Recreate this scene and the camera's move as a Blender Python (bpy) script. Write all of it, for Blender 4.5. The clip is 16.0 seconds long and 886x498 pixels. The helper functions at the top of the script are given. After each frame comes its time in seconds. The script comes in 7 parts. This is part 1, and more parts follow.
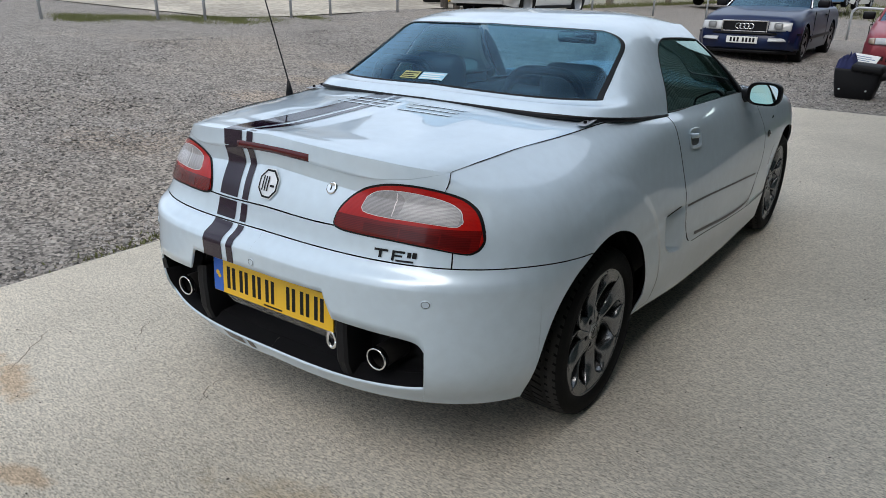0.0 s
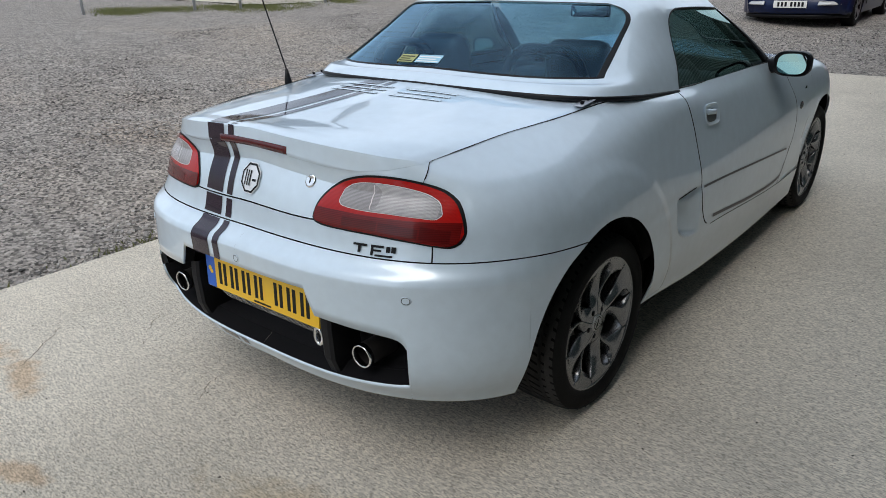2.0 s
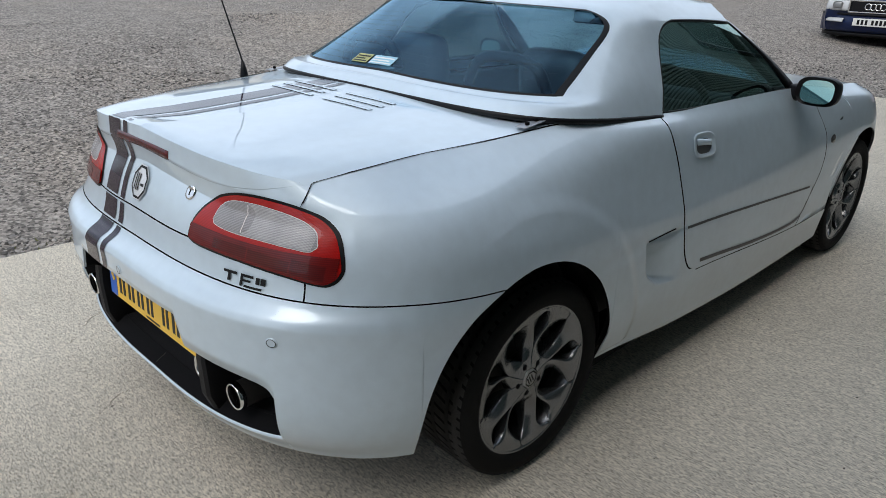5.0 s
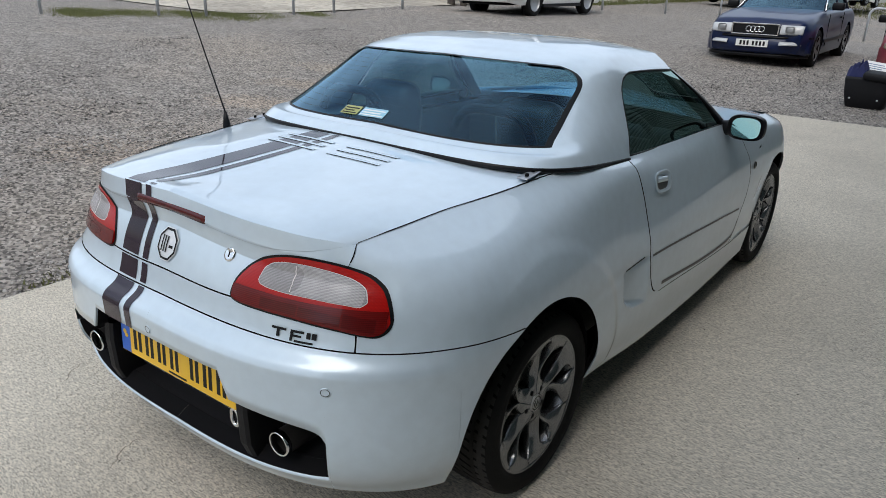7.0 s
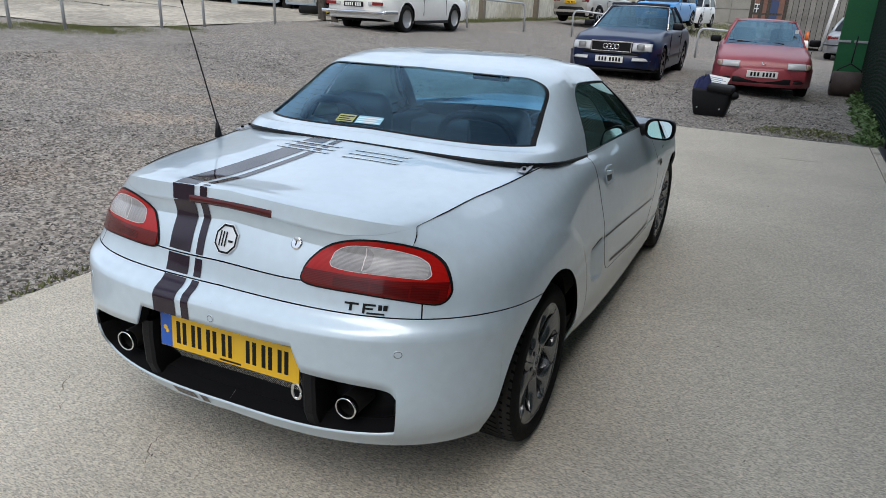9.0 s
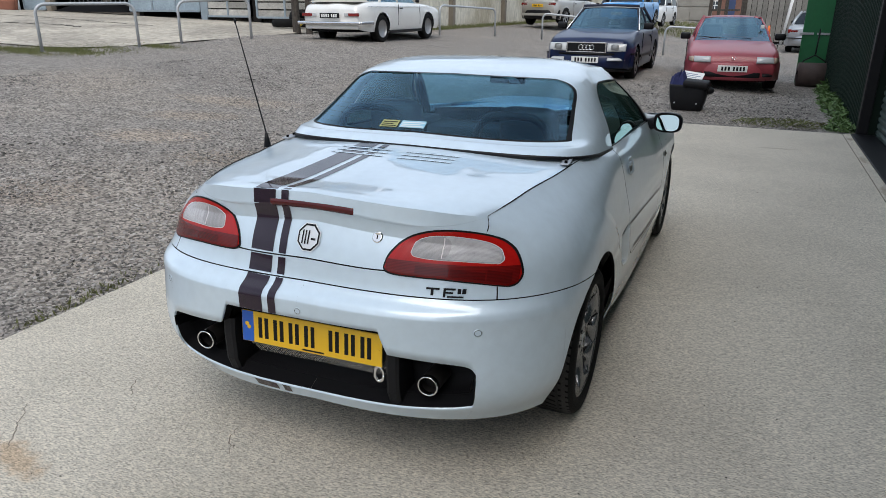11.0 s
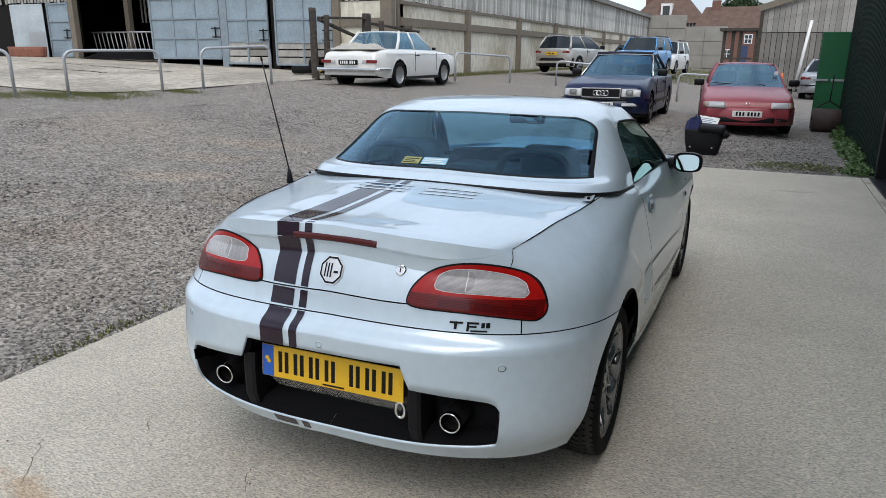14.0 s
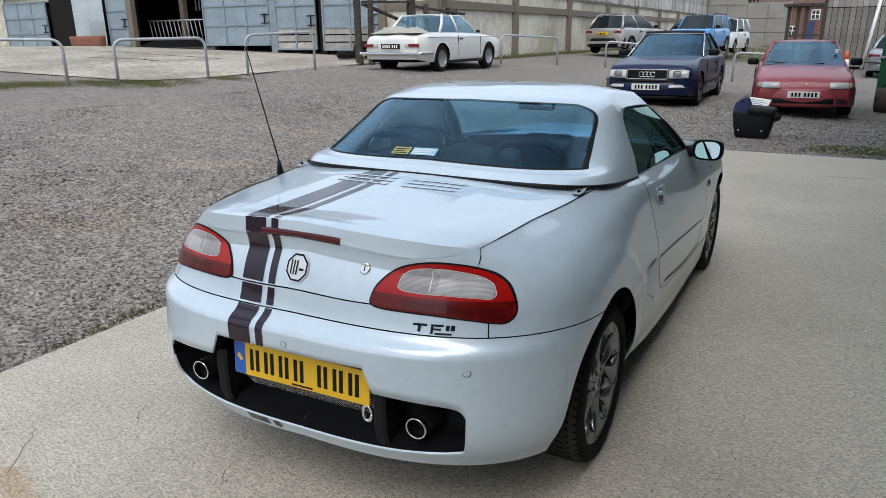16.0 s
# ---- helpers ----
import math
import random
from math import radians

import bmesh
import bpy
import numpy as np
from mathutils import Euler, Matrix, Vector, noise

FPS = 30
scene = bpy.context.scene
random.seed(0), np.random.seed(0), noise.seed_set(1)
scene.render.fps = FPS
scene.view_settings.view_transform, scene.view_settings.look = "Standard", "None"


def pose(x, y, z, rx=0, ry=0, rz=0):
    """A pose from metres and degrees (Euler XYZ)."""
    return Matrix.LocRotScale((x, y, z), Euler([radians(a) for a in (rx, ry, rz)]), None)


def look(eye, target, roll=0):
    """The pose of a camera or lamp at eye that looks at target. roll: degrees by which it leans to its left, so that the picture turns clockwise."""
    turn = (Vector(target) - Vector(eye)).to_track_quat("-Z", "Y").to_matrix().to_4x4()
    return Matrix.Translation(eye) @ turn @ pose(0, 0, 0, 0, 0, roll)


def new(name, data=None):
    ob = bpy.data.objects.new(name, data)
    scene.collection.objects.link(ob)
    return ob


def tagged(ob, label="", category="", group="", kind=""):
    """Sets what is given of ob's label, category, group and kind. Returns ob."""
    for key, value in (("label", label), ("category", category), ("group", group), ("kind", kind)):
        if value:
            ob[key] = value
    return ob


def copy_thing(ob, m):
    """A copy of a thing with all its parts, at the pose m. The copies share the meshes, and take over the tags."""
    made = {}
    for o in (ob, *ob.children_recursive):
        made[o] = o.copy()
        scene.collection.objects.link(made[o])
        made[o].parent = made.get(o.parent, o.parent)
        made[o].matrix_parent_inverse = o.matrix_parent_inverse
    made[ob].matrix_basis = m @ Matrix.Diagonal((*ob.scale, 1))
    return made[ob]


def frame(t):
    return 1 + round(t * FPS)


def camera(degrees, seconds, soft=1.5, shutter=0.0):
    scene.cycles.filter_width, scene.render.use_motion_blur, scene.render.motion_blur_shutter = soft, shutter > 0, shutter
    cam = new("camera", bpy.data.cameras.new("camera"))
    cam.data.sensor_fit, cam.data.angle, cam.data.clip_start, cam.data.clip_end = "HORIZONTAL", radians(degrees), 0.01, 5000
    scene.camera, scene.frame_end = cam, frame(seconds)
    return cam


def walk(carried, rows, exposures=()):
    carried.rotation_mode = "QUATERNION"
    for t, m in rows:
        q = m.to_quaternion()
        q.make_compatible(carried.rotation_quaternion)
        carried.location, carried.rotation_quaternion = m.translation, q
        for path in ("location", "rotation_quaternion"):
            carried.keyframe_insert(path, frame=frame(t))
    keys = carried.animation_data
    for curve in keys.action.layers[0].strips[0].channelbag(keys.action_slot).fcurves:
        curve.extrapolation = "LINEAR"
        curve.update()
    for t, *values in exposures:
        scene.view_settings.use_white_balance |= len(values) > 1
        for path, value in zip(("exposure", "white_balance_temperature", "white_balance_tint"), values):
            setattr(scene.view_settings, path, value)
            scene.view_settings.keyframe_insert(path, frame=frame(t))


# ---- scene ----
cam = camera(66.3, 16.0, soft=0.7)
METRES, EYE, TILT, LEAN, TURN = 2.5, 1.65, -21.4, 0.0, 0.0
PATH = [
    (0, (1.554, -1.089, 1.352), (0.433, 0.401, 0.628), 0.7),
    (0.5, (1.553, -0.973, 1.355), (0.474, 0.513, 0.563), 1.1),
    (1, (1.602, -0.894, 1.344), (0.489, 0.552, 0.525), 1.2),
    (1.5, (1.615, -0.881, 1.348), (0.433, 0.514, 0.539), 0.2),
    (2, (1.632, -0.916, 1.35), (0.416, 0.47, 0.575), -2.1),
    (2.5, (1.654, -0.851, 1.344), (0.477, 0.553, 0.543), -0.4),
    (3, (1.7, -0.721, 1.345), (0.509, 0.668, 0.538), 2.6),
    (3.2, (1.708, -0.679, 1.324), (0.496, 0.689, 0.511), 1.3),
    (5.3, (1.72, -0.422, 1.342), (0.373, 0.823, 0.546), 1.5),
    (5.5, (1.693, -0.412, 1.361), (0.36, 0.832, 0.539), 2.4),
    (6, (1.665, -0.425, 1.471), (0.469, 0.954, 0.653), 3.0),
    (6.5, (1.619, -0.554, 1.482), (0.487, 0.887, 0.68), 1.1),
    (7, (1.59, -0.727, 1.474), (0.445, 0.734, 0.729), 1.2),
    (7.5, (1.553, -0.91, 1.487), (0.466, 0.612, 0.779), 2.1),
    (8, (1.453, -1.042, 1.477), (0.49, 0.597, 0.857), -0.6),
    (8.5, (1.372, -1.149, 1.489), (0.491, 0.533, 0.861), 0.3),
    (9, (1.372, -1.251, 1.488), (0.549, 0.435, 0.793), 2.4),
    (9.2, (1.368, -1.295, 1.488), (0.566, 0.378, 0.742), 2.3),
    (11.3, (1.146, -1.556, 1.495), (0.385, 0.18, 0.855), 0.1),
    (11.5, (1.12, -1.552, 1.495), (0.348, 0.192, 0.895), -0.0),
    (12, (1.14, -1.546, 1.5), (0.315, 0.206, 0.998), 1.3),
    (12.5, (1.127, -1.557, 1.504), (0.303, 0.202, 1.026), 0.8),
    (13, (1.134, -1.571, 1.492), (0.331, 0.195, 1.008), 0.6),
    (13.5, (1.146, -1.572, 1.472), (0.339, 0.183, 0.953), 0.4),
    (14, (1.17, -1.559, 1.459), (0.359, 0.184, 0.908), 0.3),
    (14.5, (1.241, -1.517, 1.457), (0.407, 0.208, 0.882), -0.2),
    (15, (1.338, -1.45, 1.456), (0.469, 0.251, 0.863), 1.0),
    (15.5, (1.386, -1.391, 1.454), (0.439, 0.264, 0.848), 0.4),
    (16, (1.345, -1.346, 1.469), (0.403, 0.314, 0.873), -0.7),
]
walk(cam, [(t, look(eye, target, roll)) for t, eye, target, roll in PATH])

# ---- world and light ----
W = bpy.data.worlds.new("sky")
scene.world = W
W.use_nodes = True
wn, wl = W.node_tree.nodes, W.node_tree.links
sky = wn.new("ShaderNodeTexSky")
sky.sky_type, sky.sun_disc = "NISHITA", False
sky.sun_elevation, sky.sun_rotation = radians(53), radians(159)
sky.dust_density, sky.air_density = 4.0, 1.2
bg = wn["Background"]
bg.inputs["Strength"].default_value = 0.128
mixw = wn.new("ShaderNodeMix")
mixw.data_type = "RGBA"
cloud, cover, skyco = wn.new("ShaderNodeTexNoise"), wn.new("ShaderNodeMapRange"), wn.new("ShaderNodeTexCoord")
cloud.inputs["Scale"].default_value, cloud.inputs["Detail"].default_value, cloud.inputs["Distortion"].default_value = 1.9, 6, 0.6
cover.inputs["From Min"].default_value, cover.inputs["From Max"].default_value = 0.40, 0.58
cover.inputs["To Min"].default_value, cover.inputs["To Max"].default_value = 0.14, 1.0
wl.new(skyco.outputs["Generated"], cloud.inputs["Vector"]), wl.new(cloud.outputs["Fac"], cover.inputs["Value"])
wl.new(cover.outputs[0], mixw.inputs["Factor"])
mixw.inputs["B"].default_value = (7.35, 8.5, 10.1, 1)
wl.new(sky.outputs["Color"], mixw.inputs["A"])
wl.new(mixw.outputs["Result"], bg.inputs["Color"])
sun = new("sun", bpy.data.lights.new("sun", "SUN"))
sun.data.energy, sun.data.angle, sun.data.color = 1.85, radians(48), (1.0, 0.97, 0.92)
sun.matrix_world = look((0, 0, 20), (-5.5, 14, 0))


# ---- materials ----
def material(name, color, rough=0.6, metal=0.0, vary=0.15, scale=8.0, bump=0.0, bump_scale=60.0, coat=0.0, island=0.0, spec=0.5):
    """A surface with two scales of variation in colour, and a fine relief."""
    m = bpy.data.materials.new(name)
    m.use_nodes = True
    n, l = m.node_tree.nodes, m.node_tree.links
    b = n["Principled BSDF"]
    b.inputs["Roughness"].default_value, b.inputs["Metallic"].default_value = rough, metal
    b.inputs["Coat Weight"].default_value, b.inputs["Specular IOR Level"].default_value = coat, spec
    tc = n.new("ShaderNodeTexCoord")
    src = tc.outputs["Object"]
    n1, n2 = n.new("ShaderNodeTexNoise"), n.new("ShaderNodeTexNoise")
    for q, s, d in ((n1, scale, 4), (n2, scale * 9, 6)):
        q.inputs["Scale"].default_value, q.inputs["Detail"].default_value = s, d
        l.new(src, q.inputs["Vector"])
    add = n.new("ShaderNodeMath")
    add.operation = "ADD"
    l.new(n1.outputs["Fac"], add.inputs[0]), l.new(n2.outputs["Fac"], add.inputs[1])
    mr = n.new("ShaderNodeMapRange")
    mr.inputs["From Min"].default_value, mr.inputs["From Max"].default_value = 0.6, 1.4
    mr.inputs["To Min"].default_value, mr.inputs["To Max"].default_value = 1 - vary, 1 + vary
    l.new(add.outputs[0], mr.inputs["Value"])
    val = mr.outputs[0]
    if island:
        oi = n.new("ShaderNodeObjectInfo")
        m2 = n.new("ShaderNodeMapRange")
        m2.inputs["To Min"].default_value, m2.inputs["To Max"].default_value = 1 - island, 1 + island
        l.new(oi.outputs["Random"], m2.inputs["Value"])
        mu = n.new("ShaderNodeMath")
        mu.operation = "MULTIPLY"
        l.new(val, mu.inputs[0]), l.new(m2.outputs[0], mu.inputs[1])
        val = mu.outputs[0]
    sc = n.new("ShaderNodeVectorMath")
    sc.operation = "SCALE"
    sc.inputs[0].default_value = color
    l.new(val, sc.inputs["Scale"])
    l.new(sc.outputs[0], b.inputs["Base Color"])
    if bump:
        bn, bp = n.new("ShaderNodeTexNoise"), n.new("ShaderNodeBump")
        bn.inputs["Scale"].default_value, bn.inputs["Detail"].default_value = bump_scale, 5
        bp.inputs["Strength"].default_value, bp.inputs["Distance"].default_value = bump, 0.01
        l.new(src, bn.inputs["Vector"]), l.new(bn.outputs["Fac"], bp.inputs["Height"])
        l.new(bp.outputs[0], b.inputs["Normal"])
    return m


def plain(name, color, rough=0.5, metal=0.0, coat=0.0, spec=0.5):
    m = bpy.data.materials.new(name)
    m.use_nodes = True
    b = m.node_tree.nodes["Principled BSDF"]
    b.inputs["Base Color"].default_value = (*color, 1)
    b.inputs["Roughness"].default_value, b.inputs["Metallic"].default_value = rough, metal
    b.inputs["Coat Weight"].default_value = coat
    b.inputs["Specular IOR Level"].default_value = spec
    return m


def glass(name, color, gloss=0.07, tone=(0.50, 0.80, 1.0)):
    m = bpy.data.materials.new(name)
    m.use_nodes = True
    n, l = m.node_tree.nodes, m.node_tree.links
    out = n["Material Output"]
    n.remove(n["Principled BSDF"])
    t, g, mx, lw = n.new("ShaderNodeBsdfTransparent"), n.new("ShaderNodeBsdfGlossy"), n.new("ShaderNodeMixShader"), n.new("ShaderNodeLayerWeight")
    pw, mr = n.new("ShaderNodeMath"), n.new("ShaderNodeMapRange")
    pw.operation, pw.inputs[1].default_value = "POWER", 3.0
    mr.inputs["To Min"].default_value, mr.inputs["To Max"].default_value = gloss, 1.0
    lw.inputs["Blend"].default_value = 0.5
    t.inputs["Color"].default_value = (*color, 1)
    g.inputs["Roughness"].default_value = 0.02
    g.inputs["Color"].default_value = (*tone, 1)
    l.new(lw.outputs["Facing"], pw.inputs[0]), l.new(pw.outputs[0], mr.inputs["Value"])
    l.new(mr.outputs[0], mx.inputs[0]), l.new(t.outputs[0], mx.inputs[1]), l.new(g.outputs[0], mx.inputs[2])
    l.new(mx.outputs[0], out.inputs["Surface"])
    return m


def paint(name, color, metal=0.35, rough=0.3, flake=0.06, coat=1.0, ior=1.5):
    """Metallic car paint: flakes under a clear coat."""
    m = material(name, color, rough, metal, vary=flake, scale=3.0, coat=coat)
    b = m.node_tree.nodes["Principled BSDF"]
    b.inputs["Coat Roughness"].default_value, b.inputs["Coat IOR"].default_value = 0.02, ior
    return m


SILVER = paint("silver_paint", (0.59, 0.70, 0.79), metal=0.2, rough=0.40, ior=1.62)
BLACK = plain("black_trim", (0.006, 0.006, 0.0075), 0.42, spec=0.22)
RUBBER = material("tyre_rubber", (0.008, 0.008, 0.008), 0.8, spec=0.15, bump=0.2, bump_scale=200)
GAP = plain("gap", (0.004, 0.004, 0.005), 0.9, spec=0.15)
GLASS = glass("tinted_glass", (0.54, 0.82, 0.96), 0.04, (0.42, 0.66, 0.84))
# Deeper tint than GLASS: the panes' dark reflections are put into the colour.
SIDEGLASS = glass("door_dark_glass", (0.20, 0.28, 0.26), 0.26, (0.66, 0.86, 0.78))
CHROME = plain("chrome", (0.8, 0.8, 0.8), 0.12, 1.0)
ALLOY = plain("grey_alloy", (0.225, 0.23, 0.24), 0.25, 0.85)
YELLOW = plain("plate_yellow", (0.85, 0.50, 0.01), 0.35, coat=0.3)
BLUE = plain("plate_blue", (0.02, 0.12, 0.55), 0.35)
PLATEWHITE = plain("plate_white", (0.75, 0.75, 0.73), 0.35)


def mixed(name, a, b, rough, patch, fine_scale, speck=0.35, bump=0.6, stretch=(1, 1, 1), pits=0.0, sharp=(0.42, 0.62), stains=(), lumps=0.0, grain=0.0, pit_edge=(0.53, 0.66)):
    """Ground: two colours in large patches, crossed by fine grain, with a relief of the grain."""
    m = bpy.data.materials.new(name)
    m.use_nodes = True
    n, l = m.node_tree.nodes, m.node_tree.links
    bs = n["Principled BSDF"]
    bs.inputs["Roughness"].default_value = rough
    tc, mp = n.new("ShaderNodeTexCoord"), n.new("ShaderNodeMapping")
    mp.inputs["Scale"].default_value = stretch
    mp.inputs["Rotation"].default_value = (0, 0, radians(grain))
    l.new(tc.outputs["Object"], mp.inputs["Vector"])
    big, mid, vor = n.new("ShaderNodeTexNoise"), n.new("ShaderNodeTexNoise"), n.new("ShaderNodeTexVoronoi")
    big.inputs["Scale"].default_value, big.inputs["Detail"].default_value = patch, 5
    mid.inputs["Scale"].default_value, mid.inputs["Detail"].default_value, mid.inputs["Roughness"].default_value = fine_scale, 8, 0.75
    vor.inputs["Scale"].default_value = fine_scale
    l.new(tc.outputs["Object"], big.inputs["Vector"]), l.new(mp.outputs[0], mid.inputs["Vector"]), l.new(mp.outputs[0], vor.inputs["Vector"])
    r1 = n.new("ShaderNodeMapRange")
    r1.inputs["From Min"].default_value, r1.inputs["From Max"].default_value = sharp
    l.new(big.outputs["Fac"], r1.inputs["Value"])
    mx = n.new("ShaderNodeMix")
    mx.data_type = "RGBA"
    mx.inputs["A"].default_value, mx.inputs["B"].default_value = (*a, 1), (*b, 1)
    l.new(r1.outputs[0], mx.inputs["Factor"])
    sep = n.new("ShaderNodeSeparateColor")
    l.new(vor.outputs["Color"], sep.inputs[0])
    ad = n.new("ShaderNodeMath")
    ad.operation = "ADD"
    l.new(sep.outputs[0], ad.inputs[0]), l.new(mid.outputs["Fac"], ad.inputs[1])
    r2 = n.new("ShaderNodeMapRange")
    r2.inputs["From Min"].default_value, r2.inputs["From Max"].default_value = 0.3, 1.7
    r2.inputs["To Min"].default_value, r2.inputs["To Max"].default_value = 1 - speck, 1 + speck
    l.new(ad.outputs[0], r2.inputs["Value"])
    sc = n.new("ShaderNodeVectorMath")
    sc.operation = "SCALE"
    l.new(mx.outputs["Result"], sc.inputs[0]), l.new(r2.outputs[0], sc.inputs["Scale"])
    col = sc.outputs[0]
    if lumps:
        un, ur, us = n.new("ShaderNodeTexNoise"), n.new("ShaderNodeMapRange"), n.new("ShaderNodeVectorMath")
        un.inputs["Scale"].default_value, un.inputs["Detail"].default_value, un.inputs["Roughness"].default_value = 6.0, 8, 0.85
        ur.inputs["From Min"].default_value, ur.inputs["From Max"].default_value = 0.35, 0.65
        ur.inputs["To Min"].default_value, ur.inputs["To Max"].default_value = 1 - lumps, 1 + lumps
        us.operation = "SCALE"
        l.new(tc.outputs["Object"], un.inputs["Vector"]), l.new(un.outputs["Fac"], ur.inputs["Value"])
        l.new(col, us.inputs[0]), l.new(ur.outputs[0], us.inputs["Scale"])
        col = us.outputs[0]
    if pits:
        pn, pr, ps = n.new("ShaderNodeTexNoise"), n.new("ShaderNodeMapRange"), n.new("ShaderNodeVectorMath")
        pn.inputs["Scale"].default_value, pn.inputs["Detail"].default_value = fine_scale * 0.75, 3
        pr.inputs["From Min"].default_value, pr.inputs["From Max"].default_value = pit_edge
        pr.inputs["To Min"].default_value, pr.inputs["To Max"].default_value = 1.0, 1 - pits
        ps.operation = "SCALE"
        l.new(mp.outputs[0], pn.inputs["Vector"]), l.new(pn.outputs["Fac"], pr.inputs["Value"])
        l.new(col, ps.inputs[0]), l.new(pr.outputs[0], ps.inputs["Scale"])
        col = ps.outputs[0]
    for x0, y0, rx, ry, turn, tint in stains:
        mq, ln, rg, mz, mm = n.new("ShaderNodeMapping"), n.new("ShaderNodeVectorMath"), n.new("ShaderNodeMapRange"), n.new("ShaderNodeMath"), n.new("ShaderNodeMix")
        mq.vector_type = "TEXTURE"
        mq.inputs["Location"].default_value, mq.inputs["Rotation"].default_value, mq.inputs["Scale"].default_value = (x0, y0, 0), (0, 0, radians(turn)), (rx, ry, 1)
        ln.operation = "LENGTH"
        rn = n.new("ShaderNodeTexNoise")
        rn.inputs["Scale"].default_value, rn.inputs["Detail"].default_value = 14, 6
        l.new(tc.outputs["Object"], mq.inputs["Vector"]), l.new(mq.outputs[0], ln.inputs[0]), l.new(tc.outputs["Object"], rn.inputs["Vector"])
        mz.operation = "MULTIPLY_ADD"
        mz.inputs[1].default_value = 1.6
        l.new(rn.outputs["Fac"], mz.inputs[0]), l.new(ln.outputs["Value"], mz.inputs[2])
        rg.inputs["From Min"].default_value, rg.inputs["From Max"].default_value = 1.75, 1.25
        rg.inputs["To Max"].default_value = 0.75
        l.new(mz.outputs[0], rg.inputs["Value"])
        mm.data_type, mm.blend_type = "RGBA", "MULTIPLY"
        mm.inputs["B"].default_value = (*tint, 1)
        l.new(rg.outputs[0], mm.inputs["Factor"]), l.new(col, mm.inputs["A"])
        col = mm.outputs["Result"]
    l.new(col, bs.inputs["Base Color"])
    bp = n.new("ShaderNodeBump")
    bp.inputs["Strength"].default_value, bp.inputs["Distance"].default_value = bump, 0.012
    l.new(ad.outputs[0], bp.inputs["Height"]), l.new(bp.outputs[0], bs.inputs["Normal"])
    return m


RUST, SOIL = (0.86, 0.68, 0.52), (0.55, 0.50, 0.44)
CONCRETE = mixed("concrete", (0.625, 0.57, 0.475), (0.545, 0.497, 0.412), 0.85, 0.9, 170.0, speck=0.39, bump=0.6, stretch=(0.55, 1.5, 1), pits=0.38, pit_edge=(0.548, 0.605), grain=-10.0, lumps=0.03, stains=(
    (-0.98, -0.33, 0.22, 0.07, -10, RUST), (-1.25, -0.36, 0.12, 0.10, 0, RUST), (-0.40, -0.55, 0.16, 0.05, 22, RUST), (0.45, -0.10, 0.5, 0.10, 15, (0.86, 0.78, 0.66)),
    (2.41, 7.9, 0.07, 0.12, 0, SOIL), (2.40, 6.6, 0.05, 0.22, 0, SOIL), (2.41, 5.2, 0.05, 0.25, 0, SOIL), (2.40, 3.6, 0.05, 0.3, 0, SOIL), (1.6, 6.9, 0.3, 0.05, 5, (0.7, 0.67, 0.62))))
APRON = mixed("old_concrete", (0.42, 0.38, 0.315), (0.30, 0.27, 0.225), 0.9, 0.5, 9.0, speck=0.3, bump=0.4, lumps=0.15)
GRAVEL = mixed("gravel", (0.232, 0.210, 0.188), (0.272, 0.238, 0.203), 0.95, 0.32, 58.0, speck=1.05, bump=1.0, sharp=(0.53, 0.68), lumps=0.28, stains=(
    (-4.45, 3.75, 0.75, 0.42, 45, (1.38, 1.24, 1.10)), (-3.4, 3.5, 0.6, 0.4, 40, (1.12, 1.03, 0.92)), (-5.2, 5.9, 1.1, 0.5, 30, (1.22, 1.12, 1.0)),
    (-4.9, 4.8, 0.8, 0.35, 45, (1.14, 1.04, 0.93)), (-3.85, 1.7, 0.7, 0.5, 45, (1.10, 1.01, 0.92)), (-2.9, 4.4, 0.6, 0.7, 20, (1.12, 1.03, 0.93))))
BOARD = material("weathered_board", (0.335, 0.325, 0.30), 0.9, vary=0.4, scale=3, bump=0.6, bump_scale=40, island=0.36)
OLDWOOD = material("old_timber", (0.050, 0.042, 0.035), 0.9, vary=0.7, scale=9, bump=0.8, bump_scale=30)
PANELC = mixed("concrete_panel", (0.60, 0.57, 0.48), (0.40, 0.36, 0.27), 0.9, 0.45, 9.0, speck=0.2, lumps=0.12, bump=0.15, stretch=(1, 1, 0.4))
BEAM = material("weathered_beam", (0.18, 0.155, 0.122), 0.9, vary=0.2, scale=2, bump=0.2)
GATEFRAME = material("gate_frame_paint", (0.25, 0.30, 0.34), 0.55, metal=0.3, vary=0.25, scale=5)
GATEBLUE = material("pale_blue_sheet", (0.27, 0.335, 0.385), 0.55, metal=0.2, vary=0.28, scale=1.6)
GALV = material("galvanised_steel", (0.42, 0.44, 0.46), 0.5, metal=0.4, vary=0.12, scale=9)
GREEN = material("dark_green_cladding", (0.0045, 0.015, 0.0095), 0.6, vary=0.25, scale=2, spec=0.2)
GREENDOOR = material("green_door_paint", (0.012, 0.13, 0.045), 0.5, vary=0.12, scale=3)
SHUTTER = material("pale_shutter", (0.05, 0.072, 0.064), 0.45, vary=0.12, scale=1)
# Near-black colour stands in for the shade inside openings and behind boards.
DARKIN = material("inside_shade", (0.018, 0.017, 0.016), 0.95, spec=0.1)
BRICK = material("house_brick", (0.17, 0.088, 0.066), 0.9, vary=0.25, scale=4)
TILE = material("roof_tile", (0.115, 0.072, 0.055), 0.9, vary=0.45, scale=1.5)
WHITE = plain("white_paint", (0.75, 0.75, 0.74), 0.5)
GRASSM = material("grass", (0.115, 0.125, 0.042), 0.8, vary=0.4, scale=6)
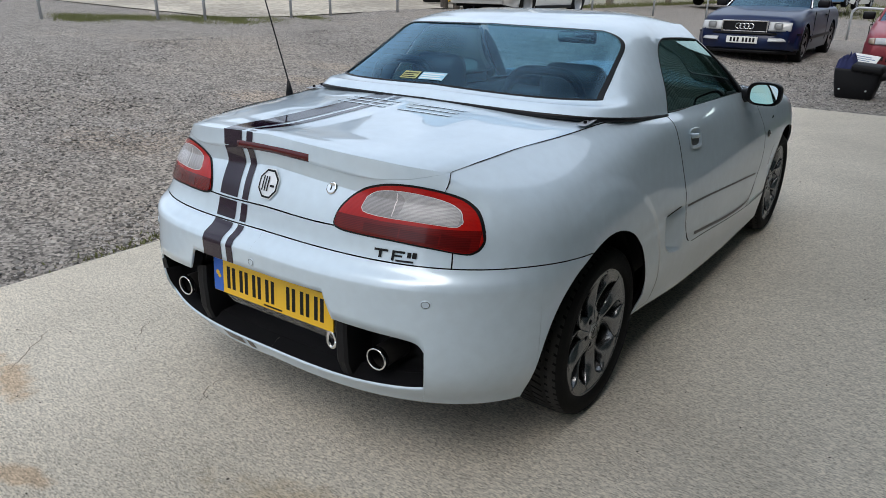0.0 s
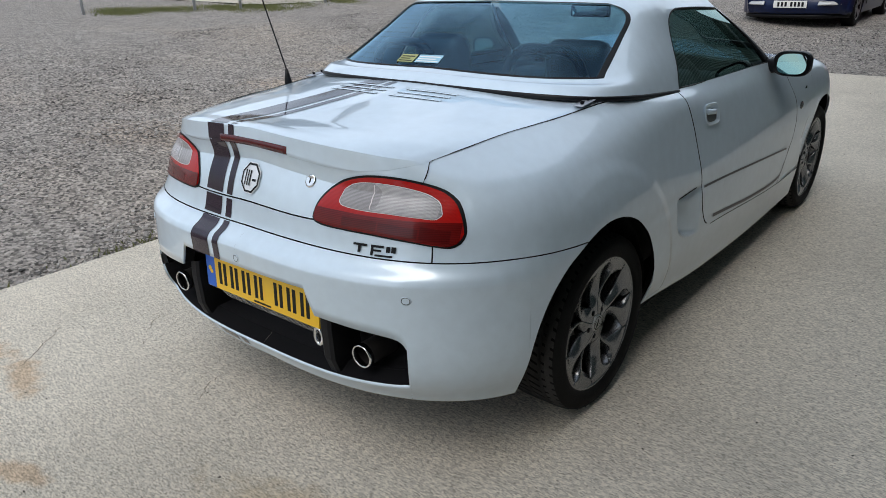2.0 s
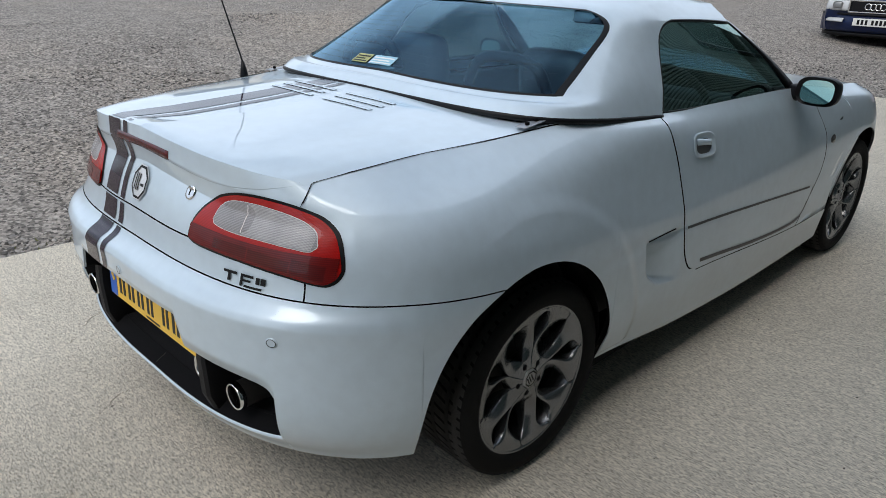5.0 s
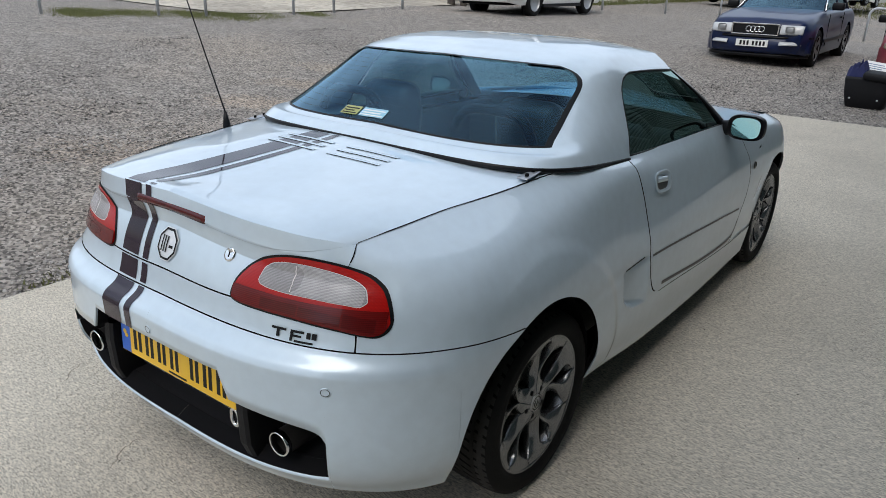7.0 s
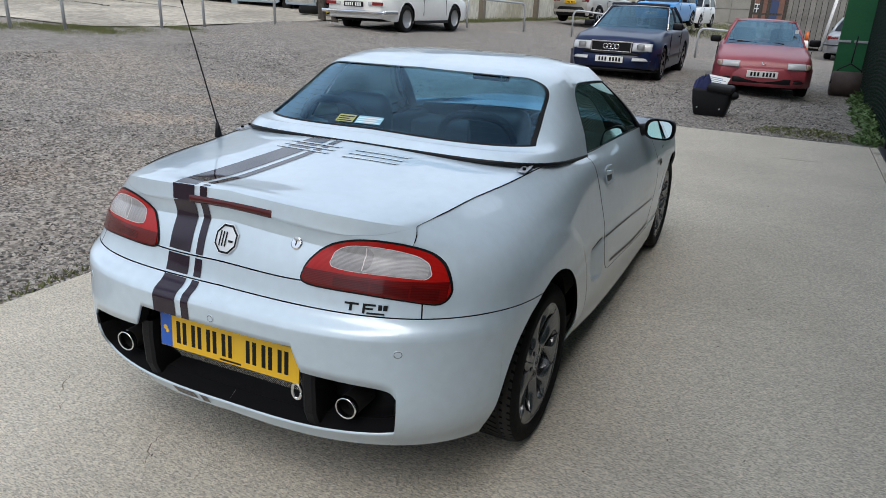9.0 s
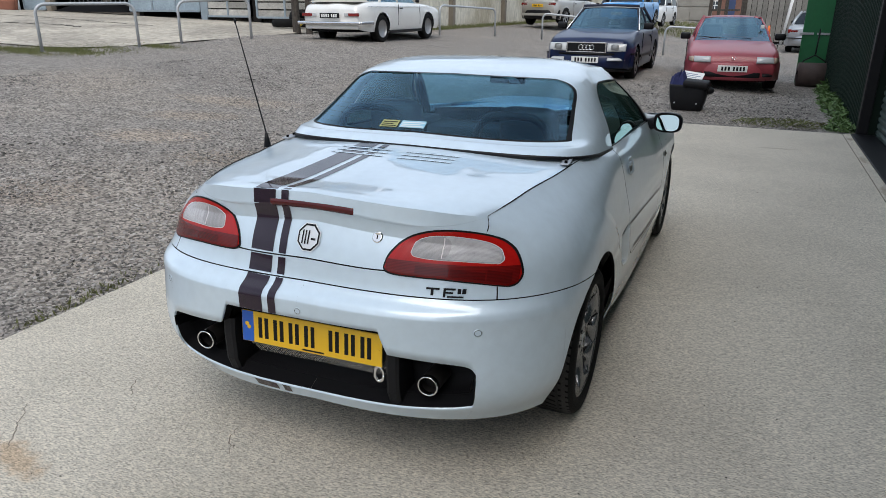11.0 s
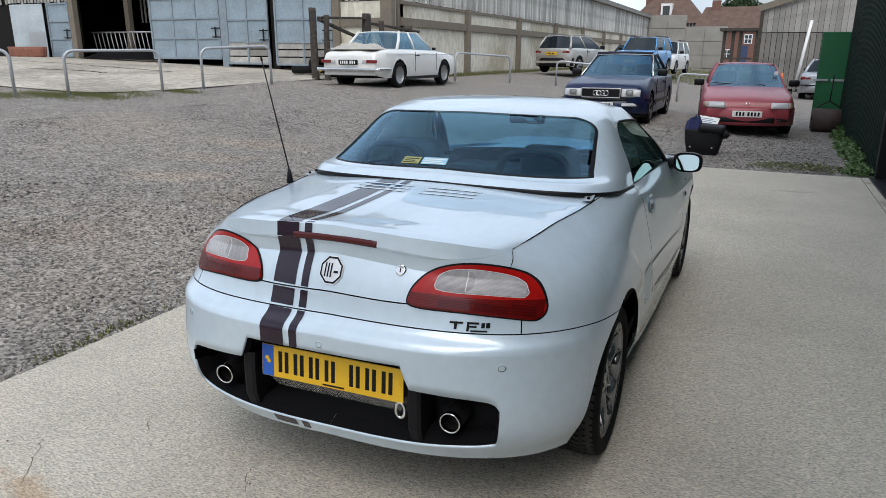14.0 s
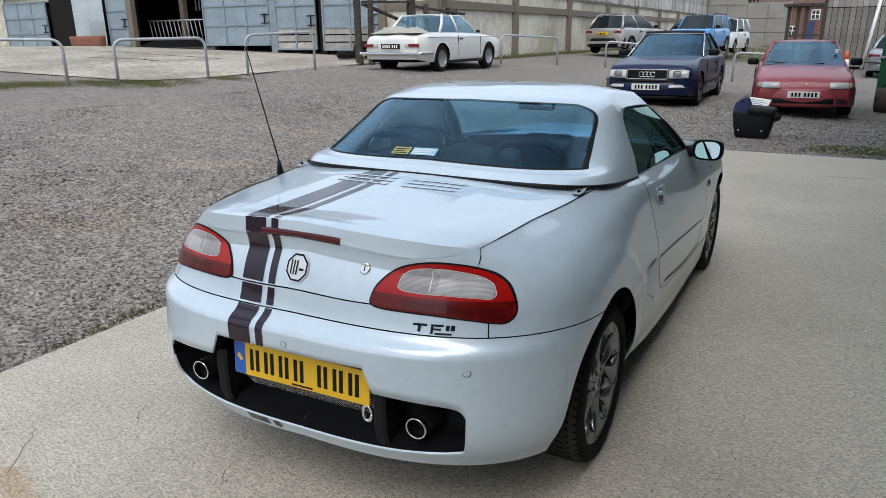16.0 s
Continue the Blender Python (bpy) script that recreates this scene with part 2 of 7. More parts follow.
WEEDM = material("weed_leaf", (0.085, 0.15, 0.045), 0.7, vary=0.4, scale=14)


# ---- building helpers ----
def mesh_of(bm, name, mat, smooth=True):
    me = bpy.data.meshes.new(name)
    bmesh.ops.recalc_face_normals(bm, faces=bm.faces)
    bm.to_mesh(me)
    bm.free()
    if mat:
        me.materials.append(mat)
    for p in me.polygons:
        p.use_smooth = smooth
    return me


def part(name, bm, mat, parent=None, label="", smooth=True):
    ob = new(name, mesh_of(bm, name, mat, smooth))
    ob.parent = parent
    return tagged(ob, label)


def thing(name, label, category, at=(0, 0, 0), turn=0, group="", kind=""):
    ob = new(name)
    ob.empty_display_size = 0.2
    ob.matrix_world = pose(*at, 0, 0, turn)
    return tagged(ob, label, category, group, kind)


def box(bm, lo, hi, bevel=0.0, m=None, seg=2):
    vs = bmesh.ops.create_cube(bm, size=1)["verts"]
    lo, hi = Vector(lo), Vector(hi)
    for v in vs:
        v.co = Vector((lo[i] + (v.co[i] + 0.5) * (hi[i] - lo[i]) for i in range(3)))
    if bevel:
        es = list({e for v in vs for e in v.link_edges})
        r = bmesh.ops.bevel(bm, geom=es, offset=bevel, segments=seg, affect="EDGES", profile=0.5)
        vs = list({v for f in r["faces"] for v in f.verts} | {v for v in vs if v.is_valid})
    if m is not None:
        bmesh.ops.transform(bm, matrix=m, verts=[v for v in vs if v.is_valid])
    return bm


def boxes(*specs, bevel=0.0):
    bm = bmesh.new()
    for lo, hi in specs:
        box(bm, lo, hi, bevel)
    return bm


def cyl(bm, a, b, r, r2=None, seg=16, caps=True):
    a, b = Vector(a), Vector(b)
    d = b - a
    m = Matrix.Translation((a + b) / 2) @ d.to_track_quat("Z", "Y").to_matrix().to_4x4()
    bmesh.ops.create_cone(bm, cap_ends=caps, segments=seg, radius1=r, radius2=r if r2 is None else r2, depth=d.length, matrix=m)
    return bm


def tube(pts, r, seg=10):
    """A round bar along points."""
    bm = bmesh.new()
    pts = [Vector(p) for p in pts]
    rings = []
    for i, p in enumerate(pts):
        d = (pts[min(i + 1, len(pts) - 1)] - pts[max(i - 1, 0)]).normalized()
        q = d.to_track_quat("Z", "Y")
        rings.append([bm.verts.new(p + q @ Vector((r * math.cos(2 * math.pi * k / seg), r * math.sin(2 * math.pi * k / seg), 0))) for k in range(seg)])
    for a, b in zip(rings, rings[1:]):
        for k in range(seg):
            bm.faces.new((a[k], a[(k + 1) % seg], b[(k + 1) % seg], b[k]))
    for ring in (rings[0], rings[-1]):
        bm.faces.new(ring)
    return bm


def sheet(f, us, vs, thick=0.0):
    """A grid of quads: f(u, v) gives a place. thick: given a solid back, along the normals."""
    bm = bmesh.new()
    g = [[bm.verts.new(f(u, v)) for v in vs] for u in us]
    for i in range(len(us) - 1):
        for j in range(len(vs) - 1):
            q = (g[i][j], g[i + 1][j], g[i + 1][j + 1], g[i][j + 1])
            if (q[0].co - q[2].co).length > 1e-6:
                try:
                    bm.faces.new(q)
                except ValueError:
                    pass
    if thick:
        bmesh.ops.recalc_face_normals(bm, faces=bm.faces)
        bmesh.ops.solidify(bm, geom=bm.faces[:], thickness=thick)
    return bm


def span(a, b, n):
    return [a + (b - a) * i / n for i in range(n + 1)]


def keys(x, *pts):
    """Smooth interpolation through (x, value) pairs."""
    if x <= pts[0][0]:
        return pts[0][1]
    for i in range(len(pts) - 1):
        x0, y0 = pts[i]
        x1, y1 = pts[i + 1]
        if x <= x1:
            s0 = (y1 - pts[i - 1][1]) / (x1 - pts[i - 1][0]) if i else (y1 - y0) / (x1 - x0)
            s1 = (pts[i + 2][1] - y0) / (pts[i + 2][0] - x0) if i + 2 < len(pts) else (y1 - y0) / (x1 - x0)
            h, t = x1 - x0, (x - x0) / (x1 - x0)
            return (2 * t**3 - 3 * t**2 + 1) * y0 + (t**3 - 2 * t**2 + t) * h * s0 + (3 * t**2 - 2 * t**3) * y1 + (t**3 - t**2) * h * s1
    return pts[-1][1]


def outline(bm, pts, h, m=Matrix()):
    """A flat plate of thickness h from a closed outline in its own x, y, posed by m."""
    vs = [bm.verts.new(m @ Vector((x, y, 0))) for x, y in pts]
    f = bm.faces.new(vs)
    r = bmesh.ops.extrude_face_region(bm, geom=[f])
    off = m.to_3x3() @ Vector((0, 0, h))
    for v in r["geom"]:
        if isinstance(v, bmesh.types.BMVert):
            v.co += off
    return bm


# ---- ground ----
def rise(x, y):
    """Height of the yard: it climbs to the west, and gently to the north."""
    u = max(0.0, -x - 1.9)
    west = 0.092 * min(u, 6.0) + 0.03 * min(max(0, u - 6.0), 18)
    north = 0.055 * min(max(0.0, y - 8.45), 4.0) * (1 - 0.35 * min(1, max(0, (y - 16.5) / 6))) * min(1.0, max(0.0, (1.5 - x) / 3.4))
    return west + north


def ground_f(u, v):
    dip = 0.03 * (noise.noise(Vector((u * 0.5, v * 0.5, 0))) + 0.5 * noise.noise(Vector((u * 1.7, v * 1.7, 3)))) if -14 < u < 2.6 and -6 < v < 30 else 0.0
    edge = min(1.0, max(0.0, max(-1.9 - u, v - 8.35)) / 1.0)
    return Vector((u, v, rise(u, v) - 0.035 + dip * edge))


xs = [-400, -150, -60, -40] + span(-30, -8, 44) + span(-7.75, -2, 23) + [-1.9, -1.0, 0, 1, 1.5, 2, 2.6, 3, 5, 8, 15, 40, 150, 400]
ys = [-400, -100, -30, -12] + span(-6, 8, 56) + [8.3, 8.45] + span(8.75, 16, 29) + span(16.5, 30, 27) + [40, 80, 150, 400, 900]
ground = tagged(part("ground", sheet(ground_f, xs, ys), GRAVEL), "grey gravel yard with trodden brown patches", "ground", kind="structure")
slab = tagged(part("pavement", boxes(((-1.875, -9, -0.25), (2.6, 8.3, 0.0)), bevel=0.012), CONCRETE, smooth=False), "pale brushed concrete forecourt slab", "pavement", kind="structure")

# hairline cracks, a joint along the threshold, and grit on the slab
CRACK = plain("crack_dirt", (0.20, 0.175, 0.14), 0.95, spec=0.1)
GRITM = plain("dark_grit", (0.035, 0.03, 0.025), 0.9, spec=0.2)
rng = random.Random(21)


def crack(ends, width):
    bm = bmesh.new()
    pts = []
    for (ax, ay), (bx, by) in zip(ends, ends[1:]):
        for t in span(0, 1, 6)[:-1]:
            pts.append((ax + (bx - ax) * t + rng.gauss(0, 0.004), ay + (by - ay) * t + rng.gauss(0, 0.004)))
    pts.append(ends[-1])
    g = []
    for i, (x, y) in enumerate(pts):
        w = width * (0.35 + 0.65 * math.sin(math.pi * (i + 0.5) / len(pts))) * rng.uniform(0.6, 1.2)
        g.append([bm.verts.new((x - w / 2, y - w / 2, 0.0012)), bm.verts.new((x + w / 2, y + w / 2, 0.0012))])
    for a, b in zip(g, g[1:]):
        bm.faces.new((a[0], b[0], b[1], a[1]))
    part("crack", bm, CRACK, slab, smooth=False)


crack(((-1.03, -0.33), (-1.092, -0.25), (-1.153, -0.193), (-1.25, -0.08)), 0.0032)
crack(((-0.90, 0.11), (-0.965, 0.175), (-1.0, 0.235)), 0.0028)
crack(((-0.30, -0.01), (-0.365, 0.068), (-0.38, 0.13)), 0.0026)
crack(((-0.82, 0.05), (-0.85, 0.09)), 0.003)
crack(((-1.5, 1.6), (-1.62, 1.9), (-1.86, 2.2)), 0.003)
part("joint", boxes(((2.352, -4, -0.01), (2.360, 8.288, 0.0012))), CRACK, slab, smooth=False)
spots = [(-1.166, -0.029), (-1.158, -0.191), (-0.734, -0.339), (-0.835, -0.37), (-0.3, -0.568), (-1.356, -0.154), (0.841, 2.175), (1.4, 2.415), (1.3, 1.885), (1.394, 1.475), (1.215, 1.009), (1.477, 1.02)]
spots += [(rng.uniform(-1.8, 2.3), rng.uniform(-1.2, 8.2)) for _ in range(110)]
grit = bmesh.new()
for k, (x, y) in enumerate(spots):
    r = 0.0034 if k < 12 else 0.0018 + 0.003 * rng.random() ** 2
    m = Matrix.Translation((x, y, r * 0.4)) @ pose(0, 0, 0, 0, 0, rng.random() * 360) @ Matrix.Diagonal((1.5, 0.8, 0.6, 1))
    bmesh.ops.create_icosphere(grit, subdivisions=1, radius=r, matrix=m)
tagged(part("grit", grit, GRITM, smooth=False), "dark grit and small stones scattered on the concrete", "grit", kind="stuff")


def apron_front(x):
    return keys(x, (-34, 8.2), (-12, 8.5), (-10.8, 9.5), (-10.2, 11.0), (-9.75, 14.0))


apron = tagged(part("apron", sheet(lambda x, w: (lambda y: Vector((x, y, rise(x, y) - 0.012)))(apron_front(x) + (18.6 - apron_front(x)) * w), span(-34, -9.75, 50), span(0, 1, 20)), APRON), "old stained concrete apron before the barn", "pavement", kind="structure")

for pts in (((-24.5, 13.9), (-20.0, 14.1), (-17.0, 13.6), (-14.0, 13.2)), ((-18.0, 11.6), (-16.0, 11.9), (-15.0, 11.7))):
    bm = bmesh.new()
    g = []
    for (ax, ay), (bx2, by2) in zip(pts, pts[1:]):
        for t in span(0, 1, 14):
            x, y = ax + (bx2 - ax) * t, ay + (by2 - ay) * t + rng.gauss(0, 0.02)
            w = rng.uniform(0.02, 0.06)
            g.append([bm.verts.new((x, y - w, rise(x, y - w) - 0.006)), bm.verts.new((x, y + w, rise(x, y + w) - 0.006))])
    for a, b in zip(g, g[1:]):
        bm.faces.new((a[0], b[0], b[1], a[1]))
    part("crack", bm, GRITM, apron, smooth=False)

# loose stones along the edge of the slab and over the near gravel
rng = random.Random(4)
stone_v, stone_f = [], []
for k in range(110000):
    if k < 92000:
        x = -1.9 - 6.5 * rng.random() ** 1.5
        y = -1.5 + 10.0 * rng.random()
    else:
        x, y = -7 + 9.2 * rng.random(), 8.4 + 5 * rng.random() ** 1.5
    # trodden tracks hold few loose stones, the drifts between them many
    drift = noise.noise(Vector((x * 0.55 + y * 0.35, y * 0.30 - x * 0.2, 5))) + 0.5 * noise.noise(Vector((x * 1.9, y * 1.4, 8))) + 0.45 * max(0.0, 1 - (-1.9 - x) / 0.8)
    if rng.random() > 0.42 + 1.5 * drift:
        continue
    r = 0.004 + 0.0115 * rng.random() ** 2.2 if rng.random() > 0.05 + 0.35 * max(0.0, drift) else 0.010 + 0.013 * rng.random()
    z = ground_f(x, y).z + r * 0.15
    rot = Euler((rng.random() * 6, rng.random() * 6, rng.random() * 6)).to_matrix()
    base = len(stone_v)
    for p in ((1, 0, 0), (-1, 0, 0), (0, 1, 0), (0, -1, 0), (0, 0, 0.7), (0, 0, -0.7)):
        q = rot @ Vector(p) * r * (0.7 + 0.6 * rng.random())
        stone_v.append((x + q.x, y + q.y, z + q.z * 0.55))
    stone_f += [(base + a, base + b, base + c) for a, b, c in ((0, 2, 4), (2, 1, 4), (1, 3, 4), (3, 0, 4), (2, 0, 5), (1, 2, 5), (3, 1, 5), (0, 3, 5))]
me = bpy.data.meshes.new("gravel_stones")
me.from_pydata(stone_v, [], stone_f)
STONE2 = material("stone_mixed", (0.19, 0.185, 0.18), 0.9, vary=0.2, scale=10)
n2, l2 = STONE2.node_tree.nodes, STONE2.node_tree.links
geo, ramp, mul = n2.new("ShaderNodeNewGeometry"), n2.new("ShaderNodeMapRange"), n2.new("ShaderNodeVectorMath")
ramp.inputs["To Min"].default_value, ramp.inputs["To Max"].default_value = 0.20, 2.15
mul.operation = "SCALE"
mul.inputs[0].default_value = (0.218, 0.204, 0.190)
# drifts of darker and paler stone
spot, drift, both = n2.new("ShaderNodeTexNoise"), n2.new("ShaderNodeMapRange"), n2.new("ShaderNodeMath")
spot.inputs["Scale"].default_value, spot.inputs["Detail"].default_value = 0.75, 3
drift.inputs["From Min"].default_value, drift.inputs["From Max"].default_value = 0.38, 0.62
drift.inputs["To Min"].default_value, drift.inputs["To Max"].default_value = 0.64, 1.12
both.operation = "MULTIPLY"
l2.new(geo.outputs["Position"], spot.inputs["Vector"]), l2.new(spot.outputs["Fac"], drift.inputs["Value"])
l2.new(geo.outputs["Random Per Island"], ramp.inputs["Value"])
l2.new(ramp.outputs[0], both.inputs[0]), l2.new(drift.outputs[0], both.inputs[1]), l2.new(both.outputs[0], mul.inputs["Scale"])
l2.new(mul.outputs[0], n2["Principled BSDF"].inputs["Base Color"])
me.materials.append(STONE2)
tagged(new("gravel_stones", me), "loose grey gravel stones strewn over the yard", "gravel", kind="stuff")


# ---- the barn to the north-west ----
def struct(name, bm, mat, label="", category="wall", smooth=False, parent=None):
    return tagged(part(name, bm, mat, parent, "", smooth), label, category if parent is None else "", kind="structure" if parent is None else "")


BY = 18.3
barn = struct("barn_wall", boxes(((-11.85, BY, 0.5), (-9.6, BY + 0.2, 3.1)), ((-48, BY, 1.0), (-33.7, BY + 0.2, 3.9)), ((-33.7, BY + 0.1, 3.2), (-30.2, BY + 0.2, 3.4))), PANELC, "barn front of concrete panels, boards and gates")
# long side wall running away from the yard
side_wall = struct("barn_side_wall", boxes(((-9.8, BY, 0.3), (-9.6, 68.0, 3.02))), PANELC, "long barn wall of stained concrete panels with boards above")
for k in range(9):
    y = 17.55 + 6.0 * k
    part("wall_post", boxes(((-9.82, y - 0.13, 0.3), (-9.42, y + 0.13, 3.10)), bevel=0.01), BEAM, side_wall, smooth=False)
part("wall_beam", boxes(((-9.62, BY, 2.32), (-9.50, 68.0, 2.58)), bevel=0.01), BEAM, side_wall, smooth=False)
part("wall_beam", boxes(((-9.62, BY, 2.98), (-9.54, 68.0, 3.08))), BEAM, side_wall, smooth=False)
part("wall_beam", boxes(((-11.85, BY - 0.08, 2.32), (-9.62, BY - 0.002, 2.58))), BEAM, barn, smooth=False)
part("roof_edge", boxes(((-9.75, BY - 0.2, 4.78), (-9.30, 68.3, 4.98))), material("fibre_cement", (0.22, 0.21, 0.19), 0.9, vary=0.2, scale=2), side_wall, smooth=False)
bm = sheet(lambda u, w: Vector((-9.35 - 14 * u, BY - 0.25 + 50.2 * w, 4.99 + 2.6 * u)), (0, 1), (0, 1), 0.08)
part("roof", bm, bpy.data.materials["fibre_cement"], side_wall, smooth=False)
SHEDBOARD = material("shed_board", (0.17, 0.162, 0.148), 0.9, vary=0.35, scale=3, bump=0.4, bump_scale=40, island=0.25)
SHEDTOP = material("shed_top_board", (0.29, 0.28, 0.26), 0.9, vary=0.3, scale=3, bump=0.4, bump_scale=40, island=0.2)
board_mesh = mesh_of(boxes(((-0.088, -0.012, 0), (0.088, 0.012, 1)), bevel=0.004), "board", BOARD, False)


# Brighter copy of BOARD: extra light on the long wall put into the colour.
lit_board_mesh = mesh_of(boxes(((-0.088, -0.012, 0), (0.088, 0.012, 1)), bevel=0.004), "board", material("lit_board", (0.47, 0.46, 0.43), 0.9, vary=0.45, scale=3, bump=0.6, bump_scale=40, island=0.36), False)
shed_mesh = mesh_of(boxes(((-0.088, -0.012, 0), (0.088, 0.012, 1)), bevel=0.004), "board", SHEDBOARD, False)
shed_top_mesh = mesh_of(boxes(((-0.088, -0.012, 0), (0.088, 0.012, 1)), bevel=0.004), "board", SHEDTOP, False)


def board(x, y, z0, z1, turn, parent, w=1.0, mesh=board_mesh):
    ob = new("board", mesh)
    ob.matrix_world = Matrix.Translation((x, y, z0)) @ pose(0, 0, 0, 0, 0, turn) @ Matrix.Diagonal((w, 1, z1 - z0, 1))
    ob.parent = parent
    return ob


rng = random.Random(8)
part("board_backing", boxes(((-9.72, BY + 0.05, 3.05), (-9.66, 68, 4.8))), DARKIN, side_wall, smooth=False)
y = BY + 0.12
while y < 68:
    step = 0.17 if y < 36 else 0.32
    board(-9.60 + rng.uniform(-0.006, 0.006), y, 3.09 + rng.uniform(-0.02, 0.02), 4.80, 90, side_wall, 0.80 * rng.uniform(0.85, 1.05) if y < 36 else 1.50, lit_board_mesh)
    y += step
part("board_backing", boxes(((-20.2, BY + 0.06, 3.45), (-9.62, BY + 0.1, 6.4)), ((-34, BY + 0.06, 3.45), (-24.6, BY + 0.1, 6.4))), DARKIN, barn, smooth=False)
x = -33.9
while x < -9.7:
    if not (-24.6 < x < -20.25):
        if rng.random() > 0.05 or x > -12:
            board(x, BY - 0.02 + rng.uniform(-0.006, 0.006), 3.42 + rng.uniform(-0.03, 0.03) - (0.3 if x > -11.9 else 0), 6.4, 0, barn, rng.uniform(0.72, 0.98))
    x += 0.205
part("corner_post", boxes(((-9.83, BY - 0.12, 0.5), (-9.60, BY + 0.1, 6.4))), BEAM, barn, smooth=False)
bm = bmesh.new()
cyl(bm, (-9.72, BY - 0.24, 1.9), (-9.72, BY - 0.24, 6.4), 0.09, seg=14)
part("downpipe", bm, WHITE, barn, "white downpipe")
for x in (-24.55, -11.95, -16.72):
    part("gate_post", boxes(((x - 0.14, BY - 0.12, 0.8), (x + 0.14, BY + 0.12, 6.4 if x != -16.72 else 3.5)), bevel=0.015), BEAM if x != -16.72 else GATEFRAME, barn, smooth=False)
# interior painted near-black for the shade inside, with feed barrier
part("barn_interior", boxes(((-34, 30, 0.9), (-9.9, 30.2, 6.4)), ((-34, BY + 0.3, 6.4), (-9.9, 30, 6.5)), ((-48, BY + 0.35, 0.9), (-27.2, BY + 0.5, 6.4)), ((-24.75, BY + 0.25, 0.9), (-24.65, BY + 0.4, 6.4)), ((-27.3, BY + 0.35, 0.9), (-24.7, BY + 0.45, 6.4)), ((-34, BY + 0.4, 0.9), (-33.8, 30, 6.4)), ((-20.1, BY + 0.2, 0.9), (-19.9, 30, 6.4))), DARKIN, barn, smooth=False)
part("barn_post", boxes(((-24.35, 20.6, 1.0), (-24.1, 20.85, 6.4)), bevel=0.02), BEAM, barn, smooth=False)
for k in range(20):
    board(-24.4 + 0.22 * k, 21.6, 2.75, 4.3, 0, barn, 0.5)
feed = thing("feed_barrier", "galvanised slanting-bar cattle feed barrier inside the barn", "barrier", at=(-25.75, 20.0, 1.15))
for z in (0.15, 1.15):
    part("rail", tube([(0, 0, z), (3.62, 0, z)], 0.03, 8), GALV, feed)
for k in range(13):
    part("bar", tube([(0.1 + 0.26 * k, 0, 1.15), (0.28 + 0.26 * k, 0, 0.15)], 0.02, 6), GALV, feed)
heap = thing("tarpaulin_heap", "low black plastic tarpaulin heap in the barn doorway", "tarpaulin", at=(-22.6, 19.0, 1.22))
part("sheet", sheet(lambda u, v: Vector((2.0 * u, 0.8 * v, 0.42 * max(0, 1 - u * u) ** 0.7 * max(0, 1 - v * v) ** 0.6 * (0.8 + 0.25 * noise.noise(Vector((u * 4, v * 3, 1)))))), span(-1, 1, 30), span(-1, 1, 14)), GAP, heap)


def gate(x0, x1, z0, z1, cols, rows, planks=False, turn=0.0):
    g = thing("barn_gate", "pale blue sheeted barn gate in a galvanised frame", "gate", at=(x0, BY - 0.10, z0), turn=turn, group="barn gates")
    w, h = x1 - x0, z1 - z0
    for i in range(cols):
        for j in range(rows):
            a, b = w * i / cols, w * (i + 1) / cols
            c, d = h * j / rows, h * (j + 1) / rows
            if planks and j == 0:
                for q in range(3):
                    part("plank", boxes(((a + 0.03, -0.01, c + 0.02 + (d - c) * q / 3), (b - 0.03, 0.02, c + (d - c) * (q + 1) / 3 - 0.02)), bevel=0.005), BOARD, g, smooth=False)
                continue
            part("panel", boxes(((a + 0.035, 0.0, c + 0.035), (b - 0.035, 0.012, d - 0.035))), GATEBLUE, g, smooth=False)
    for i in range(cols + 1):
        x = w * i / cols
        part("stile", boxes(((x - 0.035, -0.04, 0), (x + 0.035, 0.03, h)), bevel=0.006), GATEFRAME, g, smooth=False)
    for j in range(rows + 1):
        z = h * j / rows
        part("bar", boxes(((0, -0.038, z - 0.033), (w, 0.028, z + 0.033)), bevel=0.006), GATEFRAME, g, smooth=False)
    for k, zz in enumerate((h * 0.36, h * 0.50)):
        part("latch_bar", boxes(((w - 0.34, -0.07, zz - 0.02), (w + 0.05, -0.045, zz + 0.02)), bevel=0.006), BLACK if k else OLDWOOD, g, smooth=False)
    part("latch", boxes(((w - 0.18, -0.075, h * 0.34), (w - 0.13, -0.048, h * 0.52)), bevel=0.008), BLACK, g, smooth=False)
    return g


gate(-20.2, -16.9, 1.28, 3.38, 3, 3)
gate(-16.55, -14.75, 1.12, 3.34, 2, 3, True)
gate(-14.40, -12.12, 1.10, 3.32, 2, 3, True)
gate(-25.95, -24.72, 1.30, 3.36, 1, 3)
gate(-33.6, -30.3, 1.15, 3.2, 3, 3)
# near-black slabs painted as the shade in two openings
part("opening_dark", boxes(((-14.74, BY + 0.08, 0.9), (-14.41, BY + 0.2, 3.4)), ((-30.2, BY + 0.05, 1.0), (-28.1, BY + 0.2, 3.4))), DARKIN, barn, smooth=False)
sheetdoor = thing("sheet_metal_door", "patched pale blue sheet-metal door leaning open", "door", at=(-28.1, BY - 0.25, 1.22))
part("leaf", boxes(((0, 0, 0), (2.05, 0.03, 2.15)), bevel=0.006), material("whitened_sheet", (0.42, 0.475, 0.51), 0.6, vary=0.25, scale=1.5), sheetdoor, smooth=False)
part("patch", boxes(((1.0, -0.008, 0.3), (2.0, -0.001, 1.05))), GALV, sheetdoor, smooth=False)
trough = thing("clay_trough", "reddish rusty feed trough on the apron", "trough", at=(-26.4, BY - 0.9, 1.22))
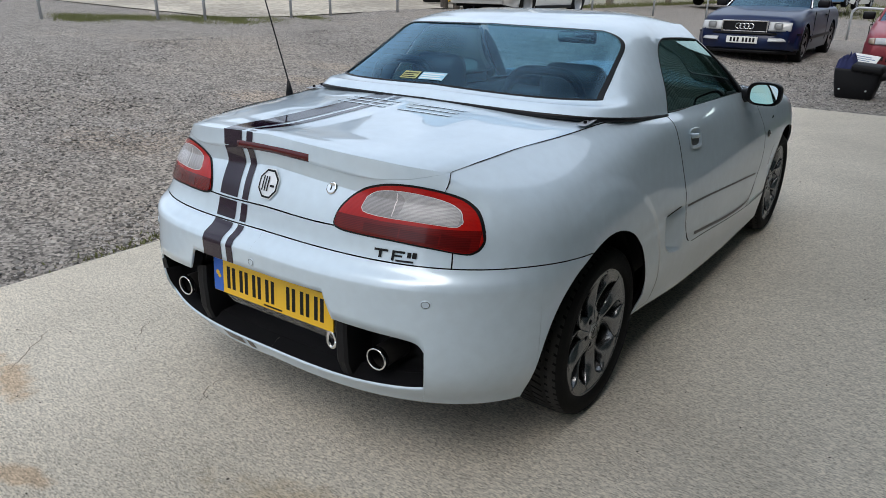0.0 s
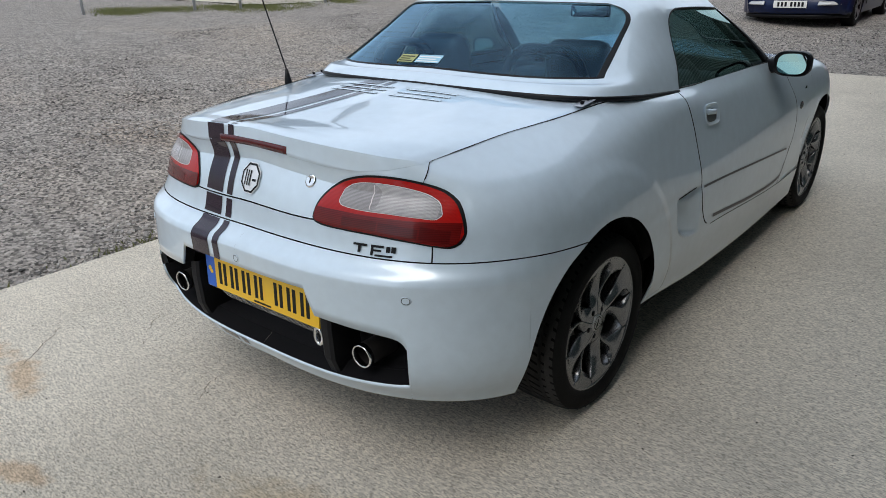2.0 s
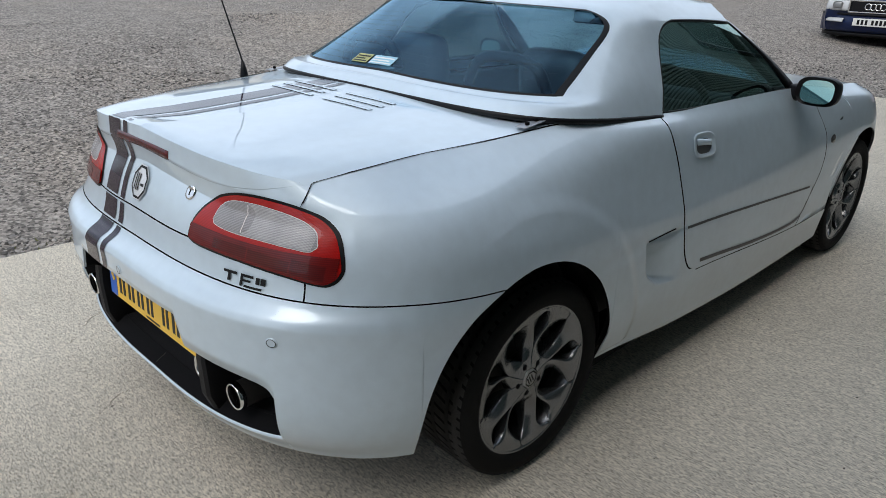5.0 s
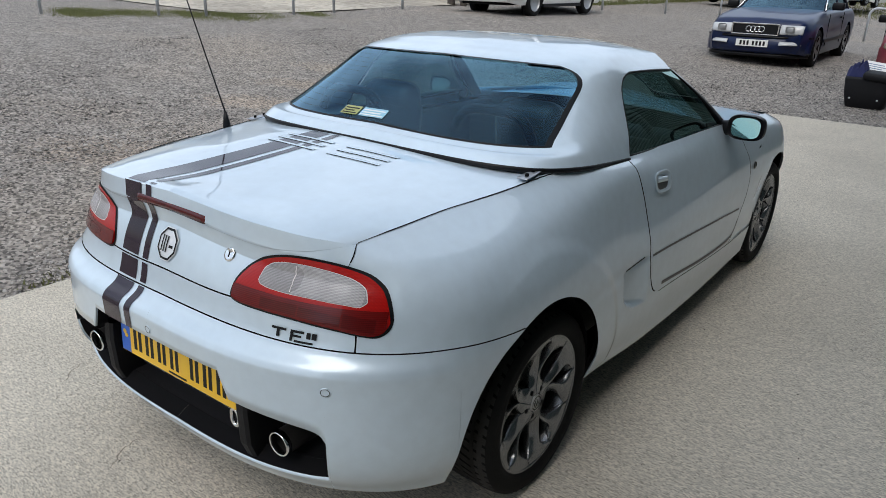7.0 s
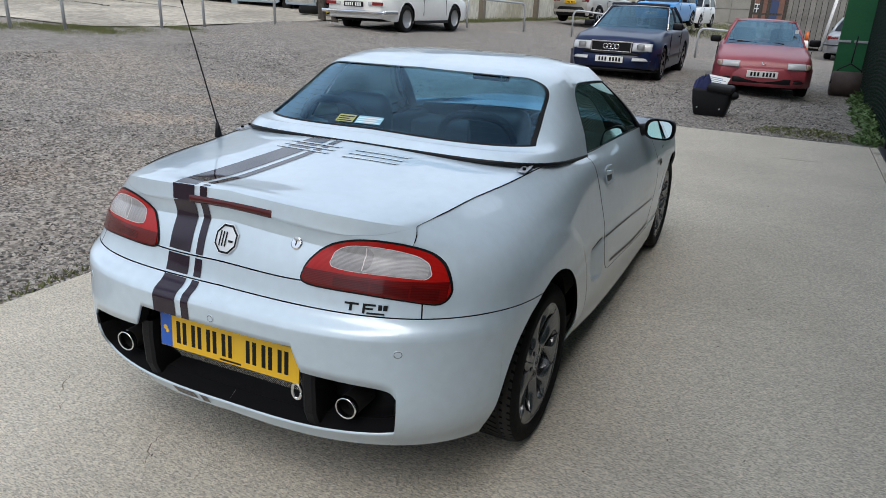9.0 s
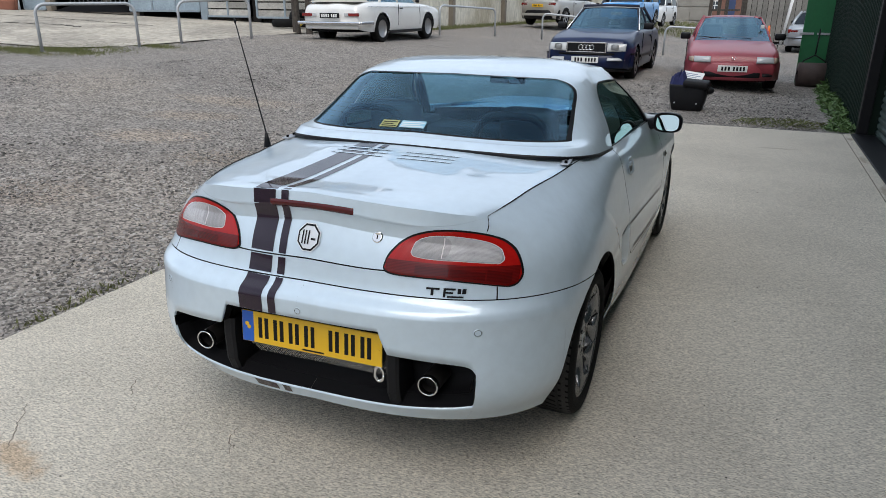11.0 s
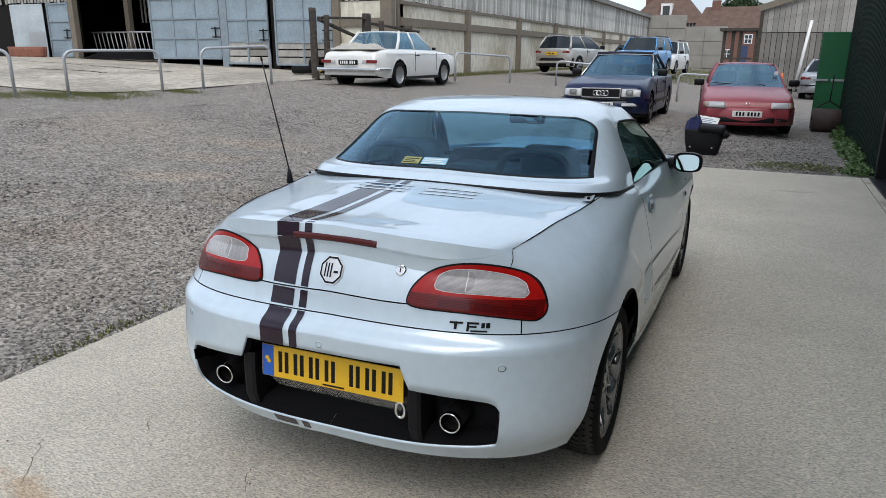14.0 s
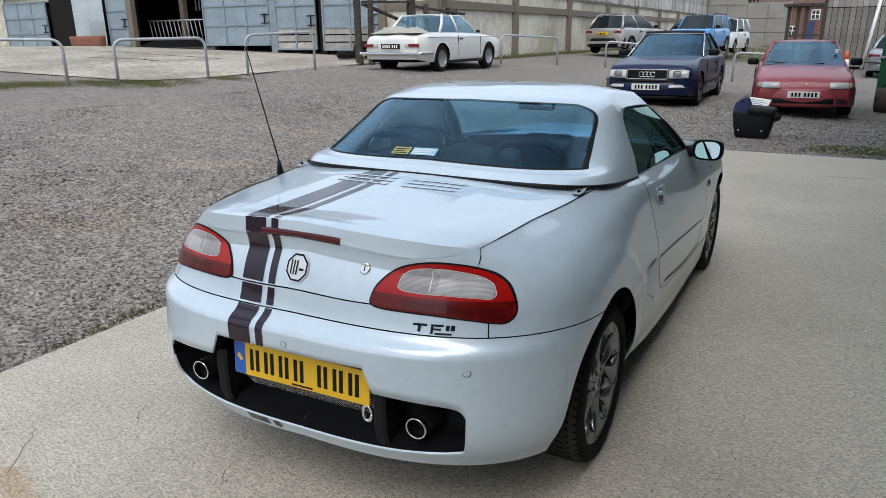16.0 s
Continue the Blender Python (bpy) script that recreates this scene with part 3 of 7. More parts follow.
part("tub", sheet(lambda a, k: Vector(((1.0 + 0.06 * k) * math.cos(a) * (abs(math.cos(a)) + 1e-6) ** -0.5, (0.28 + 0.05 * k) * math.sin(a), 0.46 * k)), span(0, 2 * math.pi, 30), (0.0, 0.3, 0.7, 1.0), 0.03), material("rusty_clay", (0.22, 0.09, 0.06), 0.9, vary=0.3, scale=5), trough)


# hoop rails along the edge of the gravel
def hoop(ax, ay, bx, by, h):
    a, b = Vector((ax, ay, rise(ax, ay) - 0.06)), Vector((bx, by, rise(bx, by) - 0.06))
    d = (b - a)
    L = d.length
    d.normalize()
    top_a, top_b = a + Vector((0, 0, h)), b + Vector((0, 0, h))
    r = 0.18
    pts = [a, a + Vector((0, 0, h - r))]
    pts += [a + Vector((0, 0, h - r)) + d * r * (1 - math.cos(q)) + Vector((0, 0, r * math.sin(q))) for q in span(0, math.pi / 2, 6)[1:]]
    pts += [b + Vector((0, 0, h - r)) - d * r * (1 - math.cos(q)) + Vector((0, 0, r * math.sin(q))) for q in span(math.pi / 2, 0, 6)]
    pts += [b]
    base = thing("hoop_rail", "galvanised steel hoop rail set in the ground", "rail", at=a, group="hoop rails")
    part("hoop", tube([p - a for p in pts], 0.03, 12), GALV, base)
    return base


hoop(-12.9, 5.2, -11.7, 6.91, 0.90)
hoop(-11.28, 7.71, -10.48, 9.32, 0.90)
hoop(-10.24, 10.26, -9.62, 11.85, 0.90)
hoop(-7.5, 17.9, -6.64, 20.4, 0.86)
hoop(-5.4, 21.6, -4.2, 21.9, 0.86)
hoop(-1.36, 21.0, 0.3, 21.3, 0.86)

# timber posts and rails behind the white coupe
fence = thing("timber_fence", "rough dark old timber posts and rails", "fence", at=(-9.75, 14.4, rise(-9.75, 14.4)))
for dx, dy, h, w in ((-0.16, -0.3, 1.80, 0.085), (0.14, -0.2, 1.62, 0.07), (0.25, 1.7, 1.75, 0.105), (0.62, 1.9, 1.55, 0.07), (0.75, 3.2, 1.45, 0.10)):
    def bark(a, k):
        """Split, slightly leaning round timber with a ragged head."""
        r = w * (1.15 - 0.12 * k + 0.40 * noise.noise(Vector((math.cos(a) * 2.2, math.sin(a) * 2.2 + dx * 9, k * 2.0))) + 0.16 * noise.noise(Vector((math.cos(a) * 7, math.sin(a) * 7 + dx * 9, k * 1.2))))
        return Vector((dx + r * math.cos(a) + 0.05 * k * math.sin(dx * 7 + dy), dy + r * math.sin(a), -0.2 + (h + 0.2) * k))
    bm = sheet(bark, span(0, 2 * math.pi, 26), span(0, 1, 18))
    bm.faces.new([v for v in bm.verts if abs(v.co.z - h) < 1e-5][:26])
    part("post", bm, OLDWOOD, fence)
for a, b in (((0, -0.3, 1.55), (0.25, 1.7, 1.62)), ((0.0, -0.3, 1.5), (0.25, 1.6, 1.0)), ((0.25, 1.7, 1.5), (1.0, 3.5, 1.3))):
    d = Vector(b) - Vector(a)
    bm = bmesh.new()
    box(bm, (-0.03, -0.07, 0), (0.03, 0.07, d.length), 0.008, m=Matrix.Translation(a) @ d.to_track_quat("Z", "X").to_matrix().to_4x4())
    part("rail", bm, OLDWOOD, fence, smooth=False)
for k, (x, y, z, rx, ry) in enumerate(((-11.4, 15.6, 0.16, 0, 0), (-11.0, 15.9, 0.30, 25, 10), (-11.2, 16.3, 0.16, 0, 0))):
    tyre = thing("old_tyre", "worn black tyre lying on the apron", "tyre", at=(x, y, rise(x, y) + z - 0.03), group="old tyres")
    tyre.matrix_world = Matrix.Translation((x, y, rise(x, y) + z - 0.03)) @ pose(0, 0, 0, rx, ry, 40 * k)
    part("ring", sheet(lambda a, b: Vector(((0.27 + 0.10 * math.copysign(abs(math.cos(b)) ** 0.7, math.cos(b))) * math.cos(a), (0.27 + 0.10 * math.copysign(abs(math.cos(b)) ** 0.7, math.cos(b))) * math.sin(a), 0.11 * math.copysign(abs(math.sin(b)) ** 0.6, math.sin(b)))), span(0, 2 * math.pi, 32), span(0, 2 * math.pi, 14)), RUBBER, tyre)
strut = thing("yellow_strut", "yellow painted steel bar leaning on the tyres", "bar", at=(-10.6, 14.9, rise(-10.6, 14.9)))
part("bar", tube([(0, 0, 0.02), (0.5, 0.7, 0.5)], 0.035, 8), plain("yellow_paint", (0.55, 0.42, 0.03), 0.5), strut)

# ---- east side: dark green cladding, shutter, door, roller ----
wall_e = struct("wall_east", boxes(((2.62, 8.35, -0.2), (2.8, 15.1, 6.0))), GREEN, "dark green vertical steel cladding", smooth=False)
for k in range(44):
    y = 8.42 + 0.15 * k
    part("rib", boxes(((2.565, y, -0.1), (2.622, y + 0.05, 6.0)), bevel=0.012), GREEN, wall_e, smooth=False)
part("door_jamb", boxes(((2.50, 8.22, -0.02), (2.62, 8.34, 4.2)), bevel=0.01), BLACK, wall_e, smooth=False)
wall_sh = struct("wall_shutter", boxes(((2.72, -9, -0.2), (2.9, 8.22, 6.0))), SHUTTER, "pale steel shutter of the workshop", smooth=False)
bm = bmesh.new()
prof = []
for k in range(75):
    z = 0.02 + 0.08 * k
    prof += [(0.0, z), (0.022, z + 0.02), (0.022, z + 0.055), (0.0, z + 0.075)]
g = [[bm.verts.new((2.72 - dx, y, z)) for dx, z in prof] for y in (-9, 8.2)]
for j in range(len(prof) - 1):
    bm.faces.new((g[0][j], g[1][j], g[1][j + 1], g[0][j + 1]))
part("slats", bm, SHUTTER, wall_sh, smooth=False)
part("threshold", boxes(((2.44, -4, 0.004), (2.70, 8.2, 0.022)), bevel=0.004), BLACK, wall_sh, smooth=False)
part("wall_end", boxes(((2.8, 14.95, -0.2), (9, 15.1, 6)),), GREEN, wall_e, smooth=False)
part("roof_east", boxes(((2.5, -9.2, 6.0), (9, 15.25, 6.15))), GREEN, wall_e, smooth=False)
gd = thing("green_door", "bright green steel door standing open", "door", at=(2.74, 15.14, -0.04), turn=180)
part("leaf", boxes(((0, -0.025, 0.02), (0.67, 0.02, 1.99)), bevel=0.006), GREENDOOR, gd, smooth=False)
part("bar", boxes(((-0.02, 0.022, 1.0), (0.40, 0.05, 1.045)), ((0.46, 0.022, 1.0), (0.72, 0.05, 1.045)), ((-0.03, 0.022, 1.0), (0.02, 0.05, 1.20)), bevel=0.006), GALV, gd, "grey locking bar", smooth=False)
roller = thing("garden_roller", "rusty iron garden roller with an upright handle", "roller", at=(2.34, 14.5, -0.03))
bm = bmesh.new()
cyl(bm, (-0.27, 0, 0.235), (0.27, 0.05, 0.235), 0.235, seg=40)
part("drum", bm, material("rusty_iron", (0.07, 0.05, 0.045), 0.8, vary=0.3, scale=8), roller)
part("handle", tube([(-0.285, 0, 0.235), (-0.2, 0.02, 0.50), (0.0, 0.04, 0.62), (0.2, 0.05, 0.50), (0.285, 0.05, 0.235)], 0.014, 8), BLACK, roller)
part("shaft", tube([(0, 0.04, 0.60), (0.03, 0.30, 1.12)], 0.014, 8), BLACK, roller)


def leaf_clump(name, label, cx, cy, rx, ry, h, count, seed, mat, size=0.03):
    r = random.Random(seed)
    vs, fs = [], []
    for k in range(count):
        a, q = r.random() * 6.283, r.random() ** 0.6
        x, y = cx + rx * q * math.cos(a), cy + ry * q * math.sin(a)
        z = rise(x, y) - 0.03 + h * (1 - q * q) * r.random()
        s = size * (0.6 + 0.8 * r.random())
        m = Euler((r.uniform(-1.0, 1.0), r.uniform(-1.0, 1.0), r.random() * 6)).to_matrix()
        b = len(vs)
        for p in ((0, 0, 0), (0.5, 1, 0.12), (0, 2.2, 0), (-0.5, 1, 0.12)):
            v = m @ (Vector(p) * s)
            vs.append((x + v.x, y + v.y, max(z + v.z, rise(x, y) - 0.03)))
        fs.append((b, b + 1, b + 2, b + 3))
    me = bpy.data.meshes.new(name)
    me.from_pydata(vs, [], fs)
    me.materials.append(mat)
    return tagged(new(name, me), label, "plant", kind="stuff")


leaf_clump("weeds", "green nettles and weeds at the foot of the wall", 2.46, 11.0, 0.15, 1.9, 0.20, 1100, 1, WEEDM, 0.035)
leaf_clump("weeds", "green nettles and weeds at the foot of the wall", 2.52, 13.3, 0.16, 0.6, 0.24, 420, 2, WEEDM, 0.035)
leaf_clump("weeds", "low green weeds at the slab corner", 2.38, 8.85, 0.2, 0.3, 0.13, 380, 3, WEEDM, 0.028)
leaf_clump("grass", "short grass among the gravel", 1.7, 9.0, 0.7, 0.35, 0.06, 700, 4, GRASSM, 0.02)


def blades(name, label, area, count, seed, h=0.06):
    r = random.Random(seed)
    vs, fs = [], []
    for k in range(count):
        x, y = area(r)
        z = rise(x, y) - 0.04
        a, hh = r.random() * 6.283, h * (0.4 + r.random())
        dx, dy = 0.004 * math.cos(a), 0.004 * math.sin(a)
        lx, ly = r.uniform(-0.6, 0.6) * hh, r.uniform(-0.6, 0.6) * hh
        b = len(vs)
        vs += [(x - dx * 2, y - dy * 2, z), (x + dx * 2, y + dy * 2, z), (x + lx, y + ly, z + hh)]
        fs.append((b, b + 1, b + 2))
    me = bpy.data.meshes.new(name)
    me.from_pydata(vs, [], fs)
    me.materials.append(GRASSM)
    return tagged(new(name, me), label, "grass", kind="stuff")


blades("grass", "patchy mossy grass along the hoop rails", lambda r: (lambda t, k: (-13.2 + 2.9 * t + k * 0.9, 5.6 + 4.0 * t + 0.15 - 0.3 * k + r.gauss(0, 0.10)))(r.choice((0.03, 0.08, 0.14, 0.22, 0.27, 0.33, 0.45, 0.50, 0.62, 0.66, 0.80, 0.97)) + r.gauss(0, 0.030), r.gauss(0, 0.40) + r.choice((-0.45, 0.0, 0.15, 0.5))), 26000, 5, 0.034)
blades("grass", "thin grass along the slab's edge", lambda r: (-1.93 - abs(r.gauss(0, 0.06)), r.choice((0.75, 0.5, 1.0, 2.4, 0.85)) + r.gauss(0, 0.16)), 280, 6, 0.03)
blades("weeds", "dry weeds along the foot of the barn wall", lambda r: (-9.45 + abs(r.gauss(0, 0.22)), 19.5 + 30 * r.random() ** 1.4 + 1.2 * math.sin(9 * r.random())), 7000, 9, 0.13)
blades("grass", "grass growing before the far fence", lambda r: (r.uniform(-8, 1), r.uniform(33, 58)), 9000, 7, 0.25)

# ---- north: boarded shed, block fence, houses, trees ----
shed = struct("shed_wall", boxes(((0.62, 32.2, 0.0), (9, 32.4, 3.3))), DARKIN, "grey weathered board shed with a sloping roof")
x = 0.70
while x < 8.9:
    zt = 3.38 + (x - 0.6) * 0.315
    board(x, 32.16, 2.45, zt, 0, shed, 1.16, shed_top_mesh)
    board(x + 0.01, 32.14 + rng.uniform(-0.01, 0.01), 0.1, 2.42, 0, shed, 1.12, shed_mesh)
    x += 0.215
part("board_backing", sheet(lambda x, w: Vector((x, 32.19, 3.25 + (0.02 + (x - 0.6) * 0.315) * w)), span(0.6, 9, 6), (0, 1)), DARKIN, shed, smooth=False)
bm = bmesh.new()
box(bm, (-0.1, -0.12, -0.1), (9.2, 0.1, 0.16), m=Matrix.Translation((0.5, 32.1, 3.42)) @ pose(0, 0, 0, 0, -17.5, 0))
part("barge_board", bm, BEAM, shed, smooth=False)
part("corner_board", boxes(((0.5, 32.0, 0.1), (0.64, 32.3, 3.4))), OLDWOOD, shed, smooth=False)
pole = thing("white_pole", "leaning white pole before the shed", "pole", at=(2.25, 30.5, 0.1))
part("pole", tube([(-0.12, 0, 0), (0.18, 0, 2.75)], 0.06, 10), WHITE, pole)
bf = struct("block_fence", boxes(((-9.5, 66.0, 0.3), (-2.7, 66.2, 4.0)), bevel=0.0), material("grey_block", (0.26, 0.25, 0.225), 0.9, vary=0.22, scale=1.2, bump=0.2), "grey concrete block fence")
for k in range(4):
    for j in range(3 if k > 1 else 4):
        part("block_panel", boxes(((-9.45 + 1.64 * k, 65.93, 0.4 + 1.15 * j), (-9.45 + 1.64 * k + 1.60, 66.0, 0.4 + 1.15 * j + 1.11)), bevel=0.01), bpy.data.materials["grey_block"], bf, smooth=False)
bm = sheet(lambda u, w: Vector((-9.6 + 6.8 * u, 65.9 + 0.4 * w, 5.0 - 1.3 * u)), (0, 1), (0, 1))
part("fence_top", boxes(((-9.5, 66.01, 3.98), (-6.2, 66.19, 5.0))), bpy.data.materials["grey_block"], bf, smooth=False)
lean = thing("open_lean_to", "dark open timber lean-to beside the fence", "shelter", at=(-2.6, 60, 0.3))
for dx in (0.1, 0.75, 1.3, 2.5):
    part("post", boxes(((dx - 0.13, -0.1, 0), (dx + 0.13, 0.1, 3.2)), bevel=0.01), OLDWOOD, lean, smooth=False)
part("roof", boxes(((-0.3, -0.5, 3.1), (2.8, 2.0, 3.3))), OLDWOOD, lean, smooth=False)
part("rail", boxes(((0, -0.05, 0.9), (2.3, 0.05, 1.05)), ((0, -0.05, 0.4), (2.3, 0.05, 0.5))), OLDWOOD, lean, smooth=False)


def house(x0, x1, y0, y1, z0, ze, zr, hip, label):
    h = thing("brick_house", label, "house", at=(x0, y0, z0))
    w, d = x1 - x0, y1 - y0
    part("wall", boxes(((0, 0, 0), (w, d, ze - z0))), BRICK, h, smooth=False)
    bm = bmesh.new()
    o = 0.4
    a = [bm.verts.new(p) for p in ((-o, -o, ze - z0 - 0.1), (w + o, -o, ze - z0 - 0.1), (w + o, d + o, ze - z0 - 0.1), (-o, d + o, ze - z0 - 0.1))]
    r = [bm.verts.new((hip, d / 2, zr - z0)), bm.verts.new((w - hip, d / 2, zr - z0))]
    for q in ((a[0], a[1], r[1], r[0]), (a[1], a[2], r[1]), (a[2], a[3], r[0], r[1]), (a[3], a[0], r[0]), (a[3], a[2], a[1], a[0])):
        bm.faces.new(q)
    part("roof", bm, TILE, h, smooth=False)
    return h


def pane(h, x, z, w, ht, y=-0.02):
    win = part("window", boxes(((x, y - 0.06, z), (x + w, y, z + ht))), WHITE, h, smooth=False)
    for i in range(2):
        for j in range(2):
            part("pane", boxes(((x + 0.08 + i * (w - 0.1) / 2, y - 0.075, z + 0.08 + j * (ht - 0.1) / 2), (x + (i + 1) * (w - 0.1) / 2, y - 0.062, z + (j + 1) * (ht - 0.1) / 2))), GLASSFAR, win, smooth=False)


GLASSFAR = plain("far_glass", (0.05, 0.06, 0.07), 0.1)
h1 = house(-15.7, -7.0, 90, 99, 0.3, 5.4, 9.3, 3.0, "red brick farmhouse with a hipped tile roof")
dorm = part("dormer", boxes(((3.6, 0.9, 5.7), (4.9, 3.0, 7.4)), bevel=0.0), WHITE, h1, "white dormer window", smooth=False)
part("dormer_pane", boxes(((3.85, 0.85, 6.0), (4.65, 0.9, 7.1))), GLASSFAR, dorm, smooth=False)
for x, y, z, w in ((1.2, 4.0, 9.75, 1.3), (5.3, 4.0, 9.3, 0.7)):
    part("chimney", boxes(((x, y, 7.0), (x + w, y + 0.8, z)), ((x - 0.08, y - 0.08, z - 0.35), (x + w + 0.08, y + 0.88, z - 0.15)), ((x + w / 2 - 0.15, y + 0.2, z), (x + w / 2 + 0.15, y + 0.5, z + 0.45))), BRICK, h1, smooth=False)
pane(h1, 7.2, 3.8, 0.9, 1.3)
h2 = house(-7.0, 3.0, 84, 90, 0.3, 4.4, 6.9, 0.5, "low red brick cottage with white windows")
part("chimney", boxes(((1.2, 2.5, 5.5), (2.1, 3.4, 7.3))), BRICK, h2, smooth=False)
pane(h2, 5.1, 2.5, 0.85, 1.0)
pane(h2, 3.1, 0.9, 0.8, 1.0)
part("door", boxes(((4.6, -0.06, 0.2), (5.6, -0.01, 2.3))), plain("blue_door", (0.03, 0.05, 0.12), 0.5), h2, smooth=False)


def bare_tree(x, y, z, h, seed):
    t = thing("bare_tree", "tall leafless tree behind the barn", "tree", at=(x, y, z))
    r = random.Random(seed)
    bm = bmesh.new()

    def grow(p, d, L, rad, n):
        q = p + d * L
        cyl(bm, p, q, rad, rad * 0.65, seg=5, caps=False)
        if n:
            for _ in range(3):
                e = (d + Vector((r.uniform(-0.36, 0.36), r.uniform(-0.36, 0.36), r.uniform(0.2, 0.6)))).normalized()
                grow(p + d * L * r.uniform(0.5, 1.0), e, L * 0.68, rad * 0.55, n - 1)
    grow(Vector((0, 0, 0)), Vector((0, 0, 1)), h * 0.38, 0.22, 5)
    part("branches", bm, OLDWOOD, t)
    return t


bare_tree(-19.0, 84, 0.5, 13.5, 3)
pine = thing("pine_tree", "dark green spreading pine behind the cottage", "tree", at=(-3.2, 98, -0.2))
bm = bmesh.new()
cyl(bm, (0, 0, 0), (0, 0, 8.0), 0.3, 0.15, seg=8)
part("trunk", bm, OLDWOOD, pine)
r = random.Random(9)
vs, fs = [], []
for k in range(2600):
    a, q = r.random() * 6.283, r.random() ** 0.5
    lump = 1 + 0.25 * math.sin(3 * a) + 0.2 * math.sin(7 * a + 1)
    x, y, z = 1.9 * q * lump * math.cos(a), 1.7 * q * lump * math.sin(a), 7.3 + (1.4 * (1 - q * q) + 0.25) * r.random() + 0.4 * math.sin(5 * a)
    m = Euler((r.random() * 6, r.random() * 6, r.random() * 6)).to_matrix()
    b = len(vs)
    for p in ((0, 0, 0), (0.12, 0.2, 0), (0, 0.4, 0), (-0.12, 0.2, 0)):
        v = m @ Vector(p)
        vs.append((x + v.x, y + v.y, z + v.z))
    fs.append((b, b + 1, b + 2, b + 3))
me = bpy.data.meshes.new("crown")
me.from_pydata(vs, [], fs)
me.materials.append(material("pine_needles", (0.03, 0.055, 0.02), 0.8, vary=0.4, scale=2))
ob = new("crown", me)
ob.parent = pine


# ---- silver roadster: the shell ----
YF, NF = 0.75, 3.2
ARCHES = ((0.740, 0.303, 0.360), (3.187, 0.300, 0.335))


def rowcurve(Yr, n, s, width):
    """Plan of one row of the shell: round the tail for s 0 to 1, along the side to 2, round the nose to 3."""
    if s <= 1:
        a = s * math.pi / 2
        r = (math.sin(a) ** n + math.cos(a) ** n) ** (-1 / n)
        return width * math.sin(a) * r, YF - (YF - Yr) * math.cos(a) * r
    if s <= 2:
        return width, YF + (s - 1) * (NF - YF)
    a = (3 - s) * math.pi / 2
    r = (math.sin(a) ** 2.3 + math.cos(a) ** 2.3) ** (-1 / 2.3)
    return width * math.sin(a) * r, NF + (3.93 - 0.6 * Yr - NF) * math.cos(a) * r


# rows from the skirt up to the edge of the deck: rear place, roundness, heights and widths along s
ROWS_SHELL = [
    (0.100, 2.8, ((0, 0.242), (0.35, 0.232), (0.6, 0.216), (0.9, 0.212), (1.14, 0.235), (1.35, 0.19), (1.6, 0.165), (2, 0.17), (3, 0.2)), ((0, 0.73), (0.6, 0.745), (1, 0.755), (1.3, 0.77), (2, 0.765), (3, 0.72))),
    (0.050, 3.35, ((0, 0.36), (0.6, 0.36), (1, 0.36), (2, 0.33), (3, 0.35)), ((0, 0.785), (1, 0.797), (1.3, 0.795), (2, 0.79), (3, 0.78))),
    (0.040, 3.12, ((0, 0.585), (0.6, 0.57), (1, 0.53), (2, 0.48), (3, 0.5)), ((0, 0.795), (1, 0.808), (1.3, 0.795), (2, 0.797), (3, 0.79))),
    (0.046, 3.12, ((0, 0.634), (0.6, 0.619), (1, 0.579), (2, 0.55), (3, 0.56)), ((0, 0.795), (1, 0.808), (1.3, 0.79), (2, 0.797), (3, 0.79))),
    (0.092, 3.2, ((0, 0.675), (0.6, 0.663), (0.85, 0.642), (1, 0.635), (2, 0.6), (3, 0.6)), ((0, 0.785), (1, 0.806), (1.3, 0.785), (2, 0.795), (3, 0.78))),
    (0.118, 3.2, ((0, 0.80), (0.6, 0.765), (1, 0.735), (2, 0.69), (3, 0.65)), ((0, 0.76), (1, 0.788), (1.3, 0.764), (2, 0.783), (3, 0.75))),
    (0.143, 3.3, ((0, 0.895), (0.6, 0.835), (1, 0.84), (1.1, 0.858), (1.19, 0.874), (1.27, 0.868), (1.35, 0.85), (2, 0.78), (3, 0.68)), ((0, 0.70), (1, 0.735), (1.3, 0.732), (2, 0.75), (3, 0.7))),
    (0.145, 4.2, ((0, 0.952), (0.35, 0.932), (0.48, 0.912), (0.565, 0.895), (0.8, 0.92), (1.08, 0.942), (1.17, 0.943), (1.27, 0.919), (1.35, 0.912), (1.65, 0.9), (2, 0.83), (3, 0.69)), ((0, 0.60), (0.565, 0.592), (0.8, 0.59), (1, 0.622), (1.08, 0.643), (1.13, 0.658), (1.19, 0.672), (1.27, 0.684), (1.35, 0.687), (1.65, 0.715), (2, 0.68), (3, 0.6))),
]
rows_at = {}
LID_S = 0.543
JOINT_S = 0.462


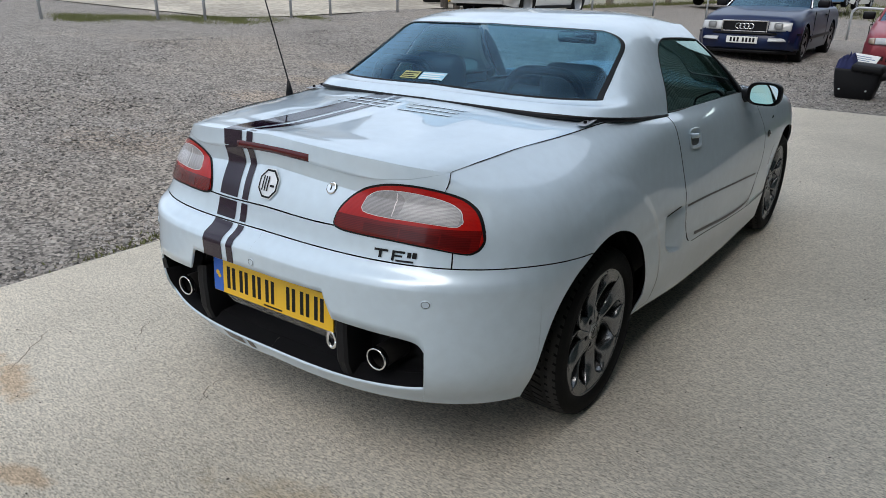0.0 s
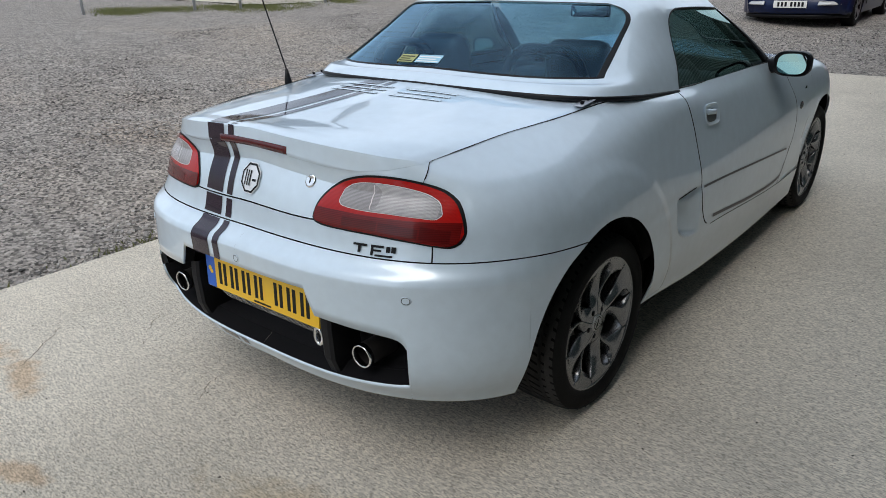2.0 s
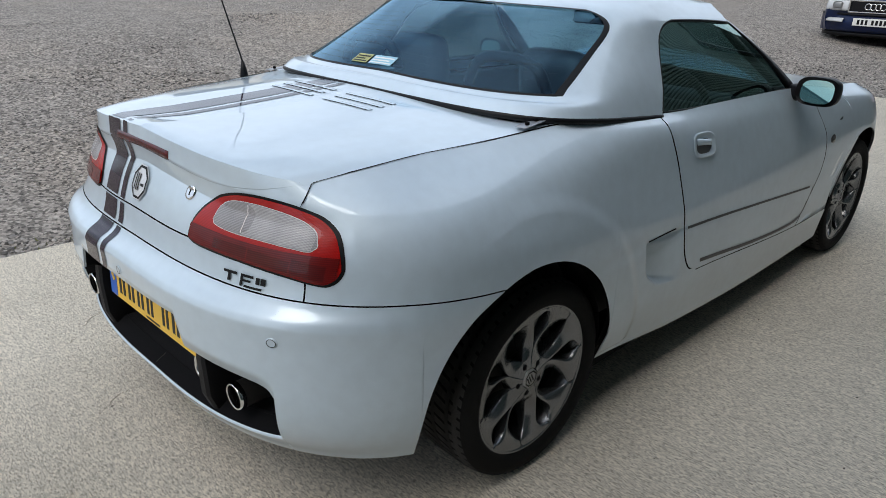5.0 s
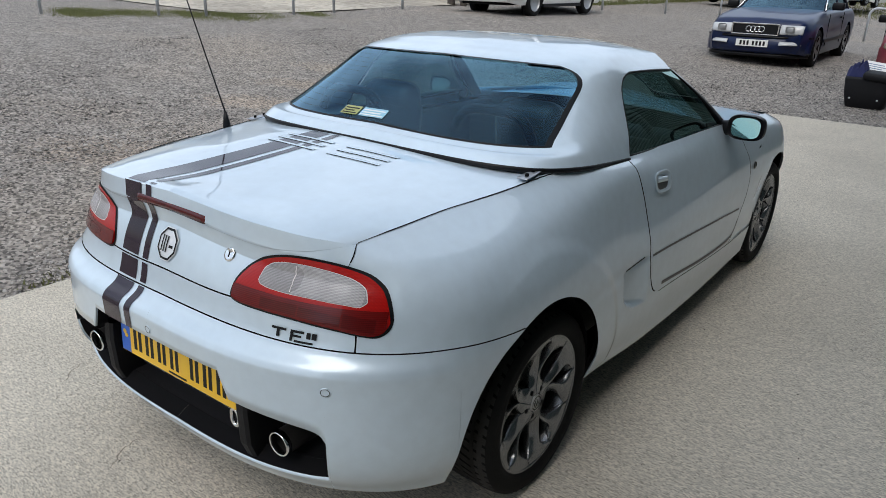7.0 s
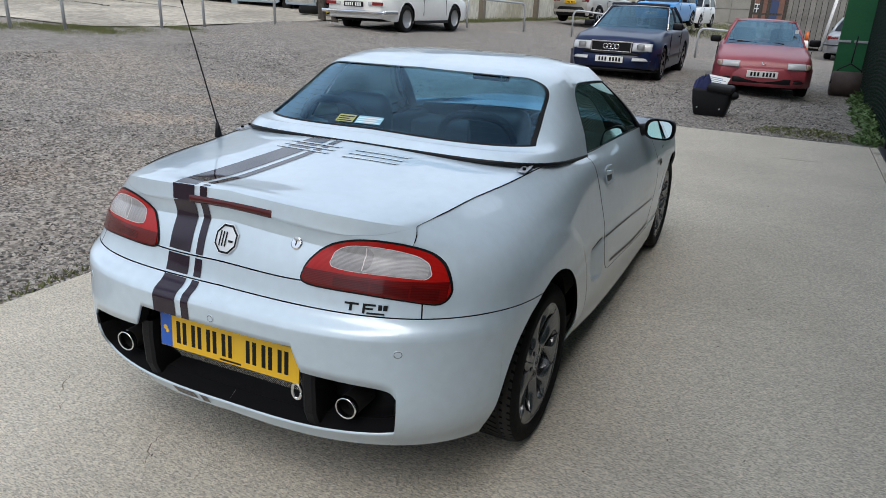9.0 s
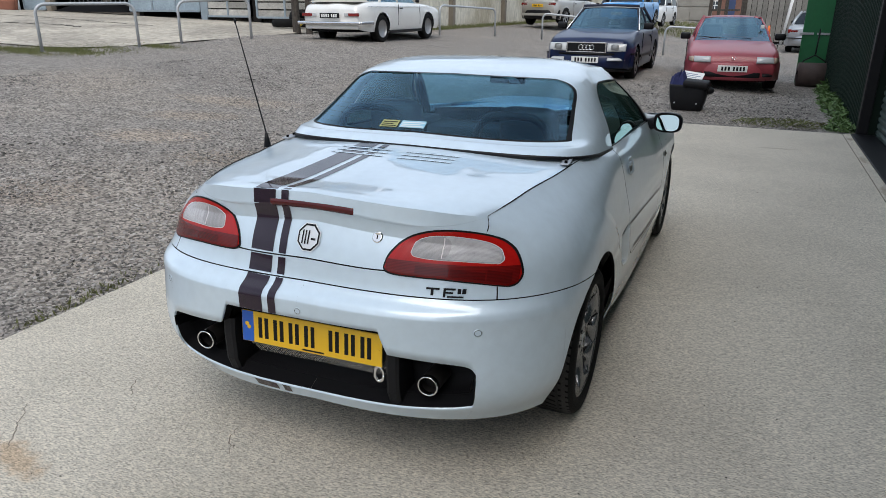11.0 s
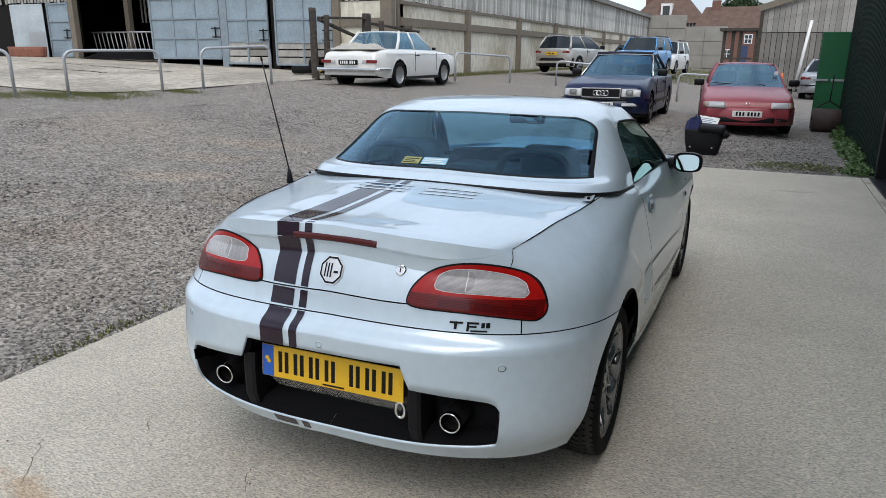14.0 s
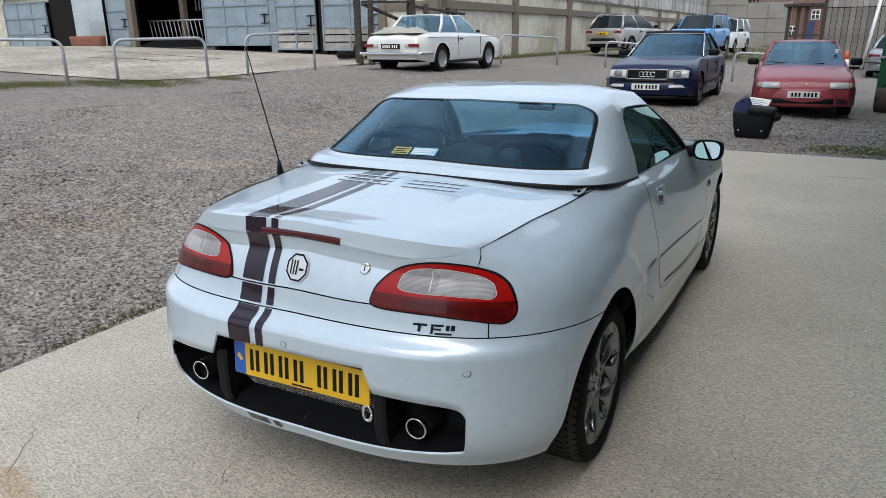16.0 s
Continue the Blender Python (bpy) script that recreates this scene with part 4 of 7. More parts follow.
def shell_at(s, v):
    k = round(s * 100000)
    if k not in rows_at:
        s = k / 100000
        ps = [Vector((*rowcurve(Yr, n, min(max(s, 0), 3), keys(s, *ww)), keys(s, *zz))) for Yr, n, zz, ww in ROWS_SHELL]
        if LID_S < s < 1.075:
            # the lid's side edge runs almost straight from its corner to the hinge
            t = (s - LID_S) / (1.075 - LID_S)
            a = shell_at(LID_S, 7.0)
            ps[7] = Vector((keys(t, (0, a.x), (0.17, 0.566), (0.46, 0.588), (0.66, 0.603), (0.853, 0.622), (1, 0.642)), keys(t, (0, a.y), (0.17, 0.390), (0.46, 0.548), (0.66, 0.66), (0.853, 0.77), (1, 0.934)), keys(t, (0, a.z), (0.17, 0.913), (0.46, 0.925), (0.66, 0.928), (0.853, 0.933), (1, 0.942))))
        rows_at[k] = ps
    ps = rows_at[k]
    i = min(int(max(v, 0)), 6)
    t = v - i
    p1, p2 = ps[i], ps[i + 1]
    p0 = ps[i - 1] if i else 2 * p1 - p2
    p3 = ps[i + 2] if i < 6 else 2 * p2 - p1
    p = 0.5 * (2 * p1 + (p2 - p0) * t + (2 * p0 - 5 * p1 + 4 * p2 - p3) * t * t + (3 * p1 - p0 - 3 * p2 + p3) * t**3)
    if s < LID_S and v > 4.6:
        # the lid's face hollows up to a crease, above which the rear lip overhangs
        k = v - 4.6 if v < 5.55 else 0.95 - 1.1 * (v - 5.55) / 0.7 if v < 6.25 else -0.15 + 0.35 * (v - 6.25) / 0.75
        p.y += 0.023 * k * (1 - 0.93 * (s / LID_S) ** 2)
    if s > 0.6:
        # the wings swell round the wheel arches
        for yc, zc, r in ARCHES[:1]:
            d = math.hypot(p.y - yc, p.z - zc) - r
            if p.z > zc - 0.05 and -0.02 < d < 0.17 and p.y > yc - 0.25:
                k = min(1.0, max(0.0, (0.165 - d) / 0.05)) * min(1.0, (p.y - yc + 0.25) / 0.2)
                p.x += 0.007 * k * k * (3 - 2 * k)
    return p


def shell(s, v, out=0.0):
    """A place on the car's shell: s along it from tail to nose, v up it from 0 (skirt) to 7 (edge of the deck)."""
    p = shell_at(s, v)
    if out:
        e = 0.004
        n = (shell_at(min(s + e, 3), v) - shell_at(max(s - e, 0), v)).cross(shell_at(s, min(v + 0.05, 7)) - shell_at(s, max(v - 0.05, 0)))
        p = p + n.normalized() * out
    return p


def find_v(s, z):
    lo, hi = 0.0, 7.0
    for _ in range(16):
        m = (lo + hi) / 2
        lo, hi = (m, hi) if shell_at(s, m).z < z else (lo, m)
    return (lo + hi) / 2


def tail(x, z):
    """s, v of the place on the tail with that x and height."""
    lo, hi = 0.0, 0.9
    for _ in range(14):
        m = (lo + hi) / 2
        lo, hi = (m, hi) if shell_at(m, find_v(m, z)).x < abs(x) else (lo, m)
    m = (lo + hi) / 2
    return m, find_v(m, z)


def on_tail(x, z, out=0.0):
    p = shell(*tail(x, z), out)
    return Vector((math.copysign(p.x, x), p.y, p.z))


def s_of_y(y):
    return 1 + (y - YF) / (NF - YF)


def on_side(y, z, out=0.0):
    s = s_of_y(y)
    return shell(s, find_v(s, z), out)


def flip(bm, side):
    if side < 0:
        bmesh.ops.scale(bm, vec=(-1, 1, 1), verts=bm.verts)
        bmesh.ops.reverse_faces(bm, faces=bm.faces)
    return bm




def v_arch(s, ahead=0.004):
    """Lower end of the shell at s: the skirt, or the wheel arch above it."""
    y = shell_at(s, 2.0).y
    for yc, zc, r in ARCHES:
        d = y - yc
        if abs(d) < r:
            return min(find_v(s, zc + math.sqrt(r * r - d * d)), 6.5)
    return 0.0


def fine(a, b, n, *ends):
    """Even steps from a to b with closer ones round the given ends."""
    q = set(span(a, b, n))
    for e in ends:
        q |= {e + d for d in (-0.02, -0.012, -0.007, -0.0035, -0.0015, -0.0005, 0.0005, 0.0015, 0.0035, 0.007, 0.012, 0.02) if a < e + d < b}
    return sorted(q)


def s_at(y, v=2.0):
    """s of the place with that y in the row v of the tail or side."""
    lo, hi = 0.3, 2.9
    for _ in range(22):
        m = (lo + hi) / 2
        lo, hi = (m, hi) if shell_at(m, v).y < y else (lo, m)
    return lo


ARCH_S = [s_at(yc + k * r) for yc, zc, r in ARCHES for k in (-1, 1)]
GAPW = 0.0034

car = thing("roadster", "silver two-seat roadster with removable hardtop and dark bonnet-to-tail stripe", "car")


def v_lid(s):
    """The lower edge of the boot lid on the tail: level between the lamps, then up behind them."""
    return keys(s, (0, 4.58), (0.21, 4.60), (0.30, 4.75), (0.40, 5.4), (0.455, 5.98), (0.50, 6.5), (LID_S, 7.0))


# the dark structure under the panels, seen in the gaps
for side in (1, -1):
    bm = sheet(lambda s, w: shell(s, (lambda a: a + 0.12 + (6.98 - a - 0.12) * w)(v_arch(s)), -0.012 - 0.028 * max(0, 1 - abs(s - 1.25) / 0.12)), fine(0, 3, 120, *ARCH_S), span(0.0, 1, 26))
    for f in [f for f in bm.faces if abs(f.calc_center_median().x) < 0.615 and f.calc_center_median().y < 0.4 and 0.25 < f.calc_center_median().z < (0.585 if abs(f.calc_center_median().x) < 0.31 else 0.51)]:
        bm.faces.remove(f)
    for f in [f for f in bm.faces if f.calc_center_median().z > 0.84 and f.calc_center_median().y > 0.45]:
        bm.faces.remove(f)
    part("inner_shell", flip(bm, side), GAP, car, "dark gaps between the body panels")


# rear bumper with the wide opening below the number plate
def open_top(x):
    x = abs(x)
    if x < 0.276:
        return 0.566
    if x < 0.304:
        return 0.566 - ((x - 0.276) / 0.028) ** 0.8 * 0.074
    return keys(x, (0.304, 0.492), (0.42, 0.484), (0.53, 0.473), (0.564, 0.461), (0.578, 0.44))


def open_bottom(x):
    return keys(abs(x), (0, 0.285), (0.30, 0.288), (0.46, 0.298), (0.545, 0.308), (0.569, 0.326), (0.578, 0.40))


bump_end = ARCH_S[0] + 0.06
while v_arch(bump_end) < 3.95 and bump_end < 1.05:
    bump_end += 0.004


def reach(x, end):
    """Lets the opening's outer part end there."""
    return x if x < 0.31 else 0.31 + (x - 0.31) * (end - 0.31) / 0.268


open_xs = span(0, 0.27, 12) + [0.2755, 0.278, 0.282, 0.287, 0.292, 0.296, 0.300, 0.304, 0.31] + span(0.32, 0.50, 9) + [0.515, 0.53, 0.543, 0.555, 0.563, 0.569, 0.573, 0.5765, 0.578]
for side in (1, -1):
    bm = bmesh.new()
    end = 0.565
    top = [tail(reach(x, end), open_top(x)) for x in open_xs]
    low = [tail(reach(x, end), open_bottom(x)) for x in open_xs]
    s_open = top[-1][0]

    def strip(f, us, ws):
        g = [[bm.verts.new(f(i, w)) for w in ws] for i in us]
        for a, b in zip(g, g[1:]):
            for j in range(len(ws) - 1):
                bm.faces.new((a[j], b[j], b[j + 1], a[j + 1]))
    n = range(len(open_xs))
    strip(lambda i, w: shell(top[i][0], top[i][1] + (3.985 - top[i][1]) * w), n, span(0, 1, 22))
    strip(lambda i, w: shell(low[i][0] * w + low[i][0] * (1 - w), low[i][1] * w), n, span(0, 1, 8))
    strip(lambda i, w: shell(top[i][0], top[i][1], -(0.034 if open_xs[i] < 0.277 else 0.006) * w), n, (0, 0.2, 1))
    strip(lambda i, w: shell(low[i][0], low[i][1], -0.006 * w), n, (0, 1))
    strip(lambda s, w: shell(s, v_arch(s) + (3.985 - v_arch(s)) * w), fine(s_open, bump_end, 40, ARCH_S[0]), span(0, 1, 30))
    bmesh.ops.remove_doubles(bm, verts=bm.verts, dist=0.0002)
    part("rear_bumper", flip(bm, side), SILVER, car)
    bm = bmesh.new()
    strip(lambda i, w: shell(top[i][0], top[i][1], -(0.034 if open_xs[i] < 0.277 else 0.006) - 0.03 * w), n, (0, 1))
    strip(lambda i, w: shell(low[i][0], low[i][1], -0.006 - 0.05 * w), n, (0, 1))
    part("opening_liner", flip(bm, side), GAP, car)
# the black tray behind the opening, with blades, mesh and pipes
BLACKPLASTIC = material("black_plastic", (0.006, 0.006, 0.0075), 0.6, spec=0.25, vary=0.2, scale=20, bump=0.15, bump_scale=300)
bm = bmesh.new()
tray = [[bm.verts.new(on_tail(math.copysign(reach(abs(x), 0.560), x), open_bottom(x) * (1 - w) + open_top(x) * w, -0.05) + Vector((0, 0.10 * (1 if 0 < w < 1 else 0), 0))) for w in (0, 0.02, 0.5, 0.98, 1)] for x in span(-0.577, 0.577, 60)]
for a, b in zip(tray, tray[1:]):
    for j in range(4):
        bm.faces.new((a[j], b[j], b[j + 1], a[j + 1]))
part("diffuser_tray", bm, BLACKPLASTIC, car, "black plastic tray behind the rear opening")
for x0 in (-0.303, 0.303):
    bm = bmesh.new()
    vs = []
    for z, d0, d1 in ((0.288, 0.012, 0.13), (0.34, 0.018, 0.13), (0.44, 0.028, 0.13), (0.493, 0.034, 0.13)):
        y = on_tail(x0, z).y
        vs.append([bm.verts.new((x0 + dx, y + d, z)) for dx, d in ((-0.022, d0 + 0.006), (-0.012, d0), (0.012, d0), (0.022, d0 + 0.006), (0.018, d1), (-0.018, d1))])
    for a, b in zip(vs, vs[1:]):
        for j in range(6):
            bm.faces.new((a[j], a[(j + 1) % 6], b[(j + 1) % 6], b[j]))
    part("diffuser_blade", bm, BLACKPLASTIC, car, "", smooth=False)
# woven wire mesh behind the plate
bm = bmesh.new()
for k in range(-50, 51):
    for d in (1, -1):
        x0 = k * 0.0105
        a, b = Vector((x0 - 0.030 * d, 0.140, 0.362)), Vector((x0 + 0.030 * d, 0.122, 0.425))
        if max(abs(a.x), abs(b.x)) < 0.29:
            cyl(bm, a, b, 0.0012, seg=4, caps=False)
part("wire_mesh", bm, CHROME, car, "bright expanded wire mesh grille")
for x0, z0, y0 in ((-0.425, 0.378, 0.103), (0.413, 0.377, 0.103)):
    bm = bmesh.new()
    prof = ((0.0, 0.0295), (-0.002, 0.032), (0.0, 0.0342), (0.014, 0.035), (0.016, 0.0285), (0.0, 0.0295))
    rings = [[bm.verts.new((x0 + r * math.cos(2 * math.pi * k / 40), y0 + d, z0 + r * math.sin(2 * math.pi * k / 40))) for k in range(40)] for d, r in prof]
    for a, b in zip(rings, rings[1:]):
        for k in range(40):
            bm.faces.new((a[k], a[(k + 1) % 40], b[(k + 1) % 40], b[k]))
    pipe = part("exhaust_tip", bm, CHROME, car, "polished round exhaust tip")
    bm = bmesh.new()
    cyl(bm, (x0, y0 + 0.01, z0), (x0, 0.21, z0), 0.0338, seg=32, caps=False)
    cyl(bm, (x0, y0 + 0.042, z0), (x0, 0.21, z0), 0.0284, seg=32)
    part("pipe_bore", bm, plain("sooty_pipe", (0.02, 0.018, 0.017), 0.6) if x0 < 0 else bpy.data.materials["sooty_pipe"], pipe)
bm = tube([(0.247 + 0.016 * math.cos(a), 0.104, 0.386 + 0.026 * math.sin(a)) for a in span(0, 2 * math.pi, 20)], 0.006, 8)
part("tow_eye", bm, CHROME, car, "bright steel towing eye")

# rear panel under the lid, wings, sills, doors
part("rear_panel", sheet(lambda u, w: (lambda s, p: Vector((math.copysign(p.x, u), p.y, p.z)))(abs(u), shell(abs(u), 4.03 + (v_lid(abs(u)) - 0.018 - 4.03) * w)), span(-JOINT_S + 0.003, JOINT_S - 0.003, 60), span(0, 1, 16)), SILVER, car)


def door_back(z):
    return keys(z, (0.36, 1.66), (0.385, 1.60), (0.42, 1.545), (0.50, 1.505), (0.62, 1.488), (0.75, 1.468), (0.86, 1.435), (0.93, 1.42))


def door_front(z):
    return keys(z, (0.30, 2.50), (0.40, 2.56), (0.48, 2.62), (0.56, 2.665), (0.68, 2.665), (0.80, 2.58), (0.92, 2.52))


def door_low(y):
    return keys(y, (1.5, 0.395), (1.75, 0.378), (2.3, 0.328), (2.7, 0.305))


SCOOP = ((0.385, 1.56), (0.395, 1.47), (0.410, 1.385), (0.435, 1.318), (0.475, 1.278), (0.52, 1.265), (0.58, 1.262))


def wing_f(u, w):
    """Rear wing: from the seam of the tail to the door's back edge."""
    s_top = s_of_y(door_back(0.915) - GAPW)
    s = JOINT_S + (s_top - JOINT_S) * u
    lo = v_arch(s)
    if s < bump_end:
        lo = max(lo, 4.03)
    hi = 7.0 if s >= LID_S else min(7.0, v_lid(s) + 0.04)
    v = lo + (hi - lo) * w
    p = shell(s, v)
    if s > 1.15:
        # let the leading edge follow the door's back edge
        y1 = door_back(max(p.z, 0.385)) - GAPW
        k = (s - 1.15) / (s_top - 1.15)
        if p.z < 0.40:
            y1 = 1.60 + (0.40 - p.z)
        s2 = 1.15 + (s_of_y(y1) - 1.15) * k
        p = shell(s2, v)
        # scoop pressed into the flank
        if 1.25 < p.y < 1.52 and 0.385 < p.z < 0.58:
            edge = keys(p.z, *SCOOP)
            d = p.y - edge
            if d > 0:
                lean = (keys(p.z + 0.004, *SCOOP) - keys(p.z - 0.004, *SCOOP)) / 0.008
                d /= math.sqrt(1 + lean * lean)
                deep = min(1.0, d / 0.011) * max(0.0, 1 - (p.y - 1.265) / 0.225) * min(1, max(0, (0.573 - p.z) / 0.008))
                p.x -= 0.042 * deep
    return p


us = sorted(set(span(0.84, 0.93, 60)) | set(fine(0, 1, 150, *[(a - JOINT_S) / (s_of_y(1.4127) - JOINT_S) for a in ARCH_S[:2]])) | set(span(0.82, 1, 70)))
for side in (1, -1):
    part("rear_wing", flip(sheet(wing_f, us, span(0, 1, 140)), side), SILVER, car)


def door_f(u, w):
    z_hi = 0.93
    s = 0.0
    y = 2.0
    for _ in range(3):
        s = s_of_y(y)
        v0 = find_v(s, door_low(y))
        v = v0 + (7.0 - v0) * w
        z = shell_at(s, v).z
        a, b = door_back(z) + GAPW, door_front(z) - GAPW
        y = a + (b - a) * u
    return shell(s_of_y(y), v)


def sill_f(u, w):
    y = 1.60 + (2.86 - 1.60) * u
    s = s_of_y(y)
    hi = find_v(s, door_low(y) - 0.004) if y < 2.55 else find_v(s, door_low(2.55) - 0.004)
    return shell(s, hi * w)


def front_wing_f(u, w):
    s = s_of_y(2.50) + (2.85 - s_of_y(2.50)) * u
    lo = v_arch(s)
    v = lo + (7 - lo) * w
    p = shell(s, v)
    if u < 0.35:
        z = p.z
        y0 = door_front(z) + GAPW if z > 0.31 else 2.86
        s0 = s_of_y(y0)
        s2 = s0 + (s_of_y(2.50) + (2.85 - s_of_y(2.50)) * 0.35 - s0) * u / 0.35
        lo = v_arch(s2)
        v = lo + (7 - lo) * w
        p = shell(s2, v)
    return p


for side in (1, -1):
    door = part("door", flip(sheet(door_f, span(0, 1, 50), span(0, 1, 50)), side), SILVER, car)
    part("sill", flip(sheet(sill_f, span(0, 1, 40), span(0, 1, 12)), side), SILVER, car)
    part("front_wing", flip(sheet(front_wing_f, fine(0, 1, 70, *[(a - s_of_y(2.5)) / (2.85 - s_of_y(2.5)) for a in ARCH_S[2:]]), span(0, 1, 40)), side), SILVER, car)
    # door decal: two thin dark lines joining at a pointed panel
    bm = bmesh.new()
    for pts, wd in ((((1.515, 0.560), (1.78, 0.542), (2.15, 0.512), (2.56, 0.478)), 0.009), (((1.63, 0.415), (1.80, 0.396), (2.06, 0.366), (2.35, 0.345), (2.50, 0.350), (2.56, 0.40), (2.60, 0.478)), 0.014)):
        line = [(keys(t, *[(i, p[0]) for i, p in enumerate(pts)]), keys(t, *[(i, p[1]) for i, p in enumerate(pts)])) for t in span(0, len(pts) - 1, 24)]
        g = [[bm.verts.new(on_side(y, z + k * wd / 2, 0.0014)) for k in (-1, 1)] for y, z in line]
        for a, b in zip(g, g[1:]):
            bm.faces.new((a[0], b[0], b[1], a[1]))
    part("door_decal", flip(bm, side), plain("decal_grey", (0.05, 0.052, 0.058), 0.4) if side > 0 else bpy.data.materials["decal_grey"], door, "thin dark grey door decal lines")
    # handle in its cup
    bm = sheet(lambda a, r: on_side(1.625 + 0.074 * r * math.copysign(abs(math.cos(a)) ** 0.6, math.cos(a)), 0.803 + 0.040 * r * math.copysign(abs(math.sin(a)) ** 0.6, math.sin(a)) - 0.10 * 0.074 * r * math.cos(a), 0.002 + (0.004 if r > 0.99 else 0) + (0.006 if 0.8 < r < 0.99 else 0) - (0.0 if r > 0.75 else 0.0)), span(0, 2 * math.pi, 40), (0.66, 0.72, 0.86, 0.95, 1.0))
    handle = part("door_handle", flip(bm, side), SILVER, door, "body-coloured pull handle in an oval cup")
    bm = sheet(lambda a, r: on_side(1.625 + 0.05 * r * math.cos(a), 0.797 + 0.026 * r * math.sin(a), 0.0015), span(0, 2 * math.pi, 30), (0.0001, 1.0))
    part("handle_cup", flip(bm, side), plain("cup_shadow", (0.10, 0.105, 0.11), 0.5) if side > 0 else bpy.data.materials["cup_shadow"], handle)
    bm = sheet(lambda a, t: on_side(1.622 + (t - 0.5) * 0.092, 0.812 - 0.012 * (t - 0.5) + 0.010 * math.sin(a), 0.006 + 0.006 * math.cos(a) * (1 - (2 * t - 1) ** 4)), span(0, 2 * math.pi, 14), span(0, 1, 10))
    part("pull", flip(bm, side), SILVER, handle)
    # indicator repeater on the front wing
    bm = sheet(lambda a, r: on_side(2.735 + 0.028 * r * math.cos(a), 0.655 + 0.018 * r * math.sin(a), 0.004 + 0.008 * (1 - r)), span(0, 2 * math.pi, 24), (0.0001, 0.7, 1.0))
    part("side_repeater", flip(bm, side), plain("smoked_lens", (0.06, 0.06, 0.06), 0.2) if side > 0 else bpy.data.materials["smoked_lens"], car, "smoked oval side repeater lamp")

# dark line over the scoop
for side in (1, -1):
    part("scoop_line", flip(sheet(lambda y, w: on_side(y, 0.5745 - 0.006 * (y - 1.26) + 0.005 * w, 0.001), span(1.275, 1.44, 10), (0, 1)), side), GAP, car)

# boot lid: tail face, rolled lip and deck


def lid_face(u, w):
    s = abs(u)
    p = shell(s, v_lid(s) + 0.014 + (6.96 - v_lid(s) - 0.014) * w)
    return Vector((math.copysign(p.x, u), p.y, p.z))


def edge_side(t):
    """Side edge of the deck, from the lid's corner to the hinge."""
    return shell(LID_S + (s_of_y(0.905) - LID_S) * t, 7.0)


def deck(u, v, up=0.0):
    """Boot lid top: u across -1 to 1, v from the lip forward to the hardtop."""
    if v > 1:
        return deck(u, 1.0, up) + Vector((0, v - 1, 0.03 * (v - 1)))
    a = abs(u)
    low = shell(LID_S * a, 6.96)
    side = edge_side(v)
    corner0, corner1 = edge_side(0), edge_side(1)
    front = Vector((corner1.x * a, 0.845 + (corner1.y - 0.845) * a**3, 0.972 + (corner1.z - 0.972) * a * a))
    mid0, mid1 = shell(0, 6.96), Vector((0, 0.845, 0.972))
    mid = Vector((0, mid0.y + (mid1.y - mid0.y) * v, keys(v, (0, mid0.z), (0.035, mid0.z + 0.005), (0.10, 0.950), (0.25, 0.944), (0.6, 0.953), (1, 0.972))))
    p = low * (1 - v) + front * v + mid * (1 - a) + side * a - (mid0 * (1 - a) * (1 - v) + corner0 * a * (1 - v) + mid1 * (1 - a) * v + corner1 * a * v)
    # a fold runs along each side of the middle panel
    x = abs(p.x)
    ridge = x / 0.316 if x < 0.316 else max(0.0, 1 - (x - 0.316) / 0.262)
    p.z += 0.0055 * (ridge - 0.35) * min(1, max(0, v - 0.03) * 7) * min(1, (1 - v) * 8) * (1 if a < 0.97 else (1 - a) / 0.03)
    return Vector((math.copysign(p.x, u), p.y, p.z + up))


lid = part("boot_lid", sheet(deck, span(-0.9915, 0.9915, 100), sorted(set(span(0, 1, 50) + span(0, 0.15, 20) + [1.03, 1.06, 1.10]))), SILVER, car, "silver boot lid with a raised rear lip")
part("boot_lid_face", sheet(lid_face, span(-LID_S + 0.002, LID_S - 0.002, 100), sorted(set(span(0, 1, 40) + span(0.38, 0.46, 10) + span(0.61, 0.69, 10)))), SILVER, car)


# stripes in dark vinyl, on bumper, panel, lid face and deck
def deck_at(x, y, up=0.0012):
    lo, hi = 0.0, 1.0
    for _ in range(16):
        v = (lo + hi) / 2
        ul, uh = 0.0, 0.995
        for _ in range(14):
            m = (ul + uh) / 2
            ul, uh = (m, uh) if deck(m, v).x < abs(x) else (ul, m)
        lo, hi = (v, hi) if deck(ul, v).y < y else (lo, v)
    p = deck(ul, v)
    return Vector((math.copysign(p.x, x), p.y, p.z + up))


VINYL = plain("stripe_vinyl_dark", (0.017, 0.007, 0.018), 0.06, coat=0.2, spec=0.4)
for xa, xb in ((-0.216, -0.128), (-0.106, -0.078)):
    n = 6 if xb - xa > 0.05 else 3
    for zlo, zhi, host in ((0.567, 0.671, "bumper"), (0.681, 0.735, "panel"), (0.747, 0.947, "lid"), (0.252, 0.2845, "lip")):
        part("stripe", sheet(lambda x, z: on_tail(x, z, 0.0013), span(xa, xb, n), span(zlo, zhi, 16)), VINYL, car, "dark plum vinyl stripe")
    part("stripe", sheet(lambda x, y: deck_at(x, y), span(xa, xb, n), span(0.158, 0.83, 24)), VINYL, car, "dark plum vinyl stripe")

